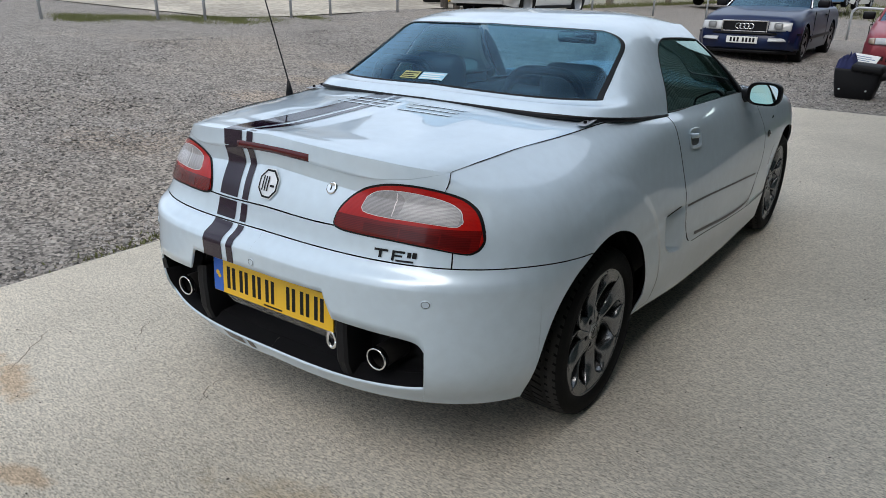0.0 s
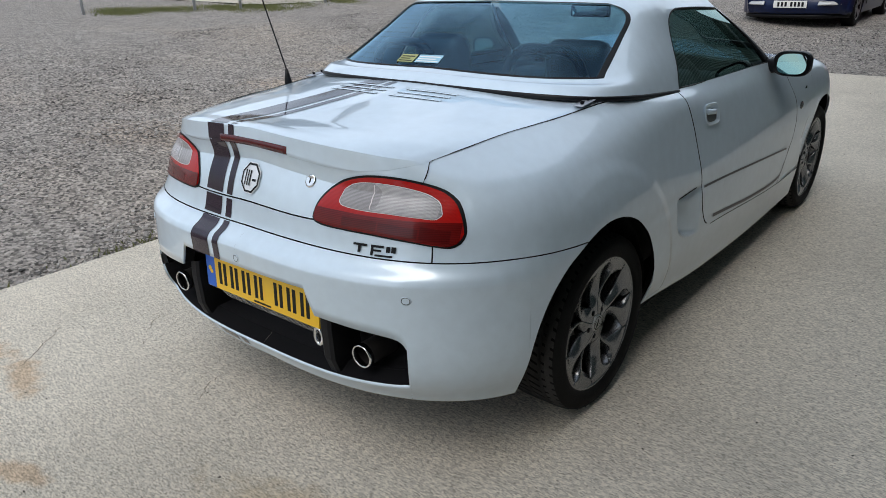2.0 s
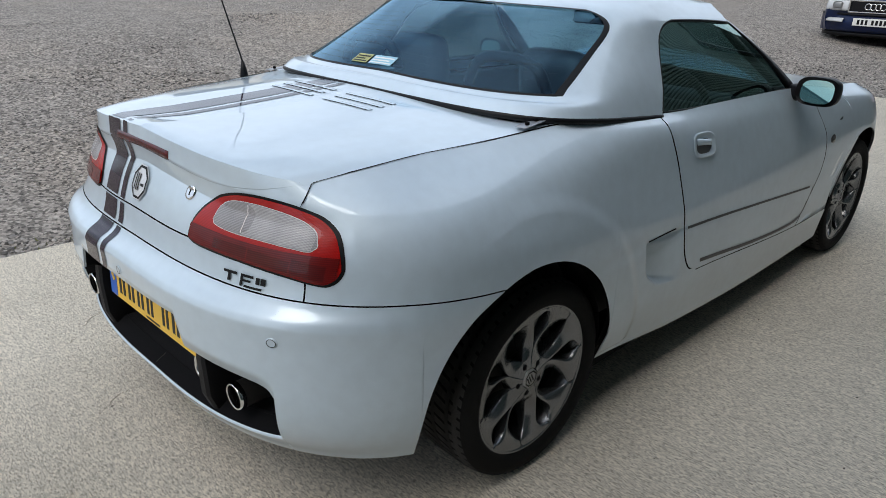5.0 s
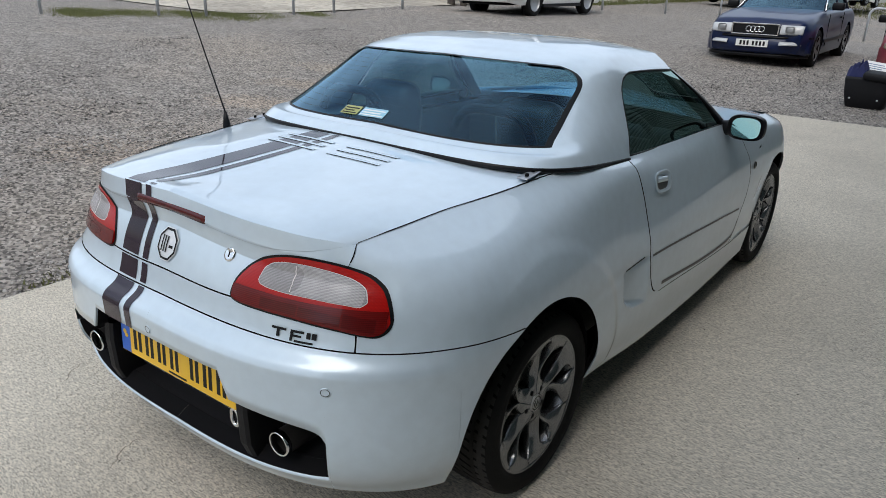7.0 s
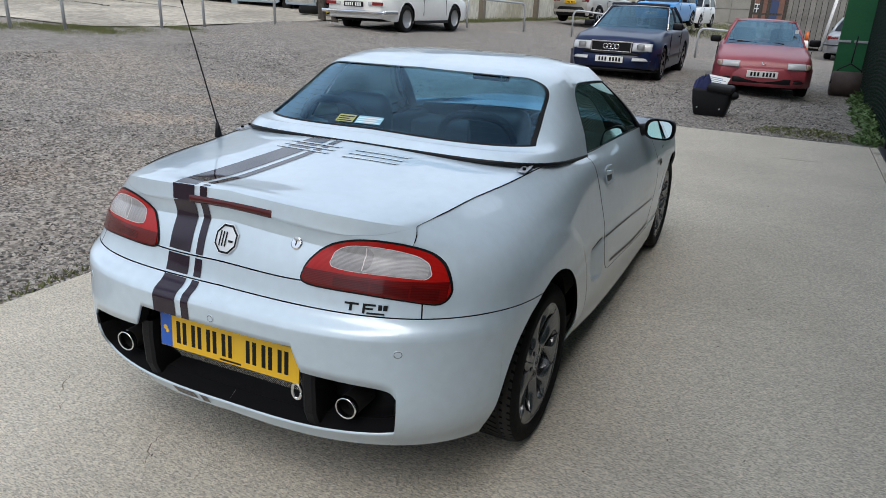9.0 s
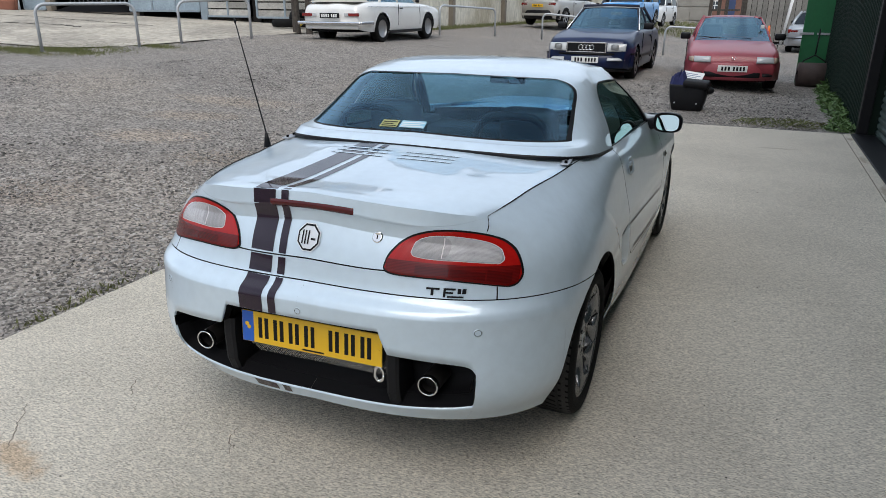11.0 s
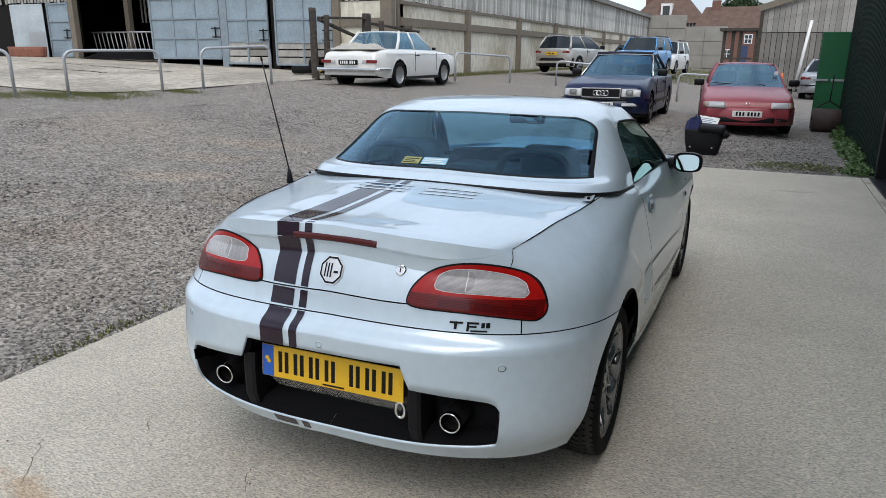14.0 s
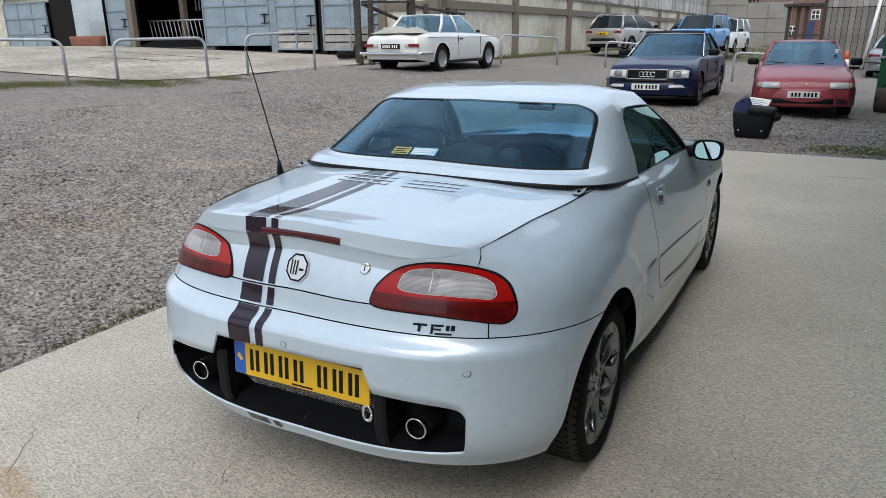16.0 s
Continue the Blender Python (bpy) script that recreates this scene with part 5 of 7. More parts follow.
# vents in the deck
HINGEGREY = plain("hinge_grey", (0.36, 0.38, 0.41), 0.35, 0.5)
for side in (1, -1):
    for k in range(3):
        bm = sheet(lambda a, t: deck_at(side * (0.032 + 0.22 * t), 0.674 + 0.042 * k + 0.006 * math.sin(a), 0.0006 + 0.0022 * max(0, math.cos(a))), span(0, 2 * math.pi, 10), span(0, 1, 8))
        slot = part("deck_vent", bm, SILVER, lid)
        part("vent_slot", sheet(lambda x, y: deck_at(side * x, y, 0.0016), span(0.034, 0.25, 6), span(0.6625 + 0.042 * k, 0.6675 + 0.042 * k, 1)), GAP, slot)
# dark joint round the lid, and the hinge plate at its front corner
def lid_joint(t, w):
    """t 0 to 1 up the tail beside the lamp, 1 to 2 along the deck's edge, 2 to 3 round the hinge."""
    if t <= 1:
        s = 0.40 + (LID_S - 0.40) * t
        return shell(min(s + 0.0022 * w * (1 - 0.6 * t), LID_S + 0.004), min(v_lid(s), 6.99) + (0.012 * w if s < 0.48 else 0.0), 0.0022)
    if t <= 2:
        p = edge_side(t - 1)
        return p + Vector((-0.0026 + 0.0032 * w, 0, 0.0014))
    k = (t - 2) * math.pi / 2
    c = edge_side(1.0)
    return c + Vector((-0.034 + 0.034 * math.cos(k) + 0.0022 * w * math.cos(k), 0.09 * math.sin(k) + 0.0022 * w, 0.0012 + 0.008 * (t - 2)))


for side in (1, -1):
    part("lid_joint", flip(sheet(lid_joint, span(0, 3, 120), (-1, 1)), side), GAP, car)
    bm = sheet(lambda u, w: edge_side(1.0) + Vector((-0.036 + 0.034 * u - 0.012 * w * w, -0.045 + 0.125 * w, 0.009 + 0.010 * w)), span(0, 1, 6), span(0, 1, 8), 0.002)
    hinge = part("hinge_plate", flip(bm, side), HINGEGREY, car, "small grey hinge plate at the lid corner")
    for w0 in (-0.004, 0.036):
        bm = bmesh.new()
        p = edge_side(1.0) + Vector((-0.019 - w0 * 0.1, w0 - 0.014, 0.011 + w0 * 0.10))
        cyl(bm, p, p + Vector((0, 0, 0.008)), 0.006, seg=6)
        part("bolt", flip(bm, side), GAP, hinge)
    part("panel_joint", flip(sheet(lambda v, w: shell(JOINT_S - 0.0012 + 0.0006 * w, v, 0.0008), span(4.03, 4.6, 10), (-1, 1)), side), GAP, car)

# high brake lamp under the lip
bm = sheet(lambda x, w: on_tail(x, 0.897 + 0.022 * w - 0.004 * (x / 0.15) ** 2, 0.004 if 0 < w < 1 and abs(x) < 0.15 else 0.0005), span(-0.152, 0.153, 40), (0, 0.12, 0.5, 0.88, 1))
part("brake_lamp", bm, plain("brake_lens", (0.075, 0.003, 0.004), 0.12), car, "dark red high-level brake lamp strip")


# tail lamps
def lamp_top(x):
    return keys(x, (0.266, 0.752), (0.272, 0.775), (0.284, 0.797), (0.31, 0.825), (0.35, 0.849), (0.42, 0.866), (0.50, 0.862), (0.578, 0.839), (0.618, 0.812), (0.638, 0.786), (0.650, 0.758), (0.654, 0.740))


def lamp_low(x):
    return keys(x, (0.266, 0.750), (0.273, 0.741), (0.30, 0.734), (0.37, 0.731), (0.45, 0.728), (0.55, 0.718), (0.605, 0.709), (0.630, 0.707), (0.644, 0.715), (0.6515, 0.727), (0.654, 0.738))


def clear_top(x):
    return keys(x, (0.344, 0.800), (0.35, 0.822), (0.37, 0.840), (0.41, 0.850), (0.476, 0.848), (0.553, 0.829), (0.590, 0.806), (0.602, 0.784))


def clear_low(x):
    return keys(x, (0.344, 0.797), (0.352, 0.789), (0.40, 0.783), (0.49, 0.780), (0.56, 0.775), (0.592, 0.773), (0.602, 0.781))


def lens(name, dark, light, bands, amount, columns=0.0):
    """Moulded lamp plastic: level flutes of two tones, crossed by upright ones, under a smooth clear cover."""
    m = plain(name, light, 0.25, coat=0.4, spec=0.25)
    n, l = m.node_tree.nodes, m.node_tree.links
    b = n["Principled BSDF"]
    b.inputs["Coat Roughness"].default_value, b.inputs["Coat IOR"].default_value = 0.02, 1.5
    tc, wz, wx, bp, mx, ad, ns = n.new("ShaderNodeTexCoord"), n.new("ShaderNodeTexWave"), n.new("ShaderNodeTexWave"), n.new("ShaderNodeBump"), n.new("ShaderNodeMix"), n.new("ShaderNodeMath"), n.new("ShaderNodeTexNoise")
    wz.bands_direction, wz.inputs["Scale"].default_value, wz.inputs["Distortion"].default_value = "Z", bands, 0.15
    wx.bands_direction, wx.inputs["Scale"].default_value = "X", bands * 1.25
    ns.inputs["Scale"].default_value, ns.inputs["Detail"].default_value = 26.0, 2
    for q in (wz, wx, ns):
        l.new(tc.outputs["Object"], q.inputs["Vector"])
    ad.operation = "MULTIPLY_ADD"
    ad.inputs[1].default_value = columns
    l.new(wx.outputs["Fac"], ad.inputs[0]), l.new(wz.outputs["Fac"], ad.inputs[2])
    bp.inputs["Strength"].default_value, bp.inputs["Distance"].default_value = amount, 0.002
    l.new(ad.outputs[0], bp.inputs["Height"]), l.new(bp.outputs[0], b.inputs["Normal"])
    a2, mr = n.new("ShaderNodeMath"), n.new("ShaderNodeMapRange")
    l.new(ad.outputs[0], a2.inputs[0]), l.new(ns.outputs["Fac"], a2.inputs[1])
    mr.inputs["From Min"].default_value, mr.inputs["From Max"].default_value = 0.35, 1.35 + columns
    l.new(a2.outputs[0], mr.inputs["Value"])
    mx.data_type = "RGBA"
    mx.inputs["A"].default_value, mx.inputs["B"].default_value = (*dark, 1), (*light, 1)
    l.new(mr.outputs[0], mx.inputs["Factor"]), l.new(mx.outputs["Result"], b.inputs["Base Color"])
    return m


LENS_RED = lens("lens_red", (0.29, 0.004, 0.003), (0.42, 0.007, 0.005), 110.0, 0.10, 0.9)
LENS_DEEP = lens("lens_deep_red", (0.085, 0.0015, 0.0015), (0.135, 0.003, 0.0025), 75.0, 0.10, 0.2)
LENS_BAR = lens("lens_bar_red", (0.050, 0.001, 0.001), (0.095, 0.002, 0.002), 75.0, 0.10, 0.2)
LENS_CLEAR = lens("lens_clear", (0.17, 0.165, 0.17), (0.40, 0.385, 0.395), 105.0, 0.15, 0.9)
LENS_PALE = lens("lens_reflector", (0.22, 0.21, 0.22), (0.56, 0.545, 0.555), 105.0, 0.18, 0.9)


def between(lo, hi, x0, x1, grow, out, nx=44, nw=14, dome=0.004):
    def f(t, w):
        k = 0.5 - 0.5 * math.cos(math.pi * t)
        x = x0 + (x1 - x0) * k
        a, b = lo(x), hi(x)
        xx = x + grow * (2 * k - 1)
        return on_tail(xx, a - grow + (b - a + 2 * grow) * w, out + dome * (1 - (2 * w - 1) ** 4) * (1 - (2 * k - 1) ** 6))
    return sheet(f, span(0.0, 1.0, nx), span(0, 1, nw))


for side in (1, -1):
    lamp = part("tail_lamp", flip(between(lamp_low, lamp_top, 0.266, 0.654, -0.0015, 0.0035, dome=0.003), side), LENS_RED, car, "red and clear wrap-round tail lamp")
    part("gasket", flip(between(lamp_low, lamp_top, 0.266, 0.654, 0.0036, 0.0014, dome=0.0012), side), BLACK, lamp, "black rubber lamp gasket")
    part("lower_lens", flip(between(lambda x: lamp_low(x) + 0.003, lambda x: min(lamp_top(x) - 0.004, 0.777 - 0.035 * (x - 0.27)), 0.272, 0.646, 0, 0.0070, dome=0.0006), side), LENS_DEEP, lamp, "deep red lower lens")
    part("lens_joint", flip(sheet(lambda x, z: on_tail(x + 0.0006 * math.sin(z * 300), z, 0.0096), (0.4335, 0.4360), span(clear_low(0.435) + 0.004, clear_top(0.435) - 0.004, 8)), side), plain("lens_pale", (0.70, 0.66, 0.66), 0.3) if side > 0 else bpy.data.materials["lens_pale"], lamp)
    part("reversing_lens", flip(between(clear_low, clear_top, 0.344, 0.602, 0, 0.0070, dome=0.002), side), LENS_CLEAR, lamp, "clear ribbed lens")
    part("lens_border", flip(between(clear_low, clear_top, 0.344, 0.602, 0.0012, 0.0066, dome=0.0017), side), bpy.data.materials["lens_pale"], lamp, "thin pale border of the clear lens")
    part("indicator_lens", flip(between(clear_low, clear_top, 0.436, 0.596, -0.001, 0.0079, dome=0.0014), side), LENS_PALE, lamp, "bright ribbed indicator lens")
    for x0, x1 in ((0.362, 0.46), (0.464, 0.56), (0.564, 0.628)):
        part("lens_bar", flip(sheet(lambda x, w: on_tail(x, lamp_low(x) + 0.010 + (0.022 if x0 < 0.56 else 0.030) * w, 0.0082), span(x0, x1, 10), span(0, 1, 4)), side), LENS_BAR, lamp)

# parking sensors
for x, z in ((-0.565, 0.584), (0.003, 0.592), (0.565, 0.580)):
    s0 = on_tail(x, z)
    bm = sheet(lambda a, r: on_tail(x + 0.0125 * r * math.cos(a), z + 0.0125 * r * math.sin(a), 0.0024 if r < 0.9 else 0.0006), span(0, 2 * math.pi, 24), (0.0001, 0.68, 0.72, 0.85, 1.0))
    sensor = part("parking_sensor", bm, SILVER, car)
    part("sensor_ring", sheet(lambda a, r: on_tail(x + 0.0125 * r * math.cos(a), z + 0.0125 * r * math.sin(a), 0.003), span(0, 2 * math.pi, 24), (0.70, 0.80)), GAP, sensor)

# maker's octagon badge, with bars in place of its letters
OCT = [(math.cos(math.pi / 8 + k * math.pi / 4), math.sin(math.pi / 8 + k * math.pi / 4)) for k in range(9)]


def on_oct(cx, cz, r, t, out):
    k = min(int(t), 7)
    a, b = OCT[k], OCT[k + 1]
    f = t - k
    return on_tail(cx + r * (a[0] * (1 - f) + b[0] * f), cz + r * (a[1] * (1 - f) + b[1] * f), out)


badge = part("badge", sheet(lambda t, r: on_oct(0.0, 0.807, 0.0445 * r, t, 0.004), span(0, 8, 16), (0.001, 1.0)), plain("badge_silver", (0.72, 0.74, 0.77), 0.3, 0.2), car, "silver and black octagonal badge")
part("badge_rim", sheet(lambda t, r: on_oct(0.0, 0.807, 0.0445 * r, t, 0.0052), span(0, 8, 16), (0.80, 0.93)), BLACK, badge)
for x0, x1 in ((-0.023, -0.018), (-0.0125, -0.0075), (-0.002, 0.003), (0.010, 0.026)):
    part("badge_bar", sheet(lambda x, z: on_tail(x, z, 0.0052), span(x0, x1, 2), span(0.787 if x0 < 0.01 else 0.800, 0.827 if x0 < 0.01 else 0.806, 3)), BLACK, badge)
# lock barrel
lock = part("boot_lock", sheet(lambda a, r: on_tail(0.229 + 0.017 * r * math.cos(a), 0.831 + 0.017 * r * math.sin(a), 0.004 if r < 0.95 else 0.001), span(0, 2 * math.pi, 28), (0.0001, 0.62, 0.7, 0.93, 1.0)), CHROME, car, "round chrome boot lock")
part("keyhole", sheet(lambda x, z: on_tail(x, z, 0.0048), span(0.2275, 0.2305, 1), span(0.824, 0.838, 2)), GAP, lock)
# model letters under the lamp become bars
for x0, x1, z0, z1 in ((0.398, 0.437, 0.702, 0.708), (0.412, 0.420, 0.685, 0.702), (0.448, 0.482, 0.702, 0.708), (0.448, 0.455, 0.681, 0.702), (0.448, 0.476, 0.692, 0.697), (0.460, 0.506, 0.680, 0.685), (0.488, 0.498, 0.692, 0.707), (0.501, 0.512, 0.692, 0.707)):
    part("model_bar", sheet(lambda x, z: on_tail(x + 0.003, z - 0.005, 0.003), span(x0, x1, 4), span(z0, z1, 2)), BLACK, car)

# number plate
PT = Matrix.Translation((-0.002, 0.107, 0.4685)) @ pose(0, 0, 0, 86, 0, 0)
plate = part("number_plate", outline(bmesh.new(), [(sx * 0.26 + dx * 0.008 * sx, sy * 0.0555 + dy * 0.008 * sy) for sx, sy, dx, dy in ((-1, -1, 0, -0.0), (1, -1, 0, 0), (1, 1, 0, 0), (-1, 1, 0, 0))], 0.004, PT), YELLOW, car, "yellow number plate with blue end band", smooth=False)
part("plate_band", outline(bmesh.new(), [(-0.259, -0.0545), (-0.215, -0.0545), (-0.215, 0.0545), (-0.259, 0.0545)], 0.0046, PT), BLUE, plate, smooth=False)
part("plate_star", outline(bmesh.new(), [(-0.240 + 0.008 * math.cos(a), 0.008 + 0.008 * math.sin(a)) for a in span(0, 2 * math.pi, 12)[:-1]], 0.005, PT), YELLOW, plate, smooth=False)
for x0 in (-0.196, -0.138, -0.080, -0.022, 0.069, 0.127, 0.185):
    for dx in (0.0, 0.024):
        part("plate_bar", outline(bmesh.new(), [(x0 + dx, -0.036), (x0 + dx + 0.014, -0.036), (x0 + dx + 0.014, 0.038), (x0 + dx, 0.038)], 0.005, PT), BLACK, plate, smooth=False)
part("plate_bar", outline(bmesh.new(), [(-0.03, -0.051), (0.05, -0.051), (0.05, -0.045), (-0.03, -0.045)], 0.005, PT), BLACK, plate, smooth=False)
for x0 in (-0.232, 0.247):
    part("plate_screw", outline(bmesh.new(), [(x0 + 0.007 * math.cos(a), -0.002 + 0.007 * math.sin(a)) for a in span(0, 2 * math.pi, 12)[:-1]], 0.006, PT), YELLOW, plate, smooth=False)
# shelf under the hardtop, from wing to wing
for side in (1, -1):
    part("rear_shelf", flip(sheet(lambda u, w: (lambda p: Vector((p.x - 0.10 * w, p.y, p.z + 0.004 - 0.016 * w)))(shell(s_of_y(0.905 + 0.55 * u), 7.0)), span(0, 1, 16), span(0, 1, 4)), side), SILVER, car)
# aerial
bm = bmesh.new()
cyl(bm, (-0.643, 0.776, 0.928), (-0.643, 0.774, 0.985), 0.016, 0.006)
cyl(bm, (-0.643, 0.774, 0.985), (-0.661, 0.665, 1.43), 0.0032, 0.0022, seg=8)
cyl(bm, (-0.661, 0.665, 1.43), (-0.6615, 0.662, 1.445), 0.0042, 0.0042, seg=8)
part("aerial", bm, BLACK, car, "thin black whip aerial on a rubber foot")

# ---- roadster: hardtop, glass, cabin, wheels ----
HT = [  # rear place, tangent place, roundness, half width, height in the middle, at the corner, at the side
    (0.842, 1.44, 4.8, 0.690, 0.977, 0.968, 0.916),
    (0.872, 1.445, 4.4, 0.682, 1.003, 0.992, 0.946),
    (0.905, 1.46, 3.6, 0.662, 1.014, 1.002, 0.988),
    (1.10, 1.51, 3.0, 0.612, 1.130, 1.112, 1.085),
    (1.285, 1.56, 2.8, 0.565, 1.216, 1.205, 1.170),
    (1.43, 1.61, 2.6, 0.520, 1.246, 1.238, 1.214),
]


def top_at(s, v):
    ps = []
    for Yr, Yt, n, w, zm, zc, zs in HT:
        a = min(max(s, 0), 1) * math.pi / 2
        r = (math.sin(a) ** n + math.cos(a) ** n) ** (-1 / n)
        ps.append(Vector((w * math.sin(a) * r, Yt - (Yt - Yr) * math.cos(a) * r, keys(s, (0, zm), (0.5, zc), (1, zs)))))
    ps[0].z -= 0.006 * max(0.0, 1 - abs(s - 0.72) / 0.27) ** 0.8
    # past the window's corner the flange melts into a flat side panel
    k = min(1.0, max(0.0, (s - 0.55) / 0.22))
    k = k * k * (3 - 2 * k)
    ps[1] = ps[1].lerp(ps[0].lerp(ps[3], 0.19) + Vector((0.003, 0, 0.002)), k)
    ps[2] = ps[2].lerp(ps[0].lerp(ps[3], 0.45) + Vector((0.005, 0, 0.004)), k)
    i = min(int(max(v, 0)), 4)
    t = v - i
    p1, p2 = ps[i], ps[i + 1]
    p0 = ps[i - 1] if i else 2 * p1 - p2
    p3 = ps[i + 2] if i < 4 else 2 * p2 - p1
    return 0.5 * (2 * p1 + (p2 - p0) * t + (2 * p0 - 5 * p1 + 4 * p2 - p3) * t * t + (3 * p1 - p0 - 3 * p2 + p3) * t**3)


def top(u, v, out=0.0):
    s = abs(u)
    p = top_at(s, v)
    if out:
        n = (top_at(min(s + 0.01, 1), v) - top_at(max(s - 0.01, 0), v)).cross(top_at(s, min(v + 0.05, 5)) - top_at(s, max(v - 0.05, 0)))
        p = p + n.normalized() * out
    return Vector((math.copysign(p.x, u), p.y, p.z))


def glass_s(v):
    """Half width of the rear window in s at the row v (2 to 4)."""
    return 0.565 + 0.055 * (v - 2) - 0.17 * max(0, (v - 3.2) / 0.8) ** 3 + 0.006 * max(0, (2.2 - v) / 0.2)


def across(v):
    """Places across the hardtop at the row v, with the window's corners among them."""
    side = [glass_s(v) + (1 - glass_s(v)) * w for w in span(0, 1, 18)]
    return [-u for u in reversed(side)] + span(-side[0], side[0], 50)[1:-1] + side


bm = sheet(lambda u, v: top(u, v), across(2.0), (0, 0.12, 0.4, 0.8, 1, 1.3, 1.7, 2.0))
for side in (1, -1):
    g = [[bm.verts.new(top(side * (glass_s(v) + (1 - glass_s(v)) * w), v)) for w in span(0, 1, 18)] for v in span(2, 4, 30)]
    for a, b in zip(g, g[1:]):
        for j in range(18):
            bm.faces.new((a[j], a[j + 1], b[j + 1], b[j]))
us_top = across(4.0)
g = [[bm.verts.new(top(u, v)) for u in us_top] for v in span(4, 5, 8)]


def roof(u, w):
    """Roof from the crown row forward to the screen header: u across, w forward."""
    a = top(u, 5)
    e = Vector((0.505 * u, 2.10 - 0.09 * abs(u) ** 3, 1.228 - 0.022 * abs(u) ** 2.5))
    p = a * (1 - w) + e * w
    side = abs(u) ** 4
    p.z += (0.024 * math.sin(math.pi * min(1, w * 0.95)) + 0.06 * w * (1 - w) ** 4) * (1 - side)
    return p


for i in range(len(g) - 1):
    for j in range(len(us_top) - 1):
        bm.faces.new((g[i][j], g[i][j + 1], g[i + 1][j + 1], g[i + 1][j]))
g2 = [[bm.verts.new(roof(u, w)) for u in us_top] for w in span(0, 1, 24)]
for i in range(24):
    for j in range(len(us_top) - 1):
        bm.faces.new((g2[i][j], g2[i][j + 1], g2[i + 1][j + 1], g2[i + 1][j]))


def sill_line(u):
    """Lower edge of the roof rail along the door glass."""
    return Vector((0.565 + 0.007 * u + 0.006 * math.sin(math.pi * u), 1.56 + 0.465 * u, 1.170 - 0.002 * u - 0.022 * u * u))


def rail_f(u, w):
    a, b, c0 = roof(1, u), sill_line(u), top(1, 5)
    c = top(1, 5 - w) - c0
    return a + c + (b - a - (top(1, 4) - c0)) * w


def corner_f(t, w):
    """Rounded rear corner of the side window's opening."""
    c, a, b = top(1, 4), top(1, 3.35), sill_line(0.17)
    m = c + (a + b - 2 * c) * 0.10
    arc = a * (1 - t) ** 2 + 2 * m * t * (1 - t) + b * t * t
    edge = top(1, 3.35 + 1.3 * t) if t < 0.5 else sill_line(0.34 * (t - 0.5))
    return edge * (1 - w) + arc * w


# side rails above the windows and the rounded corners, one skin with the roof
for side in (1, -1):
    for f, us, ws in ((rail_f, span(0, 1, 24), span(0, 1, 8)), (corner_f, span(0, 1, 14), span(0, 1, 3))):
        g = [[bm.verts.new(Vector((side * f(u, w).x, f(u, w).y, f(u, w).z))) for w in ws] for u in us]
        for a, b in zip(g, g[1:]):
            for k in range(len(ws) - 1):
                bm.faces.new((a[k], b[k], b[k + 1], a[k + 1]))
bmesh.ops.remove_doubles(bm, verts=bm.verts, dist=0.0008)
bmesh.ops.dissolve_degenerate(bm, dist=0.0001, edges=bm.edges)
bmesh.ops.recalc_face_normals(bm, faces=bm.faces)
# ease the shoulder where roof, rail and quarter meet
ease = [v for v in bm.verts if 1.42 < v.co.y < 1.9 and abs(v.co.x) > 0.38 and v.co.z > 1.165 and not v.is_boundary]
for _ in range(14):
    bmesh.ops.smooth_vert(bm, verts=ease, factor=0.5, use_axis_x=True, use_axis_y=True, use_axis_z=True)
hardtop = part("hardtop", bm, SILVER, car, "silver hardtop with a large heated rear window")
# thin black seal round the side window's opening
for side in (1, -1):
    line = [top(1, v) for v in span(0.3, 3.3, 20)] + [corner_f(t, 1) for t in span(0.02, 0.98, 16)] + [sill_line(u) for u in span(0.18, 1, 14)]
    part("window_seal", tube([(side * (p.x - 0.003), p.y + 0.002, p.z - 0.001) for p in line], 0.0045, 8), BLACK, hardtop, "thin black window seal")
# black seal under the hardtop
part("seal", tube([top(u, 0) * 1.0 + Vector((-0.004 * u, 0.003, -0.008)) for u in span(-1, 1, 120)], 0.009, 8), BLACK, hardtop, "black rubber seal")
part("skirt", sheet(lambda u, w: Vector((top(u, 0).x * (1 - 0.020 - 0.012 * w), top(u, 0).y + 0.016 + 0.004 * w, top(u, 0).z - 0.002 - 0.045 * w)), span(-1, 1, 100), (0, 0.5, 1)), BLACK, hardtop)
# rear window
part("rear_window", sheet(lambda u, v: top(u * glass_s(v), v, -0.002), span(-1, 1, 50), span(2.0, 4.0, 30)), GLASS, hardtop, "tinted rear window")
bm = bmesh.new()


def rim_pt(t, k):
    """Round the window, k from the edge (0) inwards (1)."""
    inset = 0.018 * k
    if t < 1:
        u = -1 + 2 * t
        v = 2.0
    elif t < 2:
        u, v = 1, 2 + 2 * (t - 1)
    elif t < 3:
        u, v = 1 - 2 * (t - 2), 4.0
    else:
        u, v = -1, 4 - 2 * (t - 3)
    u *= 1 - 0.042 * k
    v = 3 + (v - 3) * (1 - 0.06 * k)
    return top(u * glass_s(v), v, 0.0015 if k > 0 else 0.0005)


ts = span(0, 4, 160)
g = [[bm.verts.new(rim_pt(min(t, 3.9999), k)) for k in (0, 0.3, 1)] for t in ts]
for a, b in zip(g, g[1:]):
    for j in range(2):
        bm.faces.new((a[j], b[j], b[j + 1], a[j + 1]))
part("window_rim", bm, BLACK, hardtop, "black edge band of the rear window")


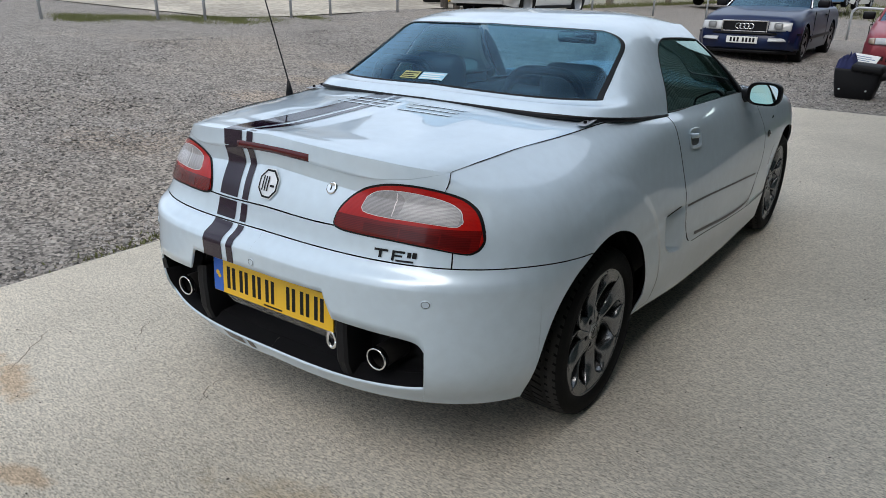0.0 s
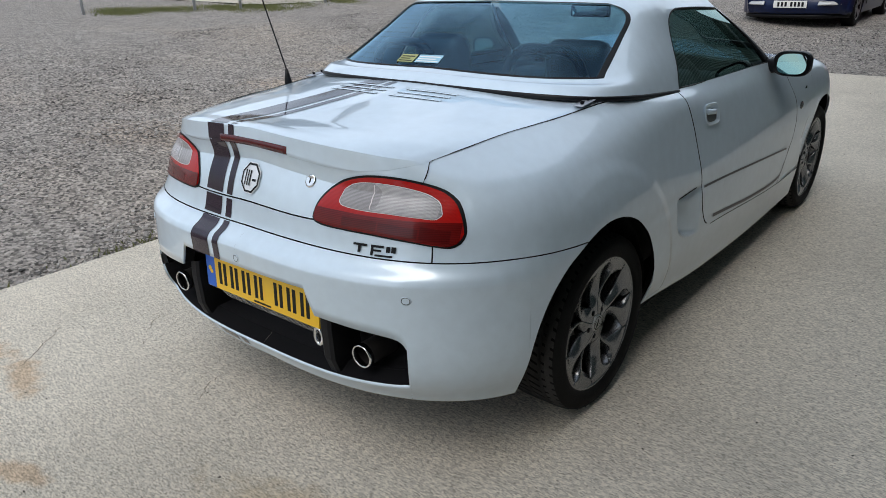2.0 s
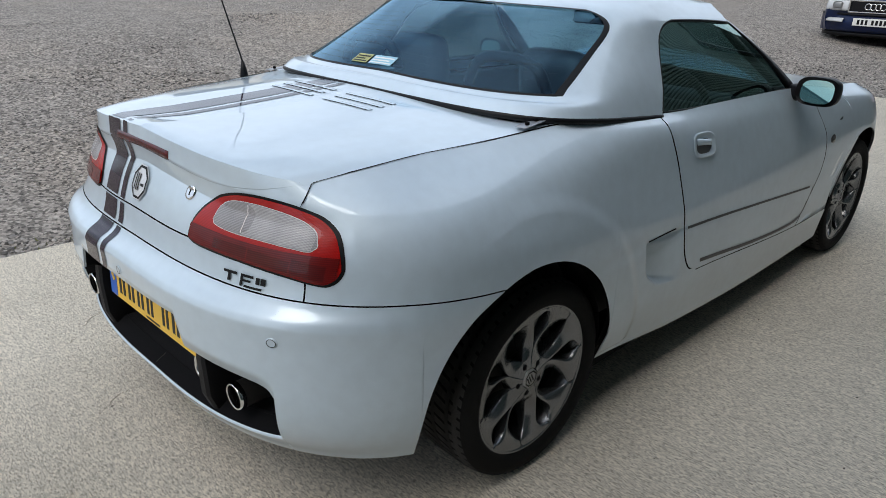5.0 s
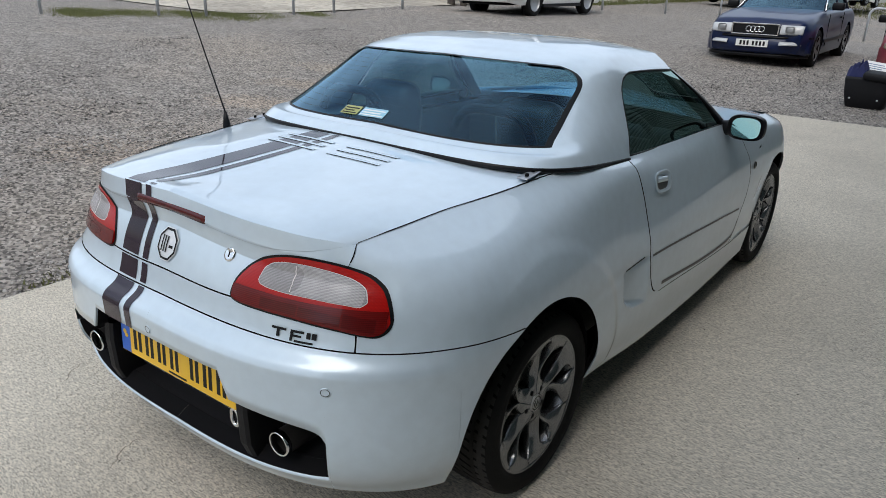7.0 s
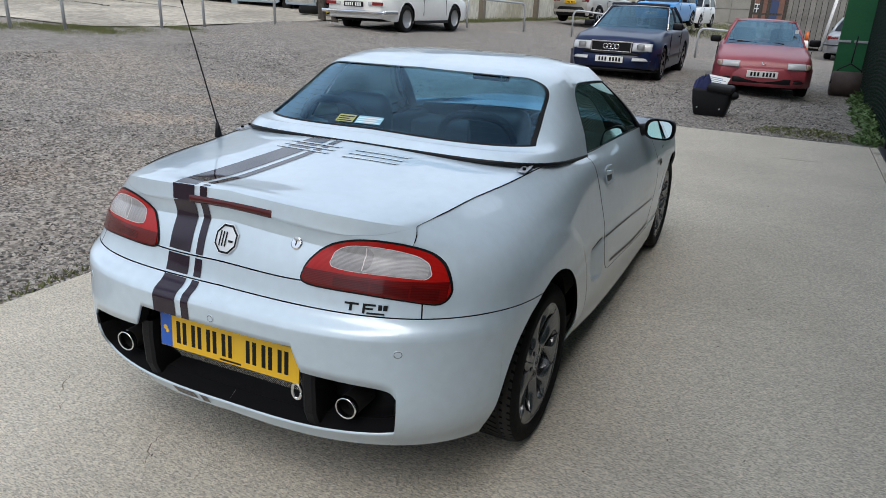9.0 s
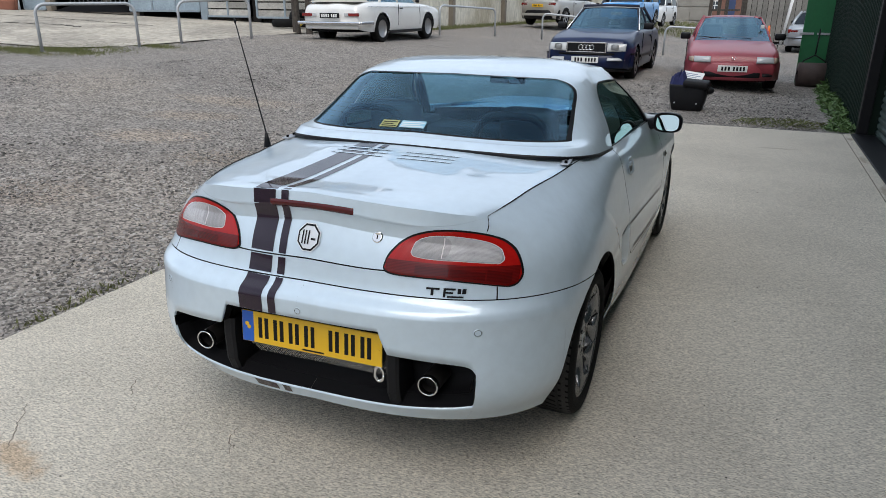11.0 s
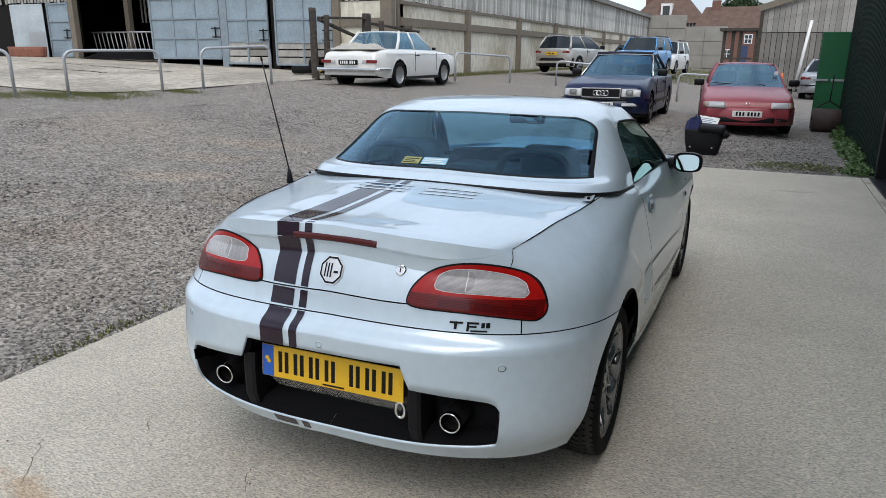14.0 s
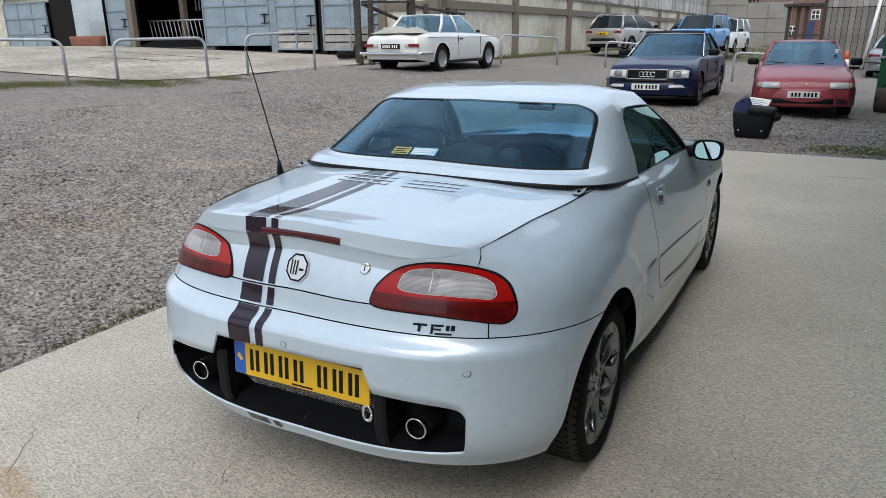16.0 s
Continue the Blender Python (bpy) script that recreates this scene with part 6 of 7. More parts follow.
# heater wires on the rear window
WIRE = plain("heater_wire", (0.03, 0.025, 0.022), 0.5)
for k in range(12):
    v0 = 2.22 + 0.135 * k
    part("heater_wire", sheet(lambda u, v: top(u * glass_s(v), v, -0.0005), span(-0.90, 0.90, 30), (v0, v0 + 0.0022)), WIRE, bpy.data.objects["rear_window"])


# door glass and its dark edges
def side_glass(u, w):
    b = Vector((0.686 + 0.022 * u, 1.445 + 0.97 * u, 0.915 - 0.02 * u - 0.008 * math.sin(math.pi * u)))
    t = Vector((0.570, 1.565 + 0.47 * u, 1.168 - 0.022 * u * u))
    p = b * (1 - w) + t * w
    p.x += 0.018 * math.sin(math.pi * w) * min(1.0, max(0.0, u * 3)) - 0.005
    return p


for side in (1, -1):
    part("door_glass", flip(sheet(side_glass, span(-0.012, 1, 24), span(0, 1, 16)), side), SIDEGLASS, car, "door glass darkened for its dark reflections, closed")
    part("waist_seal", flip(sheet(lambda u, w: side_glass(u, 0) + Vector((0.004, 0, -0.008 + 0.014 * w)), span(0, 1, 20), (0, 1), 0.006), side), BLACK, car, "black window waist seal")
    bm = sheet(lambda u, w: (lambda a, b: a + (b - a) * u + (1 - 0.9 * u**5) * Vector((0.014 * math.cos(w), 0.034 * math.sin(w), 0.004 * math.cos(w))))(Vector((0.705, 2.45, 0.87)), Vector((0.560, 2.03, 1.155))), span(0, 1, 12), span(0, 2 * math.pi, 10))
    part("screen_pillar", flip(bm, side), SILVER, car)
    bm = sheet(lambda u, w: (lambda a, b: a + (b - a) * u + (1 - 0.8 * u**5) * Vector((0.016 * math.cos(w), 0.045 * math.sin(w), 0)))(Vector((0.672, 2.44, 0.86)), Vector((0.530, 2.03, 1.14))), span(0, 1, 12), span(0, 2 * math.pi, 12))
    part("pillar_trim", flip(bm, side), bpy.data.materials["black_trim"], car)
    bm = sheet(lambda u, w: side_glass(1.0, u) + Vector((0.004, -0.07 * (1 - u) * w + 0.004, 0)), span(0, 1, 8), (0, 1), 0.004)
    part("quarter_seal", flip(bm, side), BLACK, car)
# windscreen, header and bonnet
bm = sheet(lambda u, w: Vector((0.70 * u * (1 - w) + 0.52 * u * w, (2.66 - 0.22 * abs(u) ** 2.2) * (1 - w) + (2.12 - 0.09 * abs(u) ** 3) * w, 0.865 * (1 - w) + 1.20 * w - 0.03 * abs(u) ** 3)), span(-1, 1, 20), span(0, 1, 10))
part("windscreen", bm, GLASS, car)
bm = sheet(lambda u, w: (lambda e: Vector((e.x * u, e.y + (1 - abs(u)) * 0.0 + 0.06 * (1 - u * u) * (1 - w), e.z - 0.02 * (1 - w) + 0.03 * (1 - u * u) * (1 - w) ** 0.5)))(shell(s_of_y(2.46) + (2.85 - s_of_y(2.46)) * w, 7)), span(-1, 1, 24), span(0, 1, 40))
part("bonnet", bm, SILVER, car)
# underside and wheel wells
part("underbody", boxes(((-0.45, 0.30, 0.24), (0.45, 0.50, 0.34)), ((-0.52, 0.45, 0.13), (0.52, 3.6, 0.26)), ((-0.70, 1.14, 0.135), (0.70, 2.82, 0.22))), GAP, car, smooth=False)
for yc, zc, r in ARCHES:
    for side in (1, -1):
        bm = sheet(lambda a, x: Vector((min(x, shell_at(s_at(yc + (r + 0.004) * math.cos(a)), 0.4).x - 0.018), yc + (r + 0.004) * math.cos(a), zc + (r + 0.004) * math.sin(a))), span(0.0, math.pi, 30), (0.50, 0.785))
        c = [bm.verts.new((0.50, yc + (r + 0.004) * math.cos(a), zc + (r + 0.004) * math.sin(a))) for a in span(0.0, math.pi, 30)]
        bm.faces.new(c)
        part("wheel_well", flip(bm, side), GAP, car)
# cabin: tub, seats, dash, wheel
CABIN = material("cabin_trim", (0.018, 0.02, 0.024), 0.7, vary=0.2, scale=15)
SEATMAT = material("seat_leather", (0.016, 0.016, 0.018), 0.5, vary=0.2, scale=12)
part("cabin_tub", boxes(((-0.66, 1.0, 0.3), (0.66, 2.6, 0.36)), ((-0.66, 0.98, 0.3), (0.66, 1.16, 0.86)), ((-0.53, 0.94, 0.84), (0.53, 1.12, 0.915)), ((0.60, 1.1, 0.3), (0.675, 2.5, 0.84)), ((-0.675, 1.1, 0.3), (-0.60, 2.5, 0.84)), bevel=0.012), CABIN, car, "dark cabin trim")
part("dashboard", boxes(((-0.66, 2.28, 0.55), (0.66, 2.60, 0.80)), ((0.16, 2.2, 0.72), (0.52, 2.36, 0.85)), bevel=0.03), CABIN, car)
for x0 in (-0.33, 0.33):
    bm = bmesh.new()
    box(bm, (x0 - 0.24, 1.45, 0.36), (x0 + 0.24, 1.95, 0.52), 0.05, seg=3)
    box(bm, (x0 - 0.23, 1.33, 0.45), (x0 + 0.23, 1.49, 0.90), 0.06, m=Matrix.Translation((0, 1.45, 0.5)) @ pose(0, 0, 0, 12, 0, 0) @ Matrix.Translation((0, -1.45, -0.5)), seg=3)
    box(bm, (x0 - 0.135, 1.36, 0.86), (x0 + 0.135, 1.48, 1.085), 0.058, m=Matrix.Translation((0, 1.45, 0.5)) @ pose(0, 0, 0, 6, 0, 0) @ Matrix.Translation((0, -1.45, -0.5)), seg=3)
    part("seat", bm, SEATMAT, car, "dark leather seat with fixed headrest")
bm = tube([(0.34 + 0.18 * math.cos(a), 2.12 - 0.08 * math.sin(a), 0.80 + 0.165 * math.sin(a)) for a in span(0, 2 * math.pi, 36)], 0.015, 8)
box(bm, (0.18, 2.12, 0.78), (0.50, 2.16, 0.83), 0.01)
part("steering_wheel", bm, CABIN, car)
part("interior_mirror", boxes(((-0.10, 2.02, 1.10), (0.10, 2.05, 1.155)), bevel=0.012), BLACK, car)
MIRROR = plain("cabin_mirror", (0.62, 0.74, 0.74), 0.02, 1.0)
part("interior_mirror_glass", sheet(lambda u, w: Vector((0.09 * u, 2.0185, 1.1275 + 0.0215 * w)), (-1, 0, 1), (-1, 1)), MIRROR, bpy.data.objects["interior_mirror"], "mirror glass", smooth=False)
bm = tube([(x, 1.13, 0.90 + 0.17 * (1 - (abs(abs(x) - 0.33) / 0.17) ** 4) ** 0.5) for x in span(0.17, 0.49, 14)], 0.018, 8)
part("roll_hoop", bm, BLACK, car)
bm = tube([(-x, 1.13, 0.90 + 0.17 * (1 - (abs(abs(x) - 0.33) / 0.17) ** 4) ** 0.5) for x in span(0.17, 0.49, 14)], 0.018, 8)
part("roll_hoop", bm, BLACK, car)
# two stickers inside the rear window
for u0, u1, col, nm in ((-0.175, -0.10, (0.38, 0.40, 0.15), "yellow"), (-0.09, 0.02, (0.27, 0.52, 0.66), "blue")):
    st = part("window_sticker", sheet(lambda u, v: top(u, v, 0.0005), span(u0, u1, 4), span(2.17, 2.37, 3)), plain("sticker_" + nm, col, 0.4), hardtop, "small " + nm + " window sticker")
    for k in range(3):
        part("sticker_bar", sheet(lambda u, v: top(u, v, 0.0012), span(u0 + 0.006, u1 - 0.006 - 0.015 * (k % 2), 4), span(2.195 + 0.055 * k, 2.222 + 0.055 * k, 1)), BLACK if nm == "yellow" else PLATEWHITE, st)

# door mirrors
for side in (1, -1):
    bm = bmesh.new()
    c = Vector((0.825, 2.32, 0.906))

    def head(a, k):
        rx, rz = 0.074, 0.052
        ca, sa = math.cos(a), math.sin(a)
        q = (abs(ca) ** 3.2 + abs(sa) ** 3.2) ** (-1 / 3.2)
        sc = keys(k, (0, 1.0), (0.15, 1.03), (0.5, 0.93), (0.85, 0.62), (1, 0.1))
        return c + Vector((rx * ca * q * sc, 0.115 * k - 0.02, rz * sa * q * sc))
    mir = part("door_mirror", flip(sheet(head, span(0, 2 * math.pi, 36), span(0, 1, 12)), side), BLACK, car, "black door mirror")
    part("mirror_rim", flip(sheet(lambda a, k: head(a, 0) * 1 + (c - head(a, 0)) * 0.22 * k + Vector((0, 0.0 + 0.006 * k, 0)), span(0, 2 * math.pi, 36), (0, 0.5, 1)), side), BLACK, mir)
    part("mirror_glass", flip(sheet(lambda a, k: Vector((c.x + (head(a, 0).x - c.x) * 0.80 * k, c.y - 0.019 + 0.17 * (head(a, 0).z - c.z) * k - 0.06 * (head(a, 0).x - c.x) * k, c.z + (head(a, 0).z - c.z) * 0.80 * k)), span(0, 2 * math.pi, 36), (0.001, 1)), side), plain("mirror_silver", (0.62, 0.74, 0.74), 0.02, 1.0) if side > 0 else bpy.data.materials["mirror_silver"], mir, "mirror glass", smooth=False)
    bm = bmesh.new()
    cyl(bm, (0.70, 2.38, 0.875), (0.79, 2.36, 0.905), 0.035, 0.028, seg=14)
    part("mirror_foot", flip(bm, side), BLACK, mir)


# wheels
DUSTY = material("dusty_rubber", (0.034, 0.033, 0.032), 0.85, vary=0.3, scale=30, bump=0.2, bump_scale=200, spec=0.2)


def build_wheel():
    """A wheel that faces +x, at the origin."""
    R, r = 0.289, 0.218
    w = thing("wheel", "", "")
    prof = ((-0.105, r - 0.012), (-0.122, r + 0.006), (-0.130, 0.24), (-0.126, 0.268), (-0.114, 0.281), (-0.094, 0.287), (-0.064, 0.2885), (-0.062, 0.281), (-0.052, 0.281), (-0.050, 0.289), (-0.004, 0.289), (-0.002, 0.281), (0.006, 0.281), (0.008, 0.289), (0.046, 0.289), (0.048, 0.281), (0.056, 0.281), (0.058, 0.2885), (0.074, 0.287), (0.092, 0.281), (0.104, 0.268), (0.1065, 0.258), (0.1065, 0.256), (0.108, 0.245), (0.1065, 0.231), (0.102, 0.223), (0.094, r), (0.085, r - 0.012))
    ring = lambda a, k: Vector((prof[int(k)][0], prof[int(k)][1] * math.cos(a), prof[int(k)][1] * math.sin(a)))
    bm = sheet(ring, span(0, 2 * math.pi, 90), range(5))
    side2 = sheet(ring, span(0, 2 * math.pi, 90), range(19, len(prof)))
    me2 = bpy.data.meshes.new("side")
    side2.to_mesh(me2)
    side2.free()
    bm.from_mesh(me2)
    tyre = part("tyre", bm, RUBBER, w, "low-profile black tyre")
    part("tread_band", sheet(ring, span(0, 2 * math.pi, 90), range(4, 20)), DUSTY, tyre, "dusty tread blocks")
    # slanting tread cuts
    bm = bmesh.new()
    for k in range(60):
        a = 2 * math.pi * k / 60
        for x0, x1, da in ((-0.094, -0.058, 0.045), (0.058, 0.094, 0.045), (0.008, 0.046, 0.04), (-0.046, -0.004, 0.04)):
            rr = 0.2899
            q = [Vector((x, (rr if abs(x) < 0.08 else 0.2815) * math.cos(b), (rr if abs(x) < 0.08 else 0.2815) * math.sin(b))) for x, b in ((x0, a), (x1, a + da), (x1, a + da + 0.03), (x0, a + 0.03))]
            bm.faces.new([bm.verts.new(p * 1.0) for p in q])
    part("tread", bm, GAP, tyre, smooth=False)
    rim = ((0.093, r + 0.003), (0.096, r), (0.094, r - 0.006), (0.086, r - 0.010), (0.070, r - 0.016), (0.03, r - 0.022), (-0.08, r - 0.020), (-0.085, r - 0.010))
    part("rim", sheet(lambda a, k: Vector((rim[int(k)][0], rim[int(k)][1] * math.cos(a), rim[int(k)][1] * math.sin(a))), span(0, 2 * math.pi, 72), range(len(rim))), ALLOY, w, "dark grey alloy rim")
    # broad swirling blades: in each fifth a leaf-shaped opening and a narrow slit
    def bow(t, t0, t1, width, skew):
        k = (t - t0) / (t1 - t0)
        return width * math.sin(math.pi * k**skew) ** 0.75 if 0 < k < 1 else 0.0

    def bounds(t, pair):
        c1 = 2 * math.pi * pair / 5 + 0.35 - 0.30 * t + 0.34 * t * t
        w1 = bow(t, 0.20, 0.86, 0.60, 0.75)
        c2 = c1 + 0.66 - 0.22 * (t - 0.6)
        w2 = bow(t, 0.30, 0.93, 0.36, 1.7)
        return c2 - 1.2566 + w2 / 2, c1 - w1 / 2, c1 + w1 / 2, c2 - w2 / 2

    for k in range(10):
        def blade(t, e):
            b = bounds(t, k // 2)
            lo, hi = (b[0], b[1]) if k % 2 == 0 else (b[3], b[2])
            f, h, drop = ((0, 0, 0.034), (0, 0, 0.005), (0.07, 0.0, 0), (0.25, -0.001, 0), (0.5, -0.004, 0), (0.75, -0.009, 0), (0.94, -0.015, 0), (1, -0.019, 0.004), (1, -0.022, 0.03))[int(e)]
            open_b, open_s = bow(t, 0.20, 0.86, 1, 0.75), bow(t, 0.30, 0.93, 1, 1.7)
            rr = 0.030 + (r - 0.031) * t
            dx = keys(t, (0, 0.081), (0.35, 0.074), (0.75, 0.085), (0.93, 0.0925), (1, 0.094))
            ang = lo + (hi - lo) * f
            return Vector((dx + h * (0.15 + 0.85 * open_b) - drop * (open_s if f < 0.5 else open_b), rr * math.cos(ang), rr * math.sin(ang)))
        part("spoke", sheet(blade, span(0, 1, 30), range(9)), ALLOY, w)
    bm = bmesh.new()
    cyl(bm, (0.03, 0, 0), (0.076, 0, 0), 0.060, 0.055, seg=30)
    part("hub", bm, ALLOY, w)
    bm = bmesh.new()
    cyl(bm, (0.07, 0, 0), (0.083, 0, 0), 0.030, 0.028, seg=8)
    part("centre_cap", bm, plain("cap_silver", (0.6, 0.6, 0.6), 0.3, 0.5), w, "octagonal silver centre cap")
    bm = sheet(lambda a, q: Vector((0.0838, 0.026 * q * math.cos(a), 0.026 * q * math.sin(a))), span(0, 2 * math.pi, 8), (0.78, 0.95))
    for y0 in (-0.013, -0.005, 0.004):
        box(bm, (0.083, y0, -0.011), (0.0842, y0 + 0.004, 0.011))
    part("cap_mark", bm, BLACK, w, smooth=False)
    for k in range(5):
        a = 2 * math.pi * k / 5 + 0.35
        bm = bmesh.new()
        cyl(bm, (0.05, 0.044 * math.cos(a), 0.044 * math.sin(a)), (0.078, 0.044 * math.cos(a), 0.044 * math.sin(a)), 0.010, seg=6)
        part("wheel_nut", bm, GAP, w)
    bm = bmesh.new()
    cyl(bm, (-0.005, 0, 0), (0.015, 0, 0), 0.13, seg=40)
    part("brake_disc", bm, plain("disc_steel", (0.035, 0.033, 0.032), 0.6, 0.5), w)
    bm = bmesh.new()
    cyl(bm, (-0.06, 0, 0), (-0.05, 0, 0), 0.19, seg=40)
    part("back_plate", bm, GAP, w)
    return w


wheel = build_wheel()
wheel.parent = car
places = [(0.672, 0.81, 0.289, 0, 25), (-0.672, 0.81, 0.289, 180, 70), (0.672, 3.187, 0.289, 0, 50), (-0.672, 3.187, 0.289, 180, 10)]
for i, (x, y, z, turn, roll) in enumerate(places):
    m = Matrix.Translation((x, y, z)) @ pose(0, 0, 0, 0, 0, turn) @ pose(0, 0, 0, roll, 0, 0)
    if i == 0:
        wheel.matrix_basis = m
    else:
        copy_thing(wheel, m)


# the whole tail sits a touch askew on the body
rolling = {ob.name for w in car.children if w.name.startswith("wheel") for ob in (w, *w.children_recursive)}
for ob in car.children_recursive:
    if ob.type == "MESH" and ob.name not in rolling:
        for vert in ob.data.vertices:
            k = min(1.0, max(0.0, (vert.co.y - 0.22) / 0.40))
            lean = 0.045 if vert.co.x > 0 else keys(vert.co.z, (0.0, 0.045), (0.62, 0.045), (0.75, 0.008), (1.5, 0.008))
            if vert.co.x < 0:
                vert.co.x *= 1 + 0.6 * max(0.0, lean - 0.008) * (1 - k * k * (3 - 2 * k))
            vert.co.y += lean * vert.co.x * (1 - k * k * (3 - 2 * k))


# ---- parked cars ----
CARGLASS = plain("parked_car_glass", (0.012, 0.017, 0.021), 0.05, spec=0.4)
LAMPGLASS = plain("headlamp_glass", (0.46, 0.47, 0.48), 0.12, 0.0, coat=0.4)
AMBER = plain("amber_lens", (0.36, 0.27, 0.20), 0.2, coat=0.5)
TAILRED = plain("tail_red", (0.17, 0.008, 0.008), 0.2, coat=0.4)
RIMSILVER = plain("rim_silver", (0.30, 0.305, 0.31), 0.4, 0.6)


def small_wheel(parent, x, y, r, sign, spokes=5):
    w = new("wheel")
    w.empty_display_size = 0.1
    w.parent = parent
    w.matrix_basis = Matrix.Translation((x, y, r))
    prof = ((0.0, r * 0.64), (0.0, r * 0.70), (0.012, r * 0.85), (0.0, r * 0.96), (-0.03, r), (-0.17, r), (-0.19, r * 0.95), (-0.19, r * 0.6))
    part("tyre", sheet(lambda a, k: Vector((sign * prof[int(k)][0], prof[int(k)][1] * math.cos(a), prof[int(k)][1] * math.sin(a))), span(0, 2 * math.pi, 36), range(len(prof))), RUBBER, w)
    bm = sheet(lambda a, k: Vector((sign * (0.004, -0.02, -0.045, -0.05)[int(k)], r * (0.665, 0.62, 0.57, 0.02)[int(k)] * math.cos(a), r * (0.665, 0.62, 0.57, 0.02)[int(k)] * math.sin(a))), span(0, 2 * math.pi, 30), range(4))
    rim = part("rim", bm, RIMSILVER if not spokes else GAP, w)
    for k in range(spokes):
        a = 2 * math.pi * k / spokes
        d = Vector((0, math.cos(a), math.sin(a)))
        n = Vector((0, -math.sin(a), math.cos(a)))
        bm = bmesh.new()
        c = [Vector((sign * (-0.008 - 0.014 * (1 - t)), 0, 0)) + d * r * (0.05 + 0.60 * t) + n * q * (0.032 + 0.022 * t) for t, q in ((0, -1), (0, 1), (1, 1), (1, -1))]
        f = bm.faces.new([bm.verts.new(p) for p in c])
        part("spoke", bm, RIMSILVER, rim, smooth=False)
    if spokes:
        part("rim_lip", sheet(lambda a, k: Vector((sign * (0.005, -0.004)[int(k)], r * (0.67, 0.60)[int(k)] * math.cos(a), r * (0.67, 0.60)[int(k)] * math.sin(a))), span(0, 2 * math.pi, 30), range(2)), RIMSILVER, rim)
    return w


def plate_on(parent, y, z, face, mat, ink, lean=0.0):
    """A number plate that faces forward (1) or back (-1), its characters as bars."""
    p = part("number_plate", boxes(((-0.26, y - 0.008, z - 0.056), (0.26, y + 0.008, z + 0.056)), bevel=0.004), mat, parent, smooth=False)
    for k in range(7):
        x = -0.215 + 0.058 * k + (0.03 if k > 3 else 0)
        yy = y + face * 0.0095
        part("plate_bar", boxes(((x, yy - 0.002, z - 0.036), (x + 0.034, yy + 0.002, z + 0.036))), ink, p, smooth=False)
    return p


def parked(name, label, at, turn, coat, L, W, H, axles, belt, cabin, tyre=0.30, clear=0.19, nose=5.0, spokes=5, sill=None, glass=None, top_mat=None, crown=0.03, slim=0.8, mirror=1.0):
    """A parked car, tail at y = 0 and nose at y = L. belt: heights of bonnet, waist and boot along y.
    cabin: y of tail glass foot and head, of screen head and foot, half widths at waist and roof."""
    car2 = thing(name, label, "car", at=at, turn=turn, group="parked cars")
    hw = W / 2

    def width(y):
        k = min(y, L - y) / 0.55
        return hw * (1 - 0.16 * max(0, 1 - k) ** 2.2)

    def floor_z(y):
        z = clear + 0.06 * max(0, 1 - min(y, L - y) / 0.4)
        for a in axles:
            d = abs(y - a)
            R = tyre + 0.055
            if d < R:
                z = max(z, tyre + math.sqrt(R * R - d * d))
        return z

    SECTION = ((0.955, 0.0), (0.975, 0.08), (0.985, 0.16), (0.993, 0.26), (0.998, 0.36), (1.0, 0.46), (0.998, 0.56), (0.992, 0.66), (0.982, 0.75), (0.965, 0.83), (0.94, 0.90), (0.905, 0.955), (0.86, 0.985), (0.72, 1.0), (0.36, 1.0), (0.0, 1.0))

    def body(y, k):
        z0, z1, w = clear + 0.06 * max(0, 1 - min(y, L - y) / 0.4), keys(y, *belt), width(y)
        end = max(0, 1 - min(y, L - y) / 0.10)
        z1 -= 0.10 * end**2
        fx, fz = SECTION[int(k)]
        cut = (floor_z(y) - z0) / (z1 - z0)
        if fz < cut:
            fz = cut
            i = next(i for i in range(15) if SECTION[i + 1][1] > cut)
            (xa, za), (xb, zb) = SECTION[i], SECTION[i + 1]
            fx = xa + (xb - xa) * (cut - za) / (zb - za)
        # the ends tuck in towards the ground
        tuck = max(0.0, 1 - min(y, L - y) / 0.25) * max(0.0, 0.5 - fz) * 0.16
        return Vector((fx * w, y + (tuck if y < L / 2 else -tuck), z0 + (z1 - z0) * fz + crown * (1 - fx) * 0.8))
    ys = set(span(0, L, 44)) | {0.02, 0.05, L - 0.02, L - 0.05}
    for a in axles:
        ys |= {a + q * (tyre + 0.055) * f for q in (-1, 1) for f in (0.9, 0.97, 0.995, 1.003)}
    ys = sorted(y for y in ys if 0 <= y <= L)
    bm = sheet(body, ys, range(16))
    bmesh.ops.mirror(bm, geom=bm.verts[:] + bm.edges[:] + bm.faces[:], matrix=Matrix(), merge_dist=0.001, axis="X")
    for y in (0, L):
        ring = [v for v in bm.verts if (v.co.y < 0.085 if y == 0 else v.co.y > L - 0.085) and any(len(e.link_faces) == 1 and abs(e.verts[0].co.y - e.verts[1].co.y) < 0.02 for e in v.link_edges) and (abs(v.co.y - y) < 1e-5 or v.co.z < 0.9)]
        ring = [v for v in ring if v.co.z > clear + 0.05]
        ring.sort(key=lambda v: math.atan2(v.co.z - 0.5, v.co.x))
        try:
            bm.faces.new(ring)
        except ValueError:
            pass
    part("body", bm, coat, car2)
    part("underside", boxes(((-hw + 0.22, 0.12, clear + 0.0), (hw - 0.22, L - 0.12, clear + 0.25)), bevel=0.02), GAP, car2, smooth=False)
    # cabin
    y0, y1, y2, y3, wb, wr = cabin
    zb = lambda y: keys(y, *belt) - 0.02
    A = [Vector((wb, y0, zb(y0))), Vector((wr * 0.97, y1, H - 0.035)), Vector((wr * 0.97, y2, H - 0.035)), Vector((wb, y3, zb(y3)))]
    gm = glass or CARGLASS

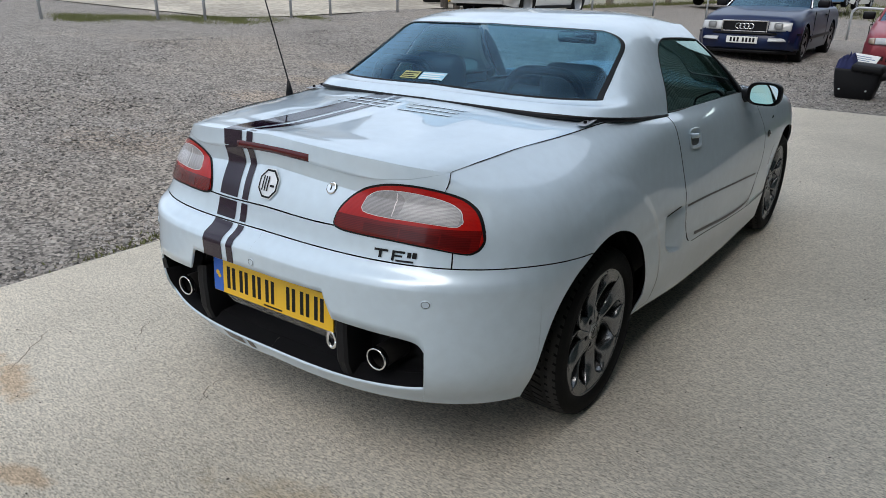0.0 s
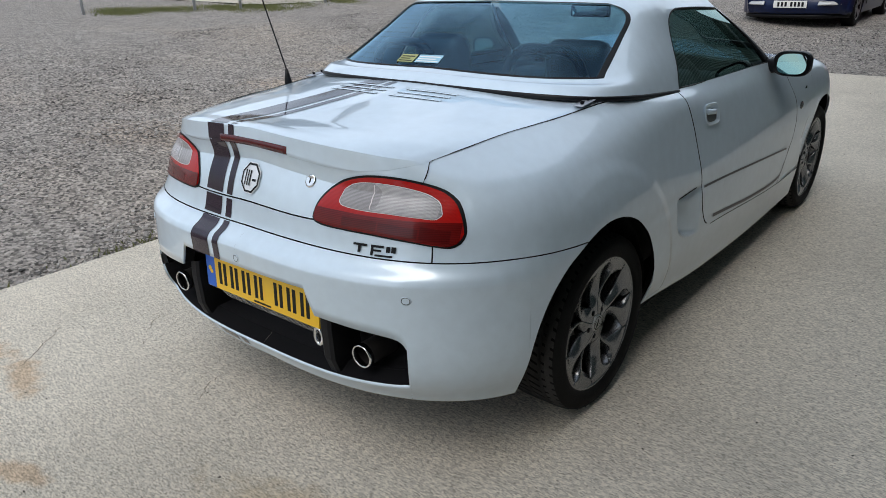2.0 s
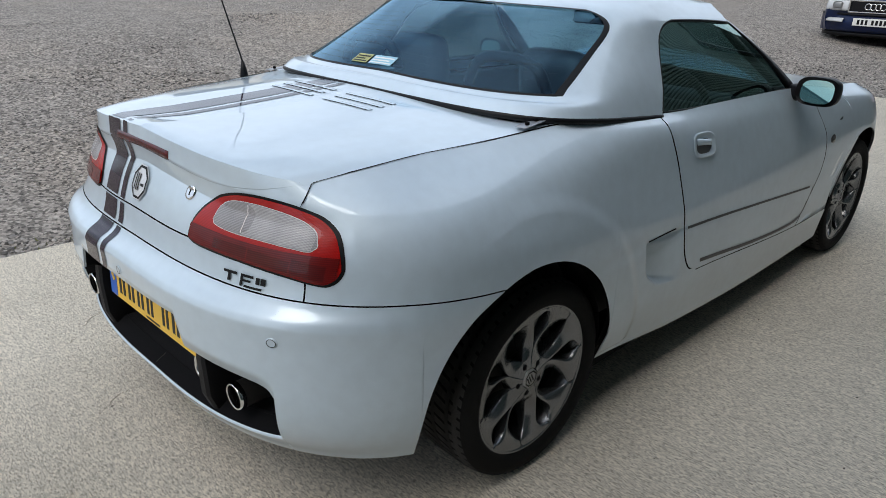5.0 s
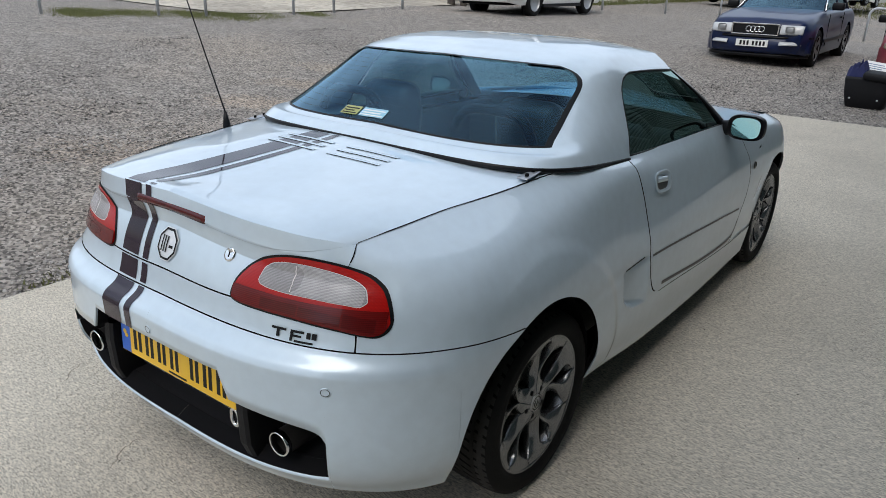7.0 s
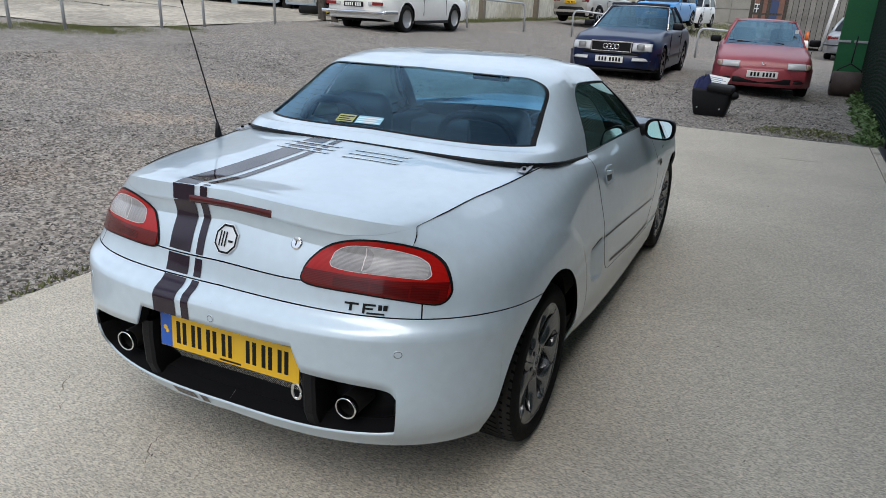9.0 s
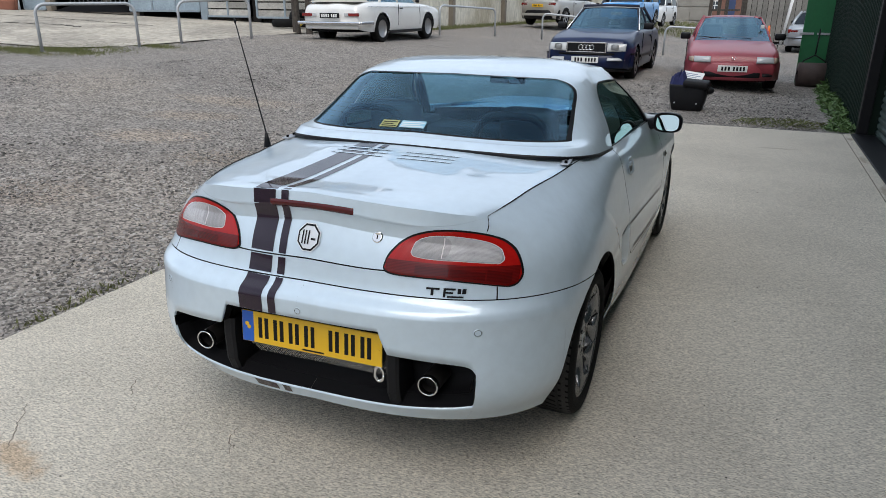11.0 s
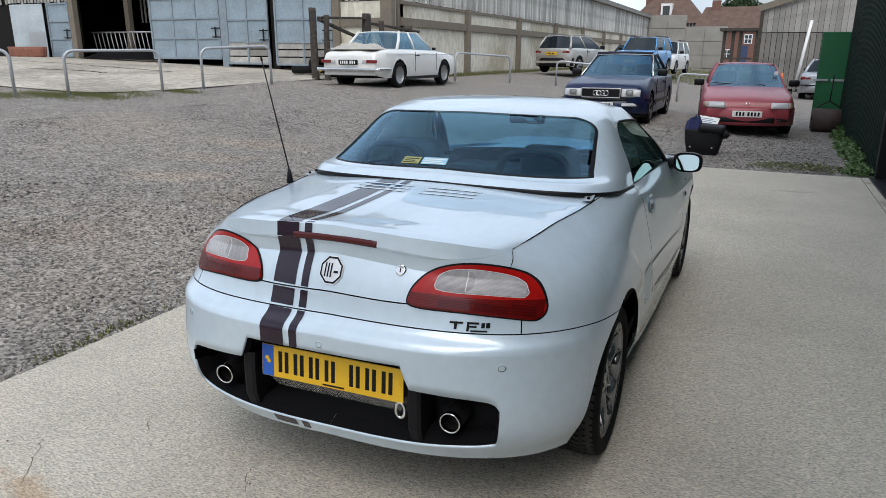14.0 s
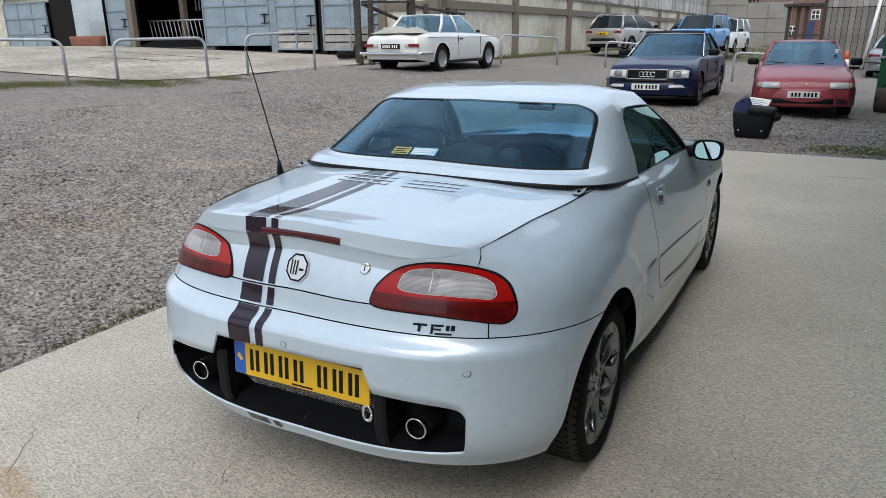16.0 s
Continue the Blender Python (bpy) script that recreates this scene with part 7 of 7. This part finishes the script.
    def pane_of(nm, f, nu, nv):
        part(nm, sheet(f, span(0, 1, nu), span(0, 1, nv)), gm, car2)
    pane_of("rear_window", lambda u, w: (lambda p: Vector((p.x * (2 * u - 1), p.y - 0.07 * (1 - (2 * u - 1) ** 2) * (1 - w * 0.3), p.z + 0.012 * (1 - (2 * u - 1) ** 2))))(A[0] * (1 - w) + A[1] * w), 12, 6)
    pane_of("windscreen", lambda u, w: (lambda p: Vector((p.x * (2 * u - 1), p.y + 0.12 * (1 - (2 * u - 1) ** 2) * (1 - w * 0.4), p.z + 0.012 * (1 - (2 * u - 1) ** 2))))(A[3] * (1 - w) + A[2] * w), 12, 6)
    for sgn in (1, -1):
        def flank(u, w):
            b = Vector((wb, y0 + (y3 - y0) * u, zb(y0 + (y3 - y0) * u)))
            t = Vector((wr * 0.97, y1 + (y2 - y1) * u, H - 0.035))
            p = b * (1 - w) + t * w
            p.x = sgn * (p.x + 0.02 * math.sin(math.pi * w))
            return p
        part("side_window", sheet(flank, span(0, 1, 10), span(0, 1, 5)), gm, car2)
        for u, wd in ((0.0, 0.06), (0.47, 0.045), (1.0, 0.035)):
            a, b = flank(u, 0), flank(u, 1)
            bm = tube([a, (a + b) / 2 + Vector((sgn * 0.022, 0, 0)), b], wd * slim, 8)
            part("pillar", bm, top_mat or coat, car2)
        # seams of the door, handle and mirror
        for y in (y0 + 0.62 * (y3 - y0) - 0.45, y3 + 0.02):
            part("door_seam", boxes(((sgn * (width(y) * 0.995) - 0.006, y - 0.005, clear + 0.14), (sgn * (width(y) * 0.995) + 0.006, y + 0.005, keys(y, *belt) - 0.06))), GAP, car2, smooth=False)
        part("door_handle", boxes(((sgn * width(2) * 0.992 - 0.015, y0 + 0.62 * (y3 - y0) - 0.36, keys(2, *belt) - 0.16), (sgn * width(2) * 0.992 + 0.015, y0 + 0.62 * (y3 - y0) - 0.22, keys(2, *belt) - 0.13)), bevel=0.004), BLACK, car2, smooth=False)
        bm = bmesh.new()
        box(bm, (sgn * (wb + 0.17) - 0.10 * mirror, y3 - 0.28, keys(y3 - 0.3, *belt) + 0.0), (sgn * (wb + 0.17) + 0.10 * mirror, y3 - 0.28 + 0.12 * mirror, keys(y3 - 0.3, *belt) + 0.13 * mirror), 0.03 * mirror)
        part("door_mirror", bm, BLACK, car2)
        for a in axles:
            small_wheel(car2, sgn * (hw - 0.015), a, tyre, sgn, spokes)
    bm = sheet(lambda u, w: Vector((wr * (2 * u - 1), y1 - 0.05 + (y2 - y1 + 0.10) * w, H - 0.035 + 0.035 * (1 - abs(2 * u - 1) ** 2.5) * (1 - abs(2 * w - 1) ** 3) ** 0.5)), span(0, 1, 14), span(0, 1, 14), 0.03)
    part("roof", bm, top_mat or coat, car2)
    if sill:
        for sgn in (1, -1):
            part("side_trim", boxes(((sgn * hw - 0.012, axles[0] + tyre + 0.06, sill - 0.03), (sgn * hw + 0.012, axles[1] - tyre - 0.06, sill + 0.03)), bevel=0.004), BLACK, car2, smooth=False)
    return car2


def bumper(c, nm, y, sign, W, z0, z1, sweep, mat, label="", round_=0.05):
    """A bumper that wraps round the end of a car; sign 1 at the nose, -1 at the tail."""
    def f(u, w):
        return Vector((u * W / 2, y - sign * sweep * abs(u) ** 3.2 + sign * round_ * math.sin(math.pi * (0.12 + 0.80 * w)) * (1 - 0.5 * abs(u) ** 6), z0 + (z1 - z0) * w))
    return part(nm, sheet(f, span(-1, 1, 36), span(0, 1, 8), 0.03), mat, c, label)


def corner_lamp(c, nm, sgn, x0, x1, yf, sweep, z0, z1, mat, label="", taper=0.35):
    """A lens that wraps round the nose: it falls back and thins towards its outer end."""
    def f(u, w):
        k = 1 - taper * u**3
        zm = (z0 + z1) / 2
        return Vector((sgn * (x0 + (x1 - x0) * u), yf - sweep * u**2.2 - 0.05 * w**2 + 0.012 * math.sin(math.pi * u) * math.sin(math.pi * w), zm + (z1 - z0) * (w - 0.5) * k))
    return part(nm, sheet(f, span(0, 1, 14), span(0, 1, 6), 0.02), mat, c, label)


def block(c, nm, lo, hi, mat, label="", bevel=0.012):
    return part(nm, boxes((lo, hi), bevel=bevel), mat, c, label, smooth=False)


# white coupe of the sixties, tail towards the yard
WHITEP = paint("white_coupe_paint", (0.72, 0.72, 0.70), metal=0.0, rough=0.35)
c = parked("white_coupe", "white sixties coupe with dust sheet on its boot", (-7.78, 12.40, rise(-7.4, 13.6) - 0.06), 0, WHITEP, 4.53, 1.67, 1.36, (0.98, 3.53), ((0, 0.82), (0.5, 0.90), (1.3, 0.92), (2.9, 0.90), (3.6, 0.86), (4.4, 0.76), (4.53, 0.68)), (1.02, 1.42, 2.32, 2.98, 0.72, 0.58), tyre=0.315, spokes=0, glass=glass("coupe_glass", (0.55, 0.6, 0.62)), slim=0.62, clear=0.25, mirror=0.5)
block(c, "rear_bumper", (-0.84, -0.09, 0.42), (0.84, 0.03, 0.485), CHROME, "chrome rear bumper", 0.03)
for sgn in (1, -1):
    block(c, "bumper_end", (sgn * 0.84 - 0.03, -0.06, 0.41), (sgn * 0.84 + 0.03, 0.5, 0.49), CHROME, "", 0.02)
    block(c, "tail_lamp", (sgn * 0.62 - 0.13, -0.03, 0.595), (sgn * 0.62 + 0.13, 0.03, 0.665), TAILRED, "red rectangular tail lamp", 0.01)
    block(c, "reversing_lamp", (sgn * 0.43 - 0.05, -0.028, 0.595), (sgn * 0.43 + 0.05, 0.03, 0.665), LAMPGLASS, "", 0.01)
    block(c, "waist_trim", (sgn * 0.828 - 0.008, 0.3, 0.795), (sgn * 0.828 + 0.008, 4.2, 0.81), CHROME, "", 0.003)
    block(c, "sill_trim", (sgn * 0.80 - 0.01, 1.35, 0.20), (sgn * 0.82 + 0.01, 3.15, 0.27), BLACK, "", 0.004)
plate_on(c, -0.03, 0.61, -1, BLACK, PLATEWHITE)
block(c, "rear_valance", (-0.72, 0.02, 0.31), (0.72, 0.12, 0.43), WHITEP, "", 0.04)
cloth = thing("dust_sheet", "crumpled pale dust sheet heaped on the boot", "cloth", at=(-7.78, 12.85, rise(-7.4, 13.6) + 0.835))
part("folds", sheet(lambda u, v: Vector((0.66 * u, 0.34 * v + 0.05 * math.sin(6 * u), 0.005 + max(0, (1 - abs(u) ** 4) * (1 - v**4)) * (0.03 + 0.062 * (1 + noise.noise(Vector((u * 2.6, v * 3.5, 7)))) + 0.085 * abs(noise.noise(Vector((u * 4 + v * 3, v * 7 - u * 2, 2)))) + 0.03 * abs(noise.noise(Vector((u * 13, v * 17, 3))))))), span(-1, 1, 90), span(-1, 1, 56)), material("canvas", (0.40, 0.385, 0.35), 0.9, vary=0.12, scale=6), cloth)

# dark blue convertible, nose towards the yard
BLUEP = paint("dark_blue_paint", (0.004, 0.012, 0.052), metal=0.0, rough=0.35, coat=0.3)
BLUEP.node_tree.nodes["Principled BSDF"].inputs["Specular IOR Level"].default_value = 0.25
SOFT = material("soft_top", (0.014, 0.016, 0.03), 0.9, vary=0.2, scale=8)
c = parked("blue_convertible", "dark blue convertible with black fabric roof", (-1.78, 16.45, rise(-1.9, 13.8) - 0.09), 180, BLUEP, 4.36, 1.71, 1.38, (1.0, 3.56), ((0, 0.86), (0.5, 0.92), (1.4, 0.93), (2.9, 0.92), (3.4, 0.90), (4.25, 0.77), (4.36, 0.70)), (0.85, 1.35, 2.20, 2.98, 0.74, 0.58), tyre=0.31, spokes=5, top_mat=SOFT, glass=glass("convertible_glass", (0.35, 0.45, 0.47)), sill=0.42, slim=0.55)
bumper(c, "front_bumper", 4.37, 1, 1.73, 0.24, 0.52, 0.34, BLUEP, "", 0.07)
bumper(c, "front_spoiler", 4.34, 1, 1.66, 0.17, 0.25, 0.34, BLACK)
bumper(c, "bumper_strip", 4.415, 1, 1.745, 0.488, 0.522, 0.36, BLACK, "", 0.02)
block(c, "grille", (-0.36, 4.34, 0.545), (0.36, 4.40, 0.705), BLACK, "black slatted grille in chrome frame", 0.012)
for z0, z1, x0, x1 in ((0.70, 0.722, -0.375, 0.375), (0.53, 0.548, -0.36, 0.36), (0.53, 0.722, -0.385, -0.362), (0.53, 0.722, 0.362, 0.385)):
    block(c, "grille_frame", (x0, 4.345, z0), (x1, 4.412, z1), CHROME, "", 0.005)
for k in range(4):
    part("emblem_ring", tube([(-0.105 + 0.07 * k + 0.045 * math.cos(a), 4.41, 0.625 + 0.045 * math.sin(a)) for a in span(0, 2 * math.pi, 18)], 0.007, 6), CHROME, c)
for sgn in (1, -1):
    corner_lamp(c, "headlamp", sgn, 0.395, 0.745, 4.40, 0.07, 0.555, 0.705, LAMPGLASS, "clear rectangular headlamp", 0.1)
    part("headlamp_bowl", boxes(((sgn * 0.55 - 0.07, 4.385, 0.575), (sgn * 0.55 + 0.07, 4.412, 0.69)), bevel=0.03), RIMSILVER, c)
    corner_lamp(c, "fog_lamp", sgn, 0.42, 0.74, 4.455, 0.15, 0.385, 0.445, LAMPGLASS, "", 0.1)
    bm = tube([Vector((sgn * 0.755, 2.98, 0.91)), Vector((sgn * 0.60, 2.22, 1.345))], 0.014, 8)
    part("screen_frame", bm, CHROME, c, "bright windscreen frame")
part("screen_frame", tube([Vector((-0.6, 2.22, 1.345)), Vector((0, 2.27, 1.36)), Vector((0.6, 2.22, 1.345))], 0.012, 8), GALV, c)
plate_on(c, 4.47, 0.40, 1, PLATEWHITE, BLACK)
part("roof_lip", tube([(0.60 * x, 2.17 + 0.05 * (1 - x * x), 1.372 + 0.012 * (1 - x * x)) for x in span(-1, 1, 12)], 0.036, 10), SOFT, c, "padded front edge of the fabric roof")
for k, x in enumerate((-0.36, 0.36)):
    block(c, "seat", (x - 0.22, 1.55, 0.6), (x + 0.22, 1.75, 1.14), SEATMAT, "", 0.06)
for x in (-0.05, 0.36):
    bm = bmesh.new()
    cyl(bm, (x - 0.3, 2.92, 0.945), (x + 0.25, 2.86, 0.985), 0.010, 0.006, seg=6)
    part("wiper", bm, BLACK, c)

# red hatchback, nose towards the yard
REDP = paint("faded_red_paint", (0.31, 0.05, 0.065), metal=0.0, rough=0.45, flake=0.12, coat=0.3)
c = parked("red_hatchback", "faded red nineties hatchback", (0.51, 16.75, rise(0.9, 13.6) - 0.05), 185, REDP, 4.07, 1.70, 1.345, (0.75, 3.32), ((0, 0.80), (0.4, 0.90), (1.4, 0.90), (2.6, 0.88), (3.1, 0.84), (3.85, 0.70), (4.07, 0.60)), (0.25, 0.75, 1.95, 2.85, 0.73, 0.56), tyre=0.285, spokes=0, clear=0.17, sill=0.42, glass=glass("hatch_glass", (0.42, 0.52, 0.55)), slim=0.5)
bumper(c, "front_bumper", 4.07, 1, 1.71, 0.20, 0.535, 0.42, REDP, "", 0.06)
bumper(c, "air_intake", 4.108, 1, 0.98, 0.26, 0.355, 0.03, BLACK, "", 0.015)
for sgn in (1, -1):
    corner_lamp(c, "side_intake", sgn, 0.53, 0.72, 4.115, 0.09, 0.285, 0.345, BLACK)
    corner_lamp(c, "headlamp", sgn, 0.40, 0.70, 4.100, 0.045, 0.525, 0.635, LAMPGLASS, "slim clear headlamp", 0.05)
    corner_lamp(c, "indicator", sgn, 0.705, 0.80, 4.055, 0.14, 0.53, 0.63, AMBER, "", 0.5)
part("badge", tube([(-0.03, 4.055, 0.63), (-0.02, 4.06, 0.585), (0.02, 4.06, 0.585), (0.03, 4.055, 0.63)], 0.006, 6), CHROME, c)
plate_on(c, 4.135, 0.42, 1, PLATEWHITE, BLACK)
for x in (-0.05, 0.40):
    bm = bmesh.new()
    cyl(bm, (x - 0.30, 2.84, 0.91), (x + 0.25, 2.76, 0.945), 0.010, 0.006, seg=6)
    part("wiper", bm, BLACK, c)
for x in (-0.36, 0.36):
    block(c, "seat", (x - 0.22, 1.45, 0.5), (x + 0.22, 1.65, 1.16), SEATMAT, "", 0.07)
block(c, "tax_disc", (-0.60, 2.44, 1.10), (-0.53, 2.46, 1.17), PLATEWHITE, "", 0.004)

# silver crossover by the long wall, tail towards the yard
SILV2 = paint("warm_silver_paint", (0.42, 0.40, 0.37), metal=0.5, rough=0.35)
c = parked("silver_crossover", "warm silver crossover parked along the barn wall", (-7.35, 27.6, rise(-7.2, 30) + 0.10), -13, SILV2, 4.45, 1.80, 1.545, (0.85, 3.6), ((0, 0.98), (0.4, 1.04), (2.0, 1.02), (3.0, 1.0), (3.6, 0.96), (4.3, 0.84), (4.45, 0.72)), (0.18, 0.55, 2.2, 3.1, 0.78, 0.60), tyre=0.34, clear=0.24)
bumper(c, "rear_bumper", -0.02, -1, 1.82, 0.28, 0.62, 0.34, BLACK, "", 0.07)
block(c, "skid_plate", (-0.75, -0.10, 0.40), (0.75, -0.04, 0.50), SILV2, "", 0.01)
for sgn in (1, -1):
    block(c, "tail_lamp", (sgn * 0.64 - 0.16, 0.0, 0.80), (sgn * 0.64 + 0.16, 0.12, 0.92), TAILRED, "", 0.03)
    part("roof_rail", tube([(sgn * 0.58, 0.6, 1.52), (sgn * 0.60, 0.8, 1.57), (sgn * 0.60, 2.1, 1.57), (sgn * 0.58, 2.3, 1.52)], 0.02, 6), GALV, c)
plate_on(c, -0.03, 0.80, -1, YELLOW, BLACK)

# blue off-roader and white crossover, noses towards the yard
BLUEJ = paint("bright_blue_paint", (0.03, 0.25, 0.60), metal=0.1, rough=0.3)
c = parked("blue_offroader", "bright blue boxy off-roader with roof rails", (-4.25, 36.0, rise(-3.6, 33) + 0.36), 172, BLUEJ, 4.23, 1.80, 1.67, (0.85, 3.42), ((0, 1.02), (0.4, 1.08), (2.8, 1.06), (3.2, 1.06), (4.1, 0.98), (4.23, 0.85)), (0.1, 0.3, 2.4, 2.95, 0.80, 0.66), tyre=0.34, clear=0.24)
for sgn in (1, -1):
    block(c, "headlamp", (sgn * 0.62 - 0.12, 4.18, 0.78), (sgn * 0.62 + 0.12, 4.25, 0.92), LAMPGLASS, "", 0.03)
    part("roof_rail", tube([(sgn * 0.62, 0.4, 1.65), (sgn * 0.64, 0.6, 1.70), (sgn * 0.64, 2.2, 1.70), (sgn * 0.62, 2.4, 1.65)], 0.02, 6), BLACK, c)
block(c, "grille", (-0.46, 4.2, 0.76), (0.46, 4.25, 0.92), BLACK, "", 0.01)
plate_on(c, 4.25, 0.55, 1, PLATEWHITE, BLACK)
c = parked("white_crossover", "white crossover parked by the block fence", (-3.8, 40.0, rise(-2.5, 38) + 0.35), 174, WHITEP, 4.22, 1.79, 1.66, (0.85, 3.43), ((0, 1.0), (0.4, 1.04), (2.8, 1.02), (3.3, 1.0), (4.1, 0.88), (4.22, 0.76)), (0.1, 0.3, 2.3, 3.0, 0.79, 0.63), tyre=0.33, clear=0.22)
for sgn in (1, -1):
    block(c, "headlamp", (sgn * 0.62 - 0.16, 4.12, 0.72), (sgn * 0.62 + 0.16, 4.23, 0.86), LAMPGLASS, "", 0.03)
    part("roof_rail", tube([(sgn * 0.60, 0.4, 1.64), (sgn * 0.62, 0.6, 1.69), (sgn * 0.62, 2.1, 1.69), (sgn * 0.60, 2.3, 1.64)], 0.02, 6), BLACK, c)
# dark saloon half hidden beyond
c = parked("dark_saloon", "dark saloon half hidden behind the other cars", (-6.0, 41.0, rise(-6, 41) + 0.1), 178, paint("dark_grey_paint", (0.03, 0.032, 0.036)), 4.5, 1.75, 1.44, (0.95, 3.6), ((0, 0.90), (0.5, 0.96), (3.3, 0.92), (4.4, 0.76), (4.5, 0.7)), (0.7, 1.3, 2.5, 3.2, 0.75, 0.58))
# silver saloon beyond the red car, tail towards the yard
c = parked("silver_saloon", "pale silver saloon parked before the shed", (2.95, 26.3, rise(3, 28) - 0.035), -8, paint("pale_silver_paint", (0.33, 0.35, 0.38), metal=0.4), 4.47, 1.74, 1.415, (1.0, 3.72), ((0, 0.90), (0.5, 0.96), (1.4, 0.94), (3.0, 0.92), (4.3, 0.76), (4.47, 0.7)), (0.75, 1.3, 2.35, 3.1, 0.74, 0.57), tyre=0.315)
bumper(c, "rear_bumper", -0.01, -1, 1.76, 0.27, 0.58, 0.34, bpy.data.materials["pale_silver_paint"], "", 0.07)
block(c, "bumper_strip", (-0.865, -0.08, 0.50), (0.865, 0.1, 0.53), BLACK, "", 0.008)
for sgn in (1, -1):
    block(c, "tail_lamp", (sgn * 0.60 - 0.18, 0.0, 0.68), (sgn * 0.60 + 0.18, 0.12, 0.81), TAILRED, "", 0.03)

# black pannier box on the gravel, with cloth and papers on it
bx = thing("pannier_box", "black plastic pannier box with a cloth and papers on top", "box", at=(0.36, 9.75, rise(0.4, 9.75) - 0.035), turn=-4)
bm = sheet(lambda a, k: (lambda q, w, d: Vector((w * math.copysign(abs(math.cos(a)) ** 0.35, math.cos(a)), d * math.copysign(abs(math.sin(a)) ** 0.35, math.sin(a)), q)))(*((0.0, 0.001, 0.001), (0.0, 0.21, 0.12), (0.02, 0.225, 0.135), (0.19, 0.265, 0.15), (0.36, 0.285, 0.16), (0.385, 0.28, 0.155), (0.385, 0.0, 0.0))[int(k)]), span(0, 2 * math.pi, 40), range(7))
part("tub", bm, BLACKPLASTIC, bx, "scuffed black plastic tub")
bm = bmesh.new()
box(bm, (-0.12, -0.16, 0.37), (0.25, 0.10, 0.47), 0.035, m=pose(0.02, 0, 0, 6, 4, 0))
part("lid", bm, BLACKPLASTIC, bx)
for x in (-0.17, 0.15):
    bm = bmesh.new()
    cyl(bm, (x, -0.165, 0.12), (x, -0.15, 0.12), 0.012, seg=12)
    part("rivet", bm, GALV, bx)
cl = thing("blue_cloth", "bunched dark blue cloth on the pannier box", "cloth", at=(0.20, 9.78, rise(0.4, 9.75) + 0.335))
part("folds", sheet(lambda u, v: Vector((0.125 * u * math.cos(v * 0.3) + 0.02 * noise.noise(Vector((u * 2, v * 2, 9))), 0.12 * v, max(0, (1 - u**4) * (1 - v**4)) * (0.17 + 0.10 * noise.noise(Vector((u * 3, v * 3, 4)))))), span(-1, 1, 24), span(-1, 1, 24)), plain("navy_cloth", (0.015, 0.02, 0.08), 0.9), cl)
pp = thing("paper_sheets", "white printed sheets lying on the box", "paper", at=(0.37, 9.84, rise(0.4, 9.75) + 0.43))
bm = bmesh.new()
box(bm, (-0.15, -0.10, 0), (0.17, 0.11, 0.012), 0.003, m=pose(0, 0, 0.03, 32, 6, -8))
part("sheet", bm, PLATEWHITE, pp, smooth=False)
bm = bmesh.new()
for k in range(4):
    box(bm, (-0.12, -0.075 + 0.04 * k, 0.0125), (0.13 - 0.05 * (k % 2), -0.06 + 0.04 * k, 0.0135), m=pose(0, 0, 0.03, 32, 6, -8))
part("print_bars", bm, plain("grey_print", (0.2, 0.25, 0.35), 0.8), pp, smooth=False)
gl = thing("dark_bag", "small dark bag slumped against the box", "bag", at=(0.63, 9.72, rise(0.6, 9.7) + 0.28))
part("bag", sheet(lambda a, b: Vector((0.10 * math.cos(a) * math.cos(b), 0.08 * math.sin(a) * math.cos(b), 0.06 * math.sin(b) + 0.008 * noise.noise(Vector((a * 2, b * 2, 0))))), span(0, 2 * math.pi, 20), span(-1.57, 1.57, 12)), BLACKPLASTIC, gl)

# traffic cone beside the silver saloon
cone = thing("traffic_cone", "orange traffic cone with a white band", "cone", at=(1.53, 24.0, rise(1.53, 24.0) - 0.035))
ORANGE = plain("cone_orange", (0.65, 0.14, 0.02), 0.5)
part("base", boxes(((-0.19, -0.19, 0.0), (0.19, 0.19, 0.03)), bevel=0.01), ORANGE, cone, smooth=False)
for z0, z1, mat, nm in ((0.03, 0.48, ORANGE, "foot"), (0.48, 0.70, PLATEWHITE, "band"), (0.70, 0.97, ORANGE, "tip")):
    bm = bmesh.new()
    cyl(bm, (0, 0, z0), (0, 0, z1), 0.17 - 0.145 * z0, 0.17 - 0.145 * z1, seg=20)
    part(nm, bm, mat, cone)
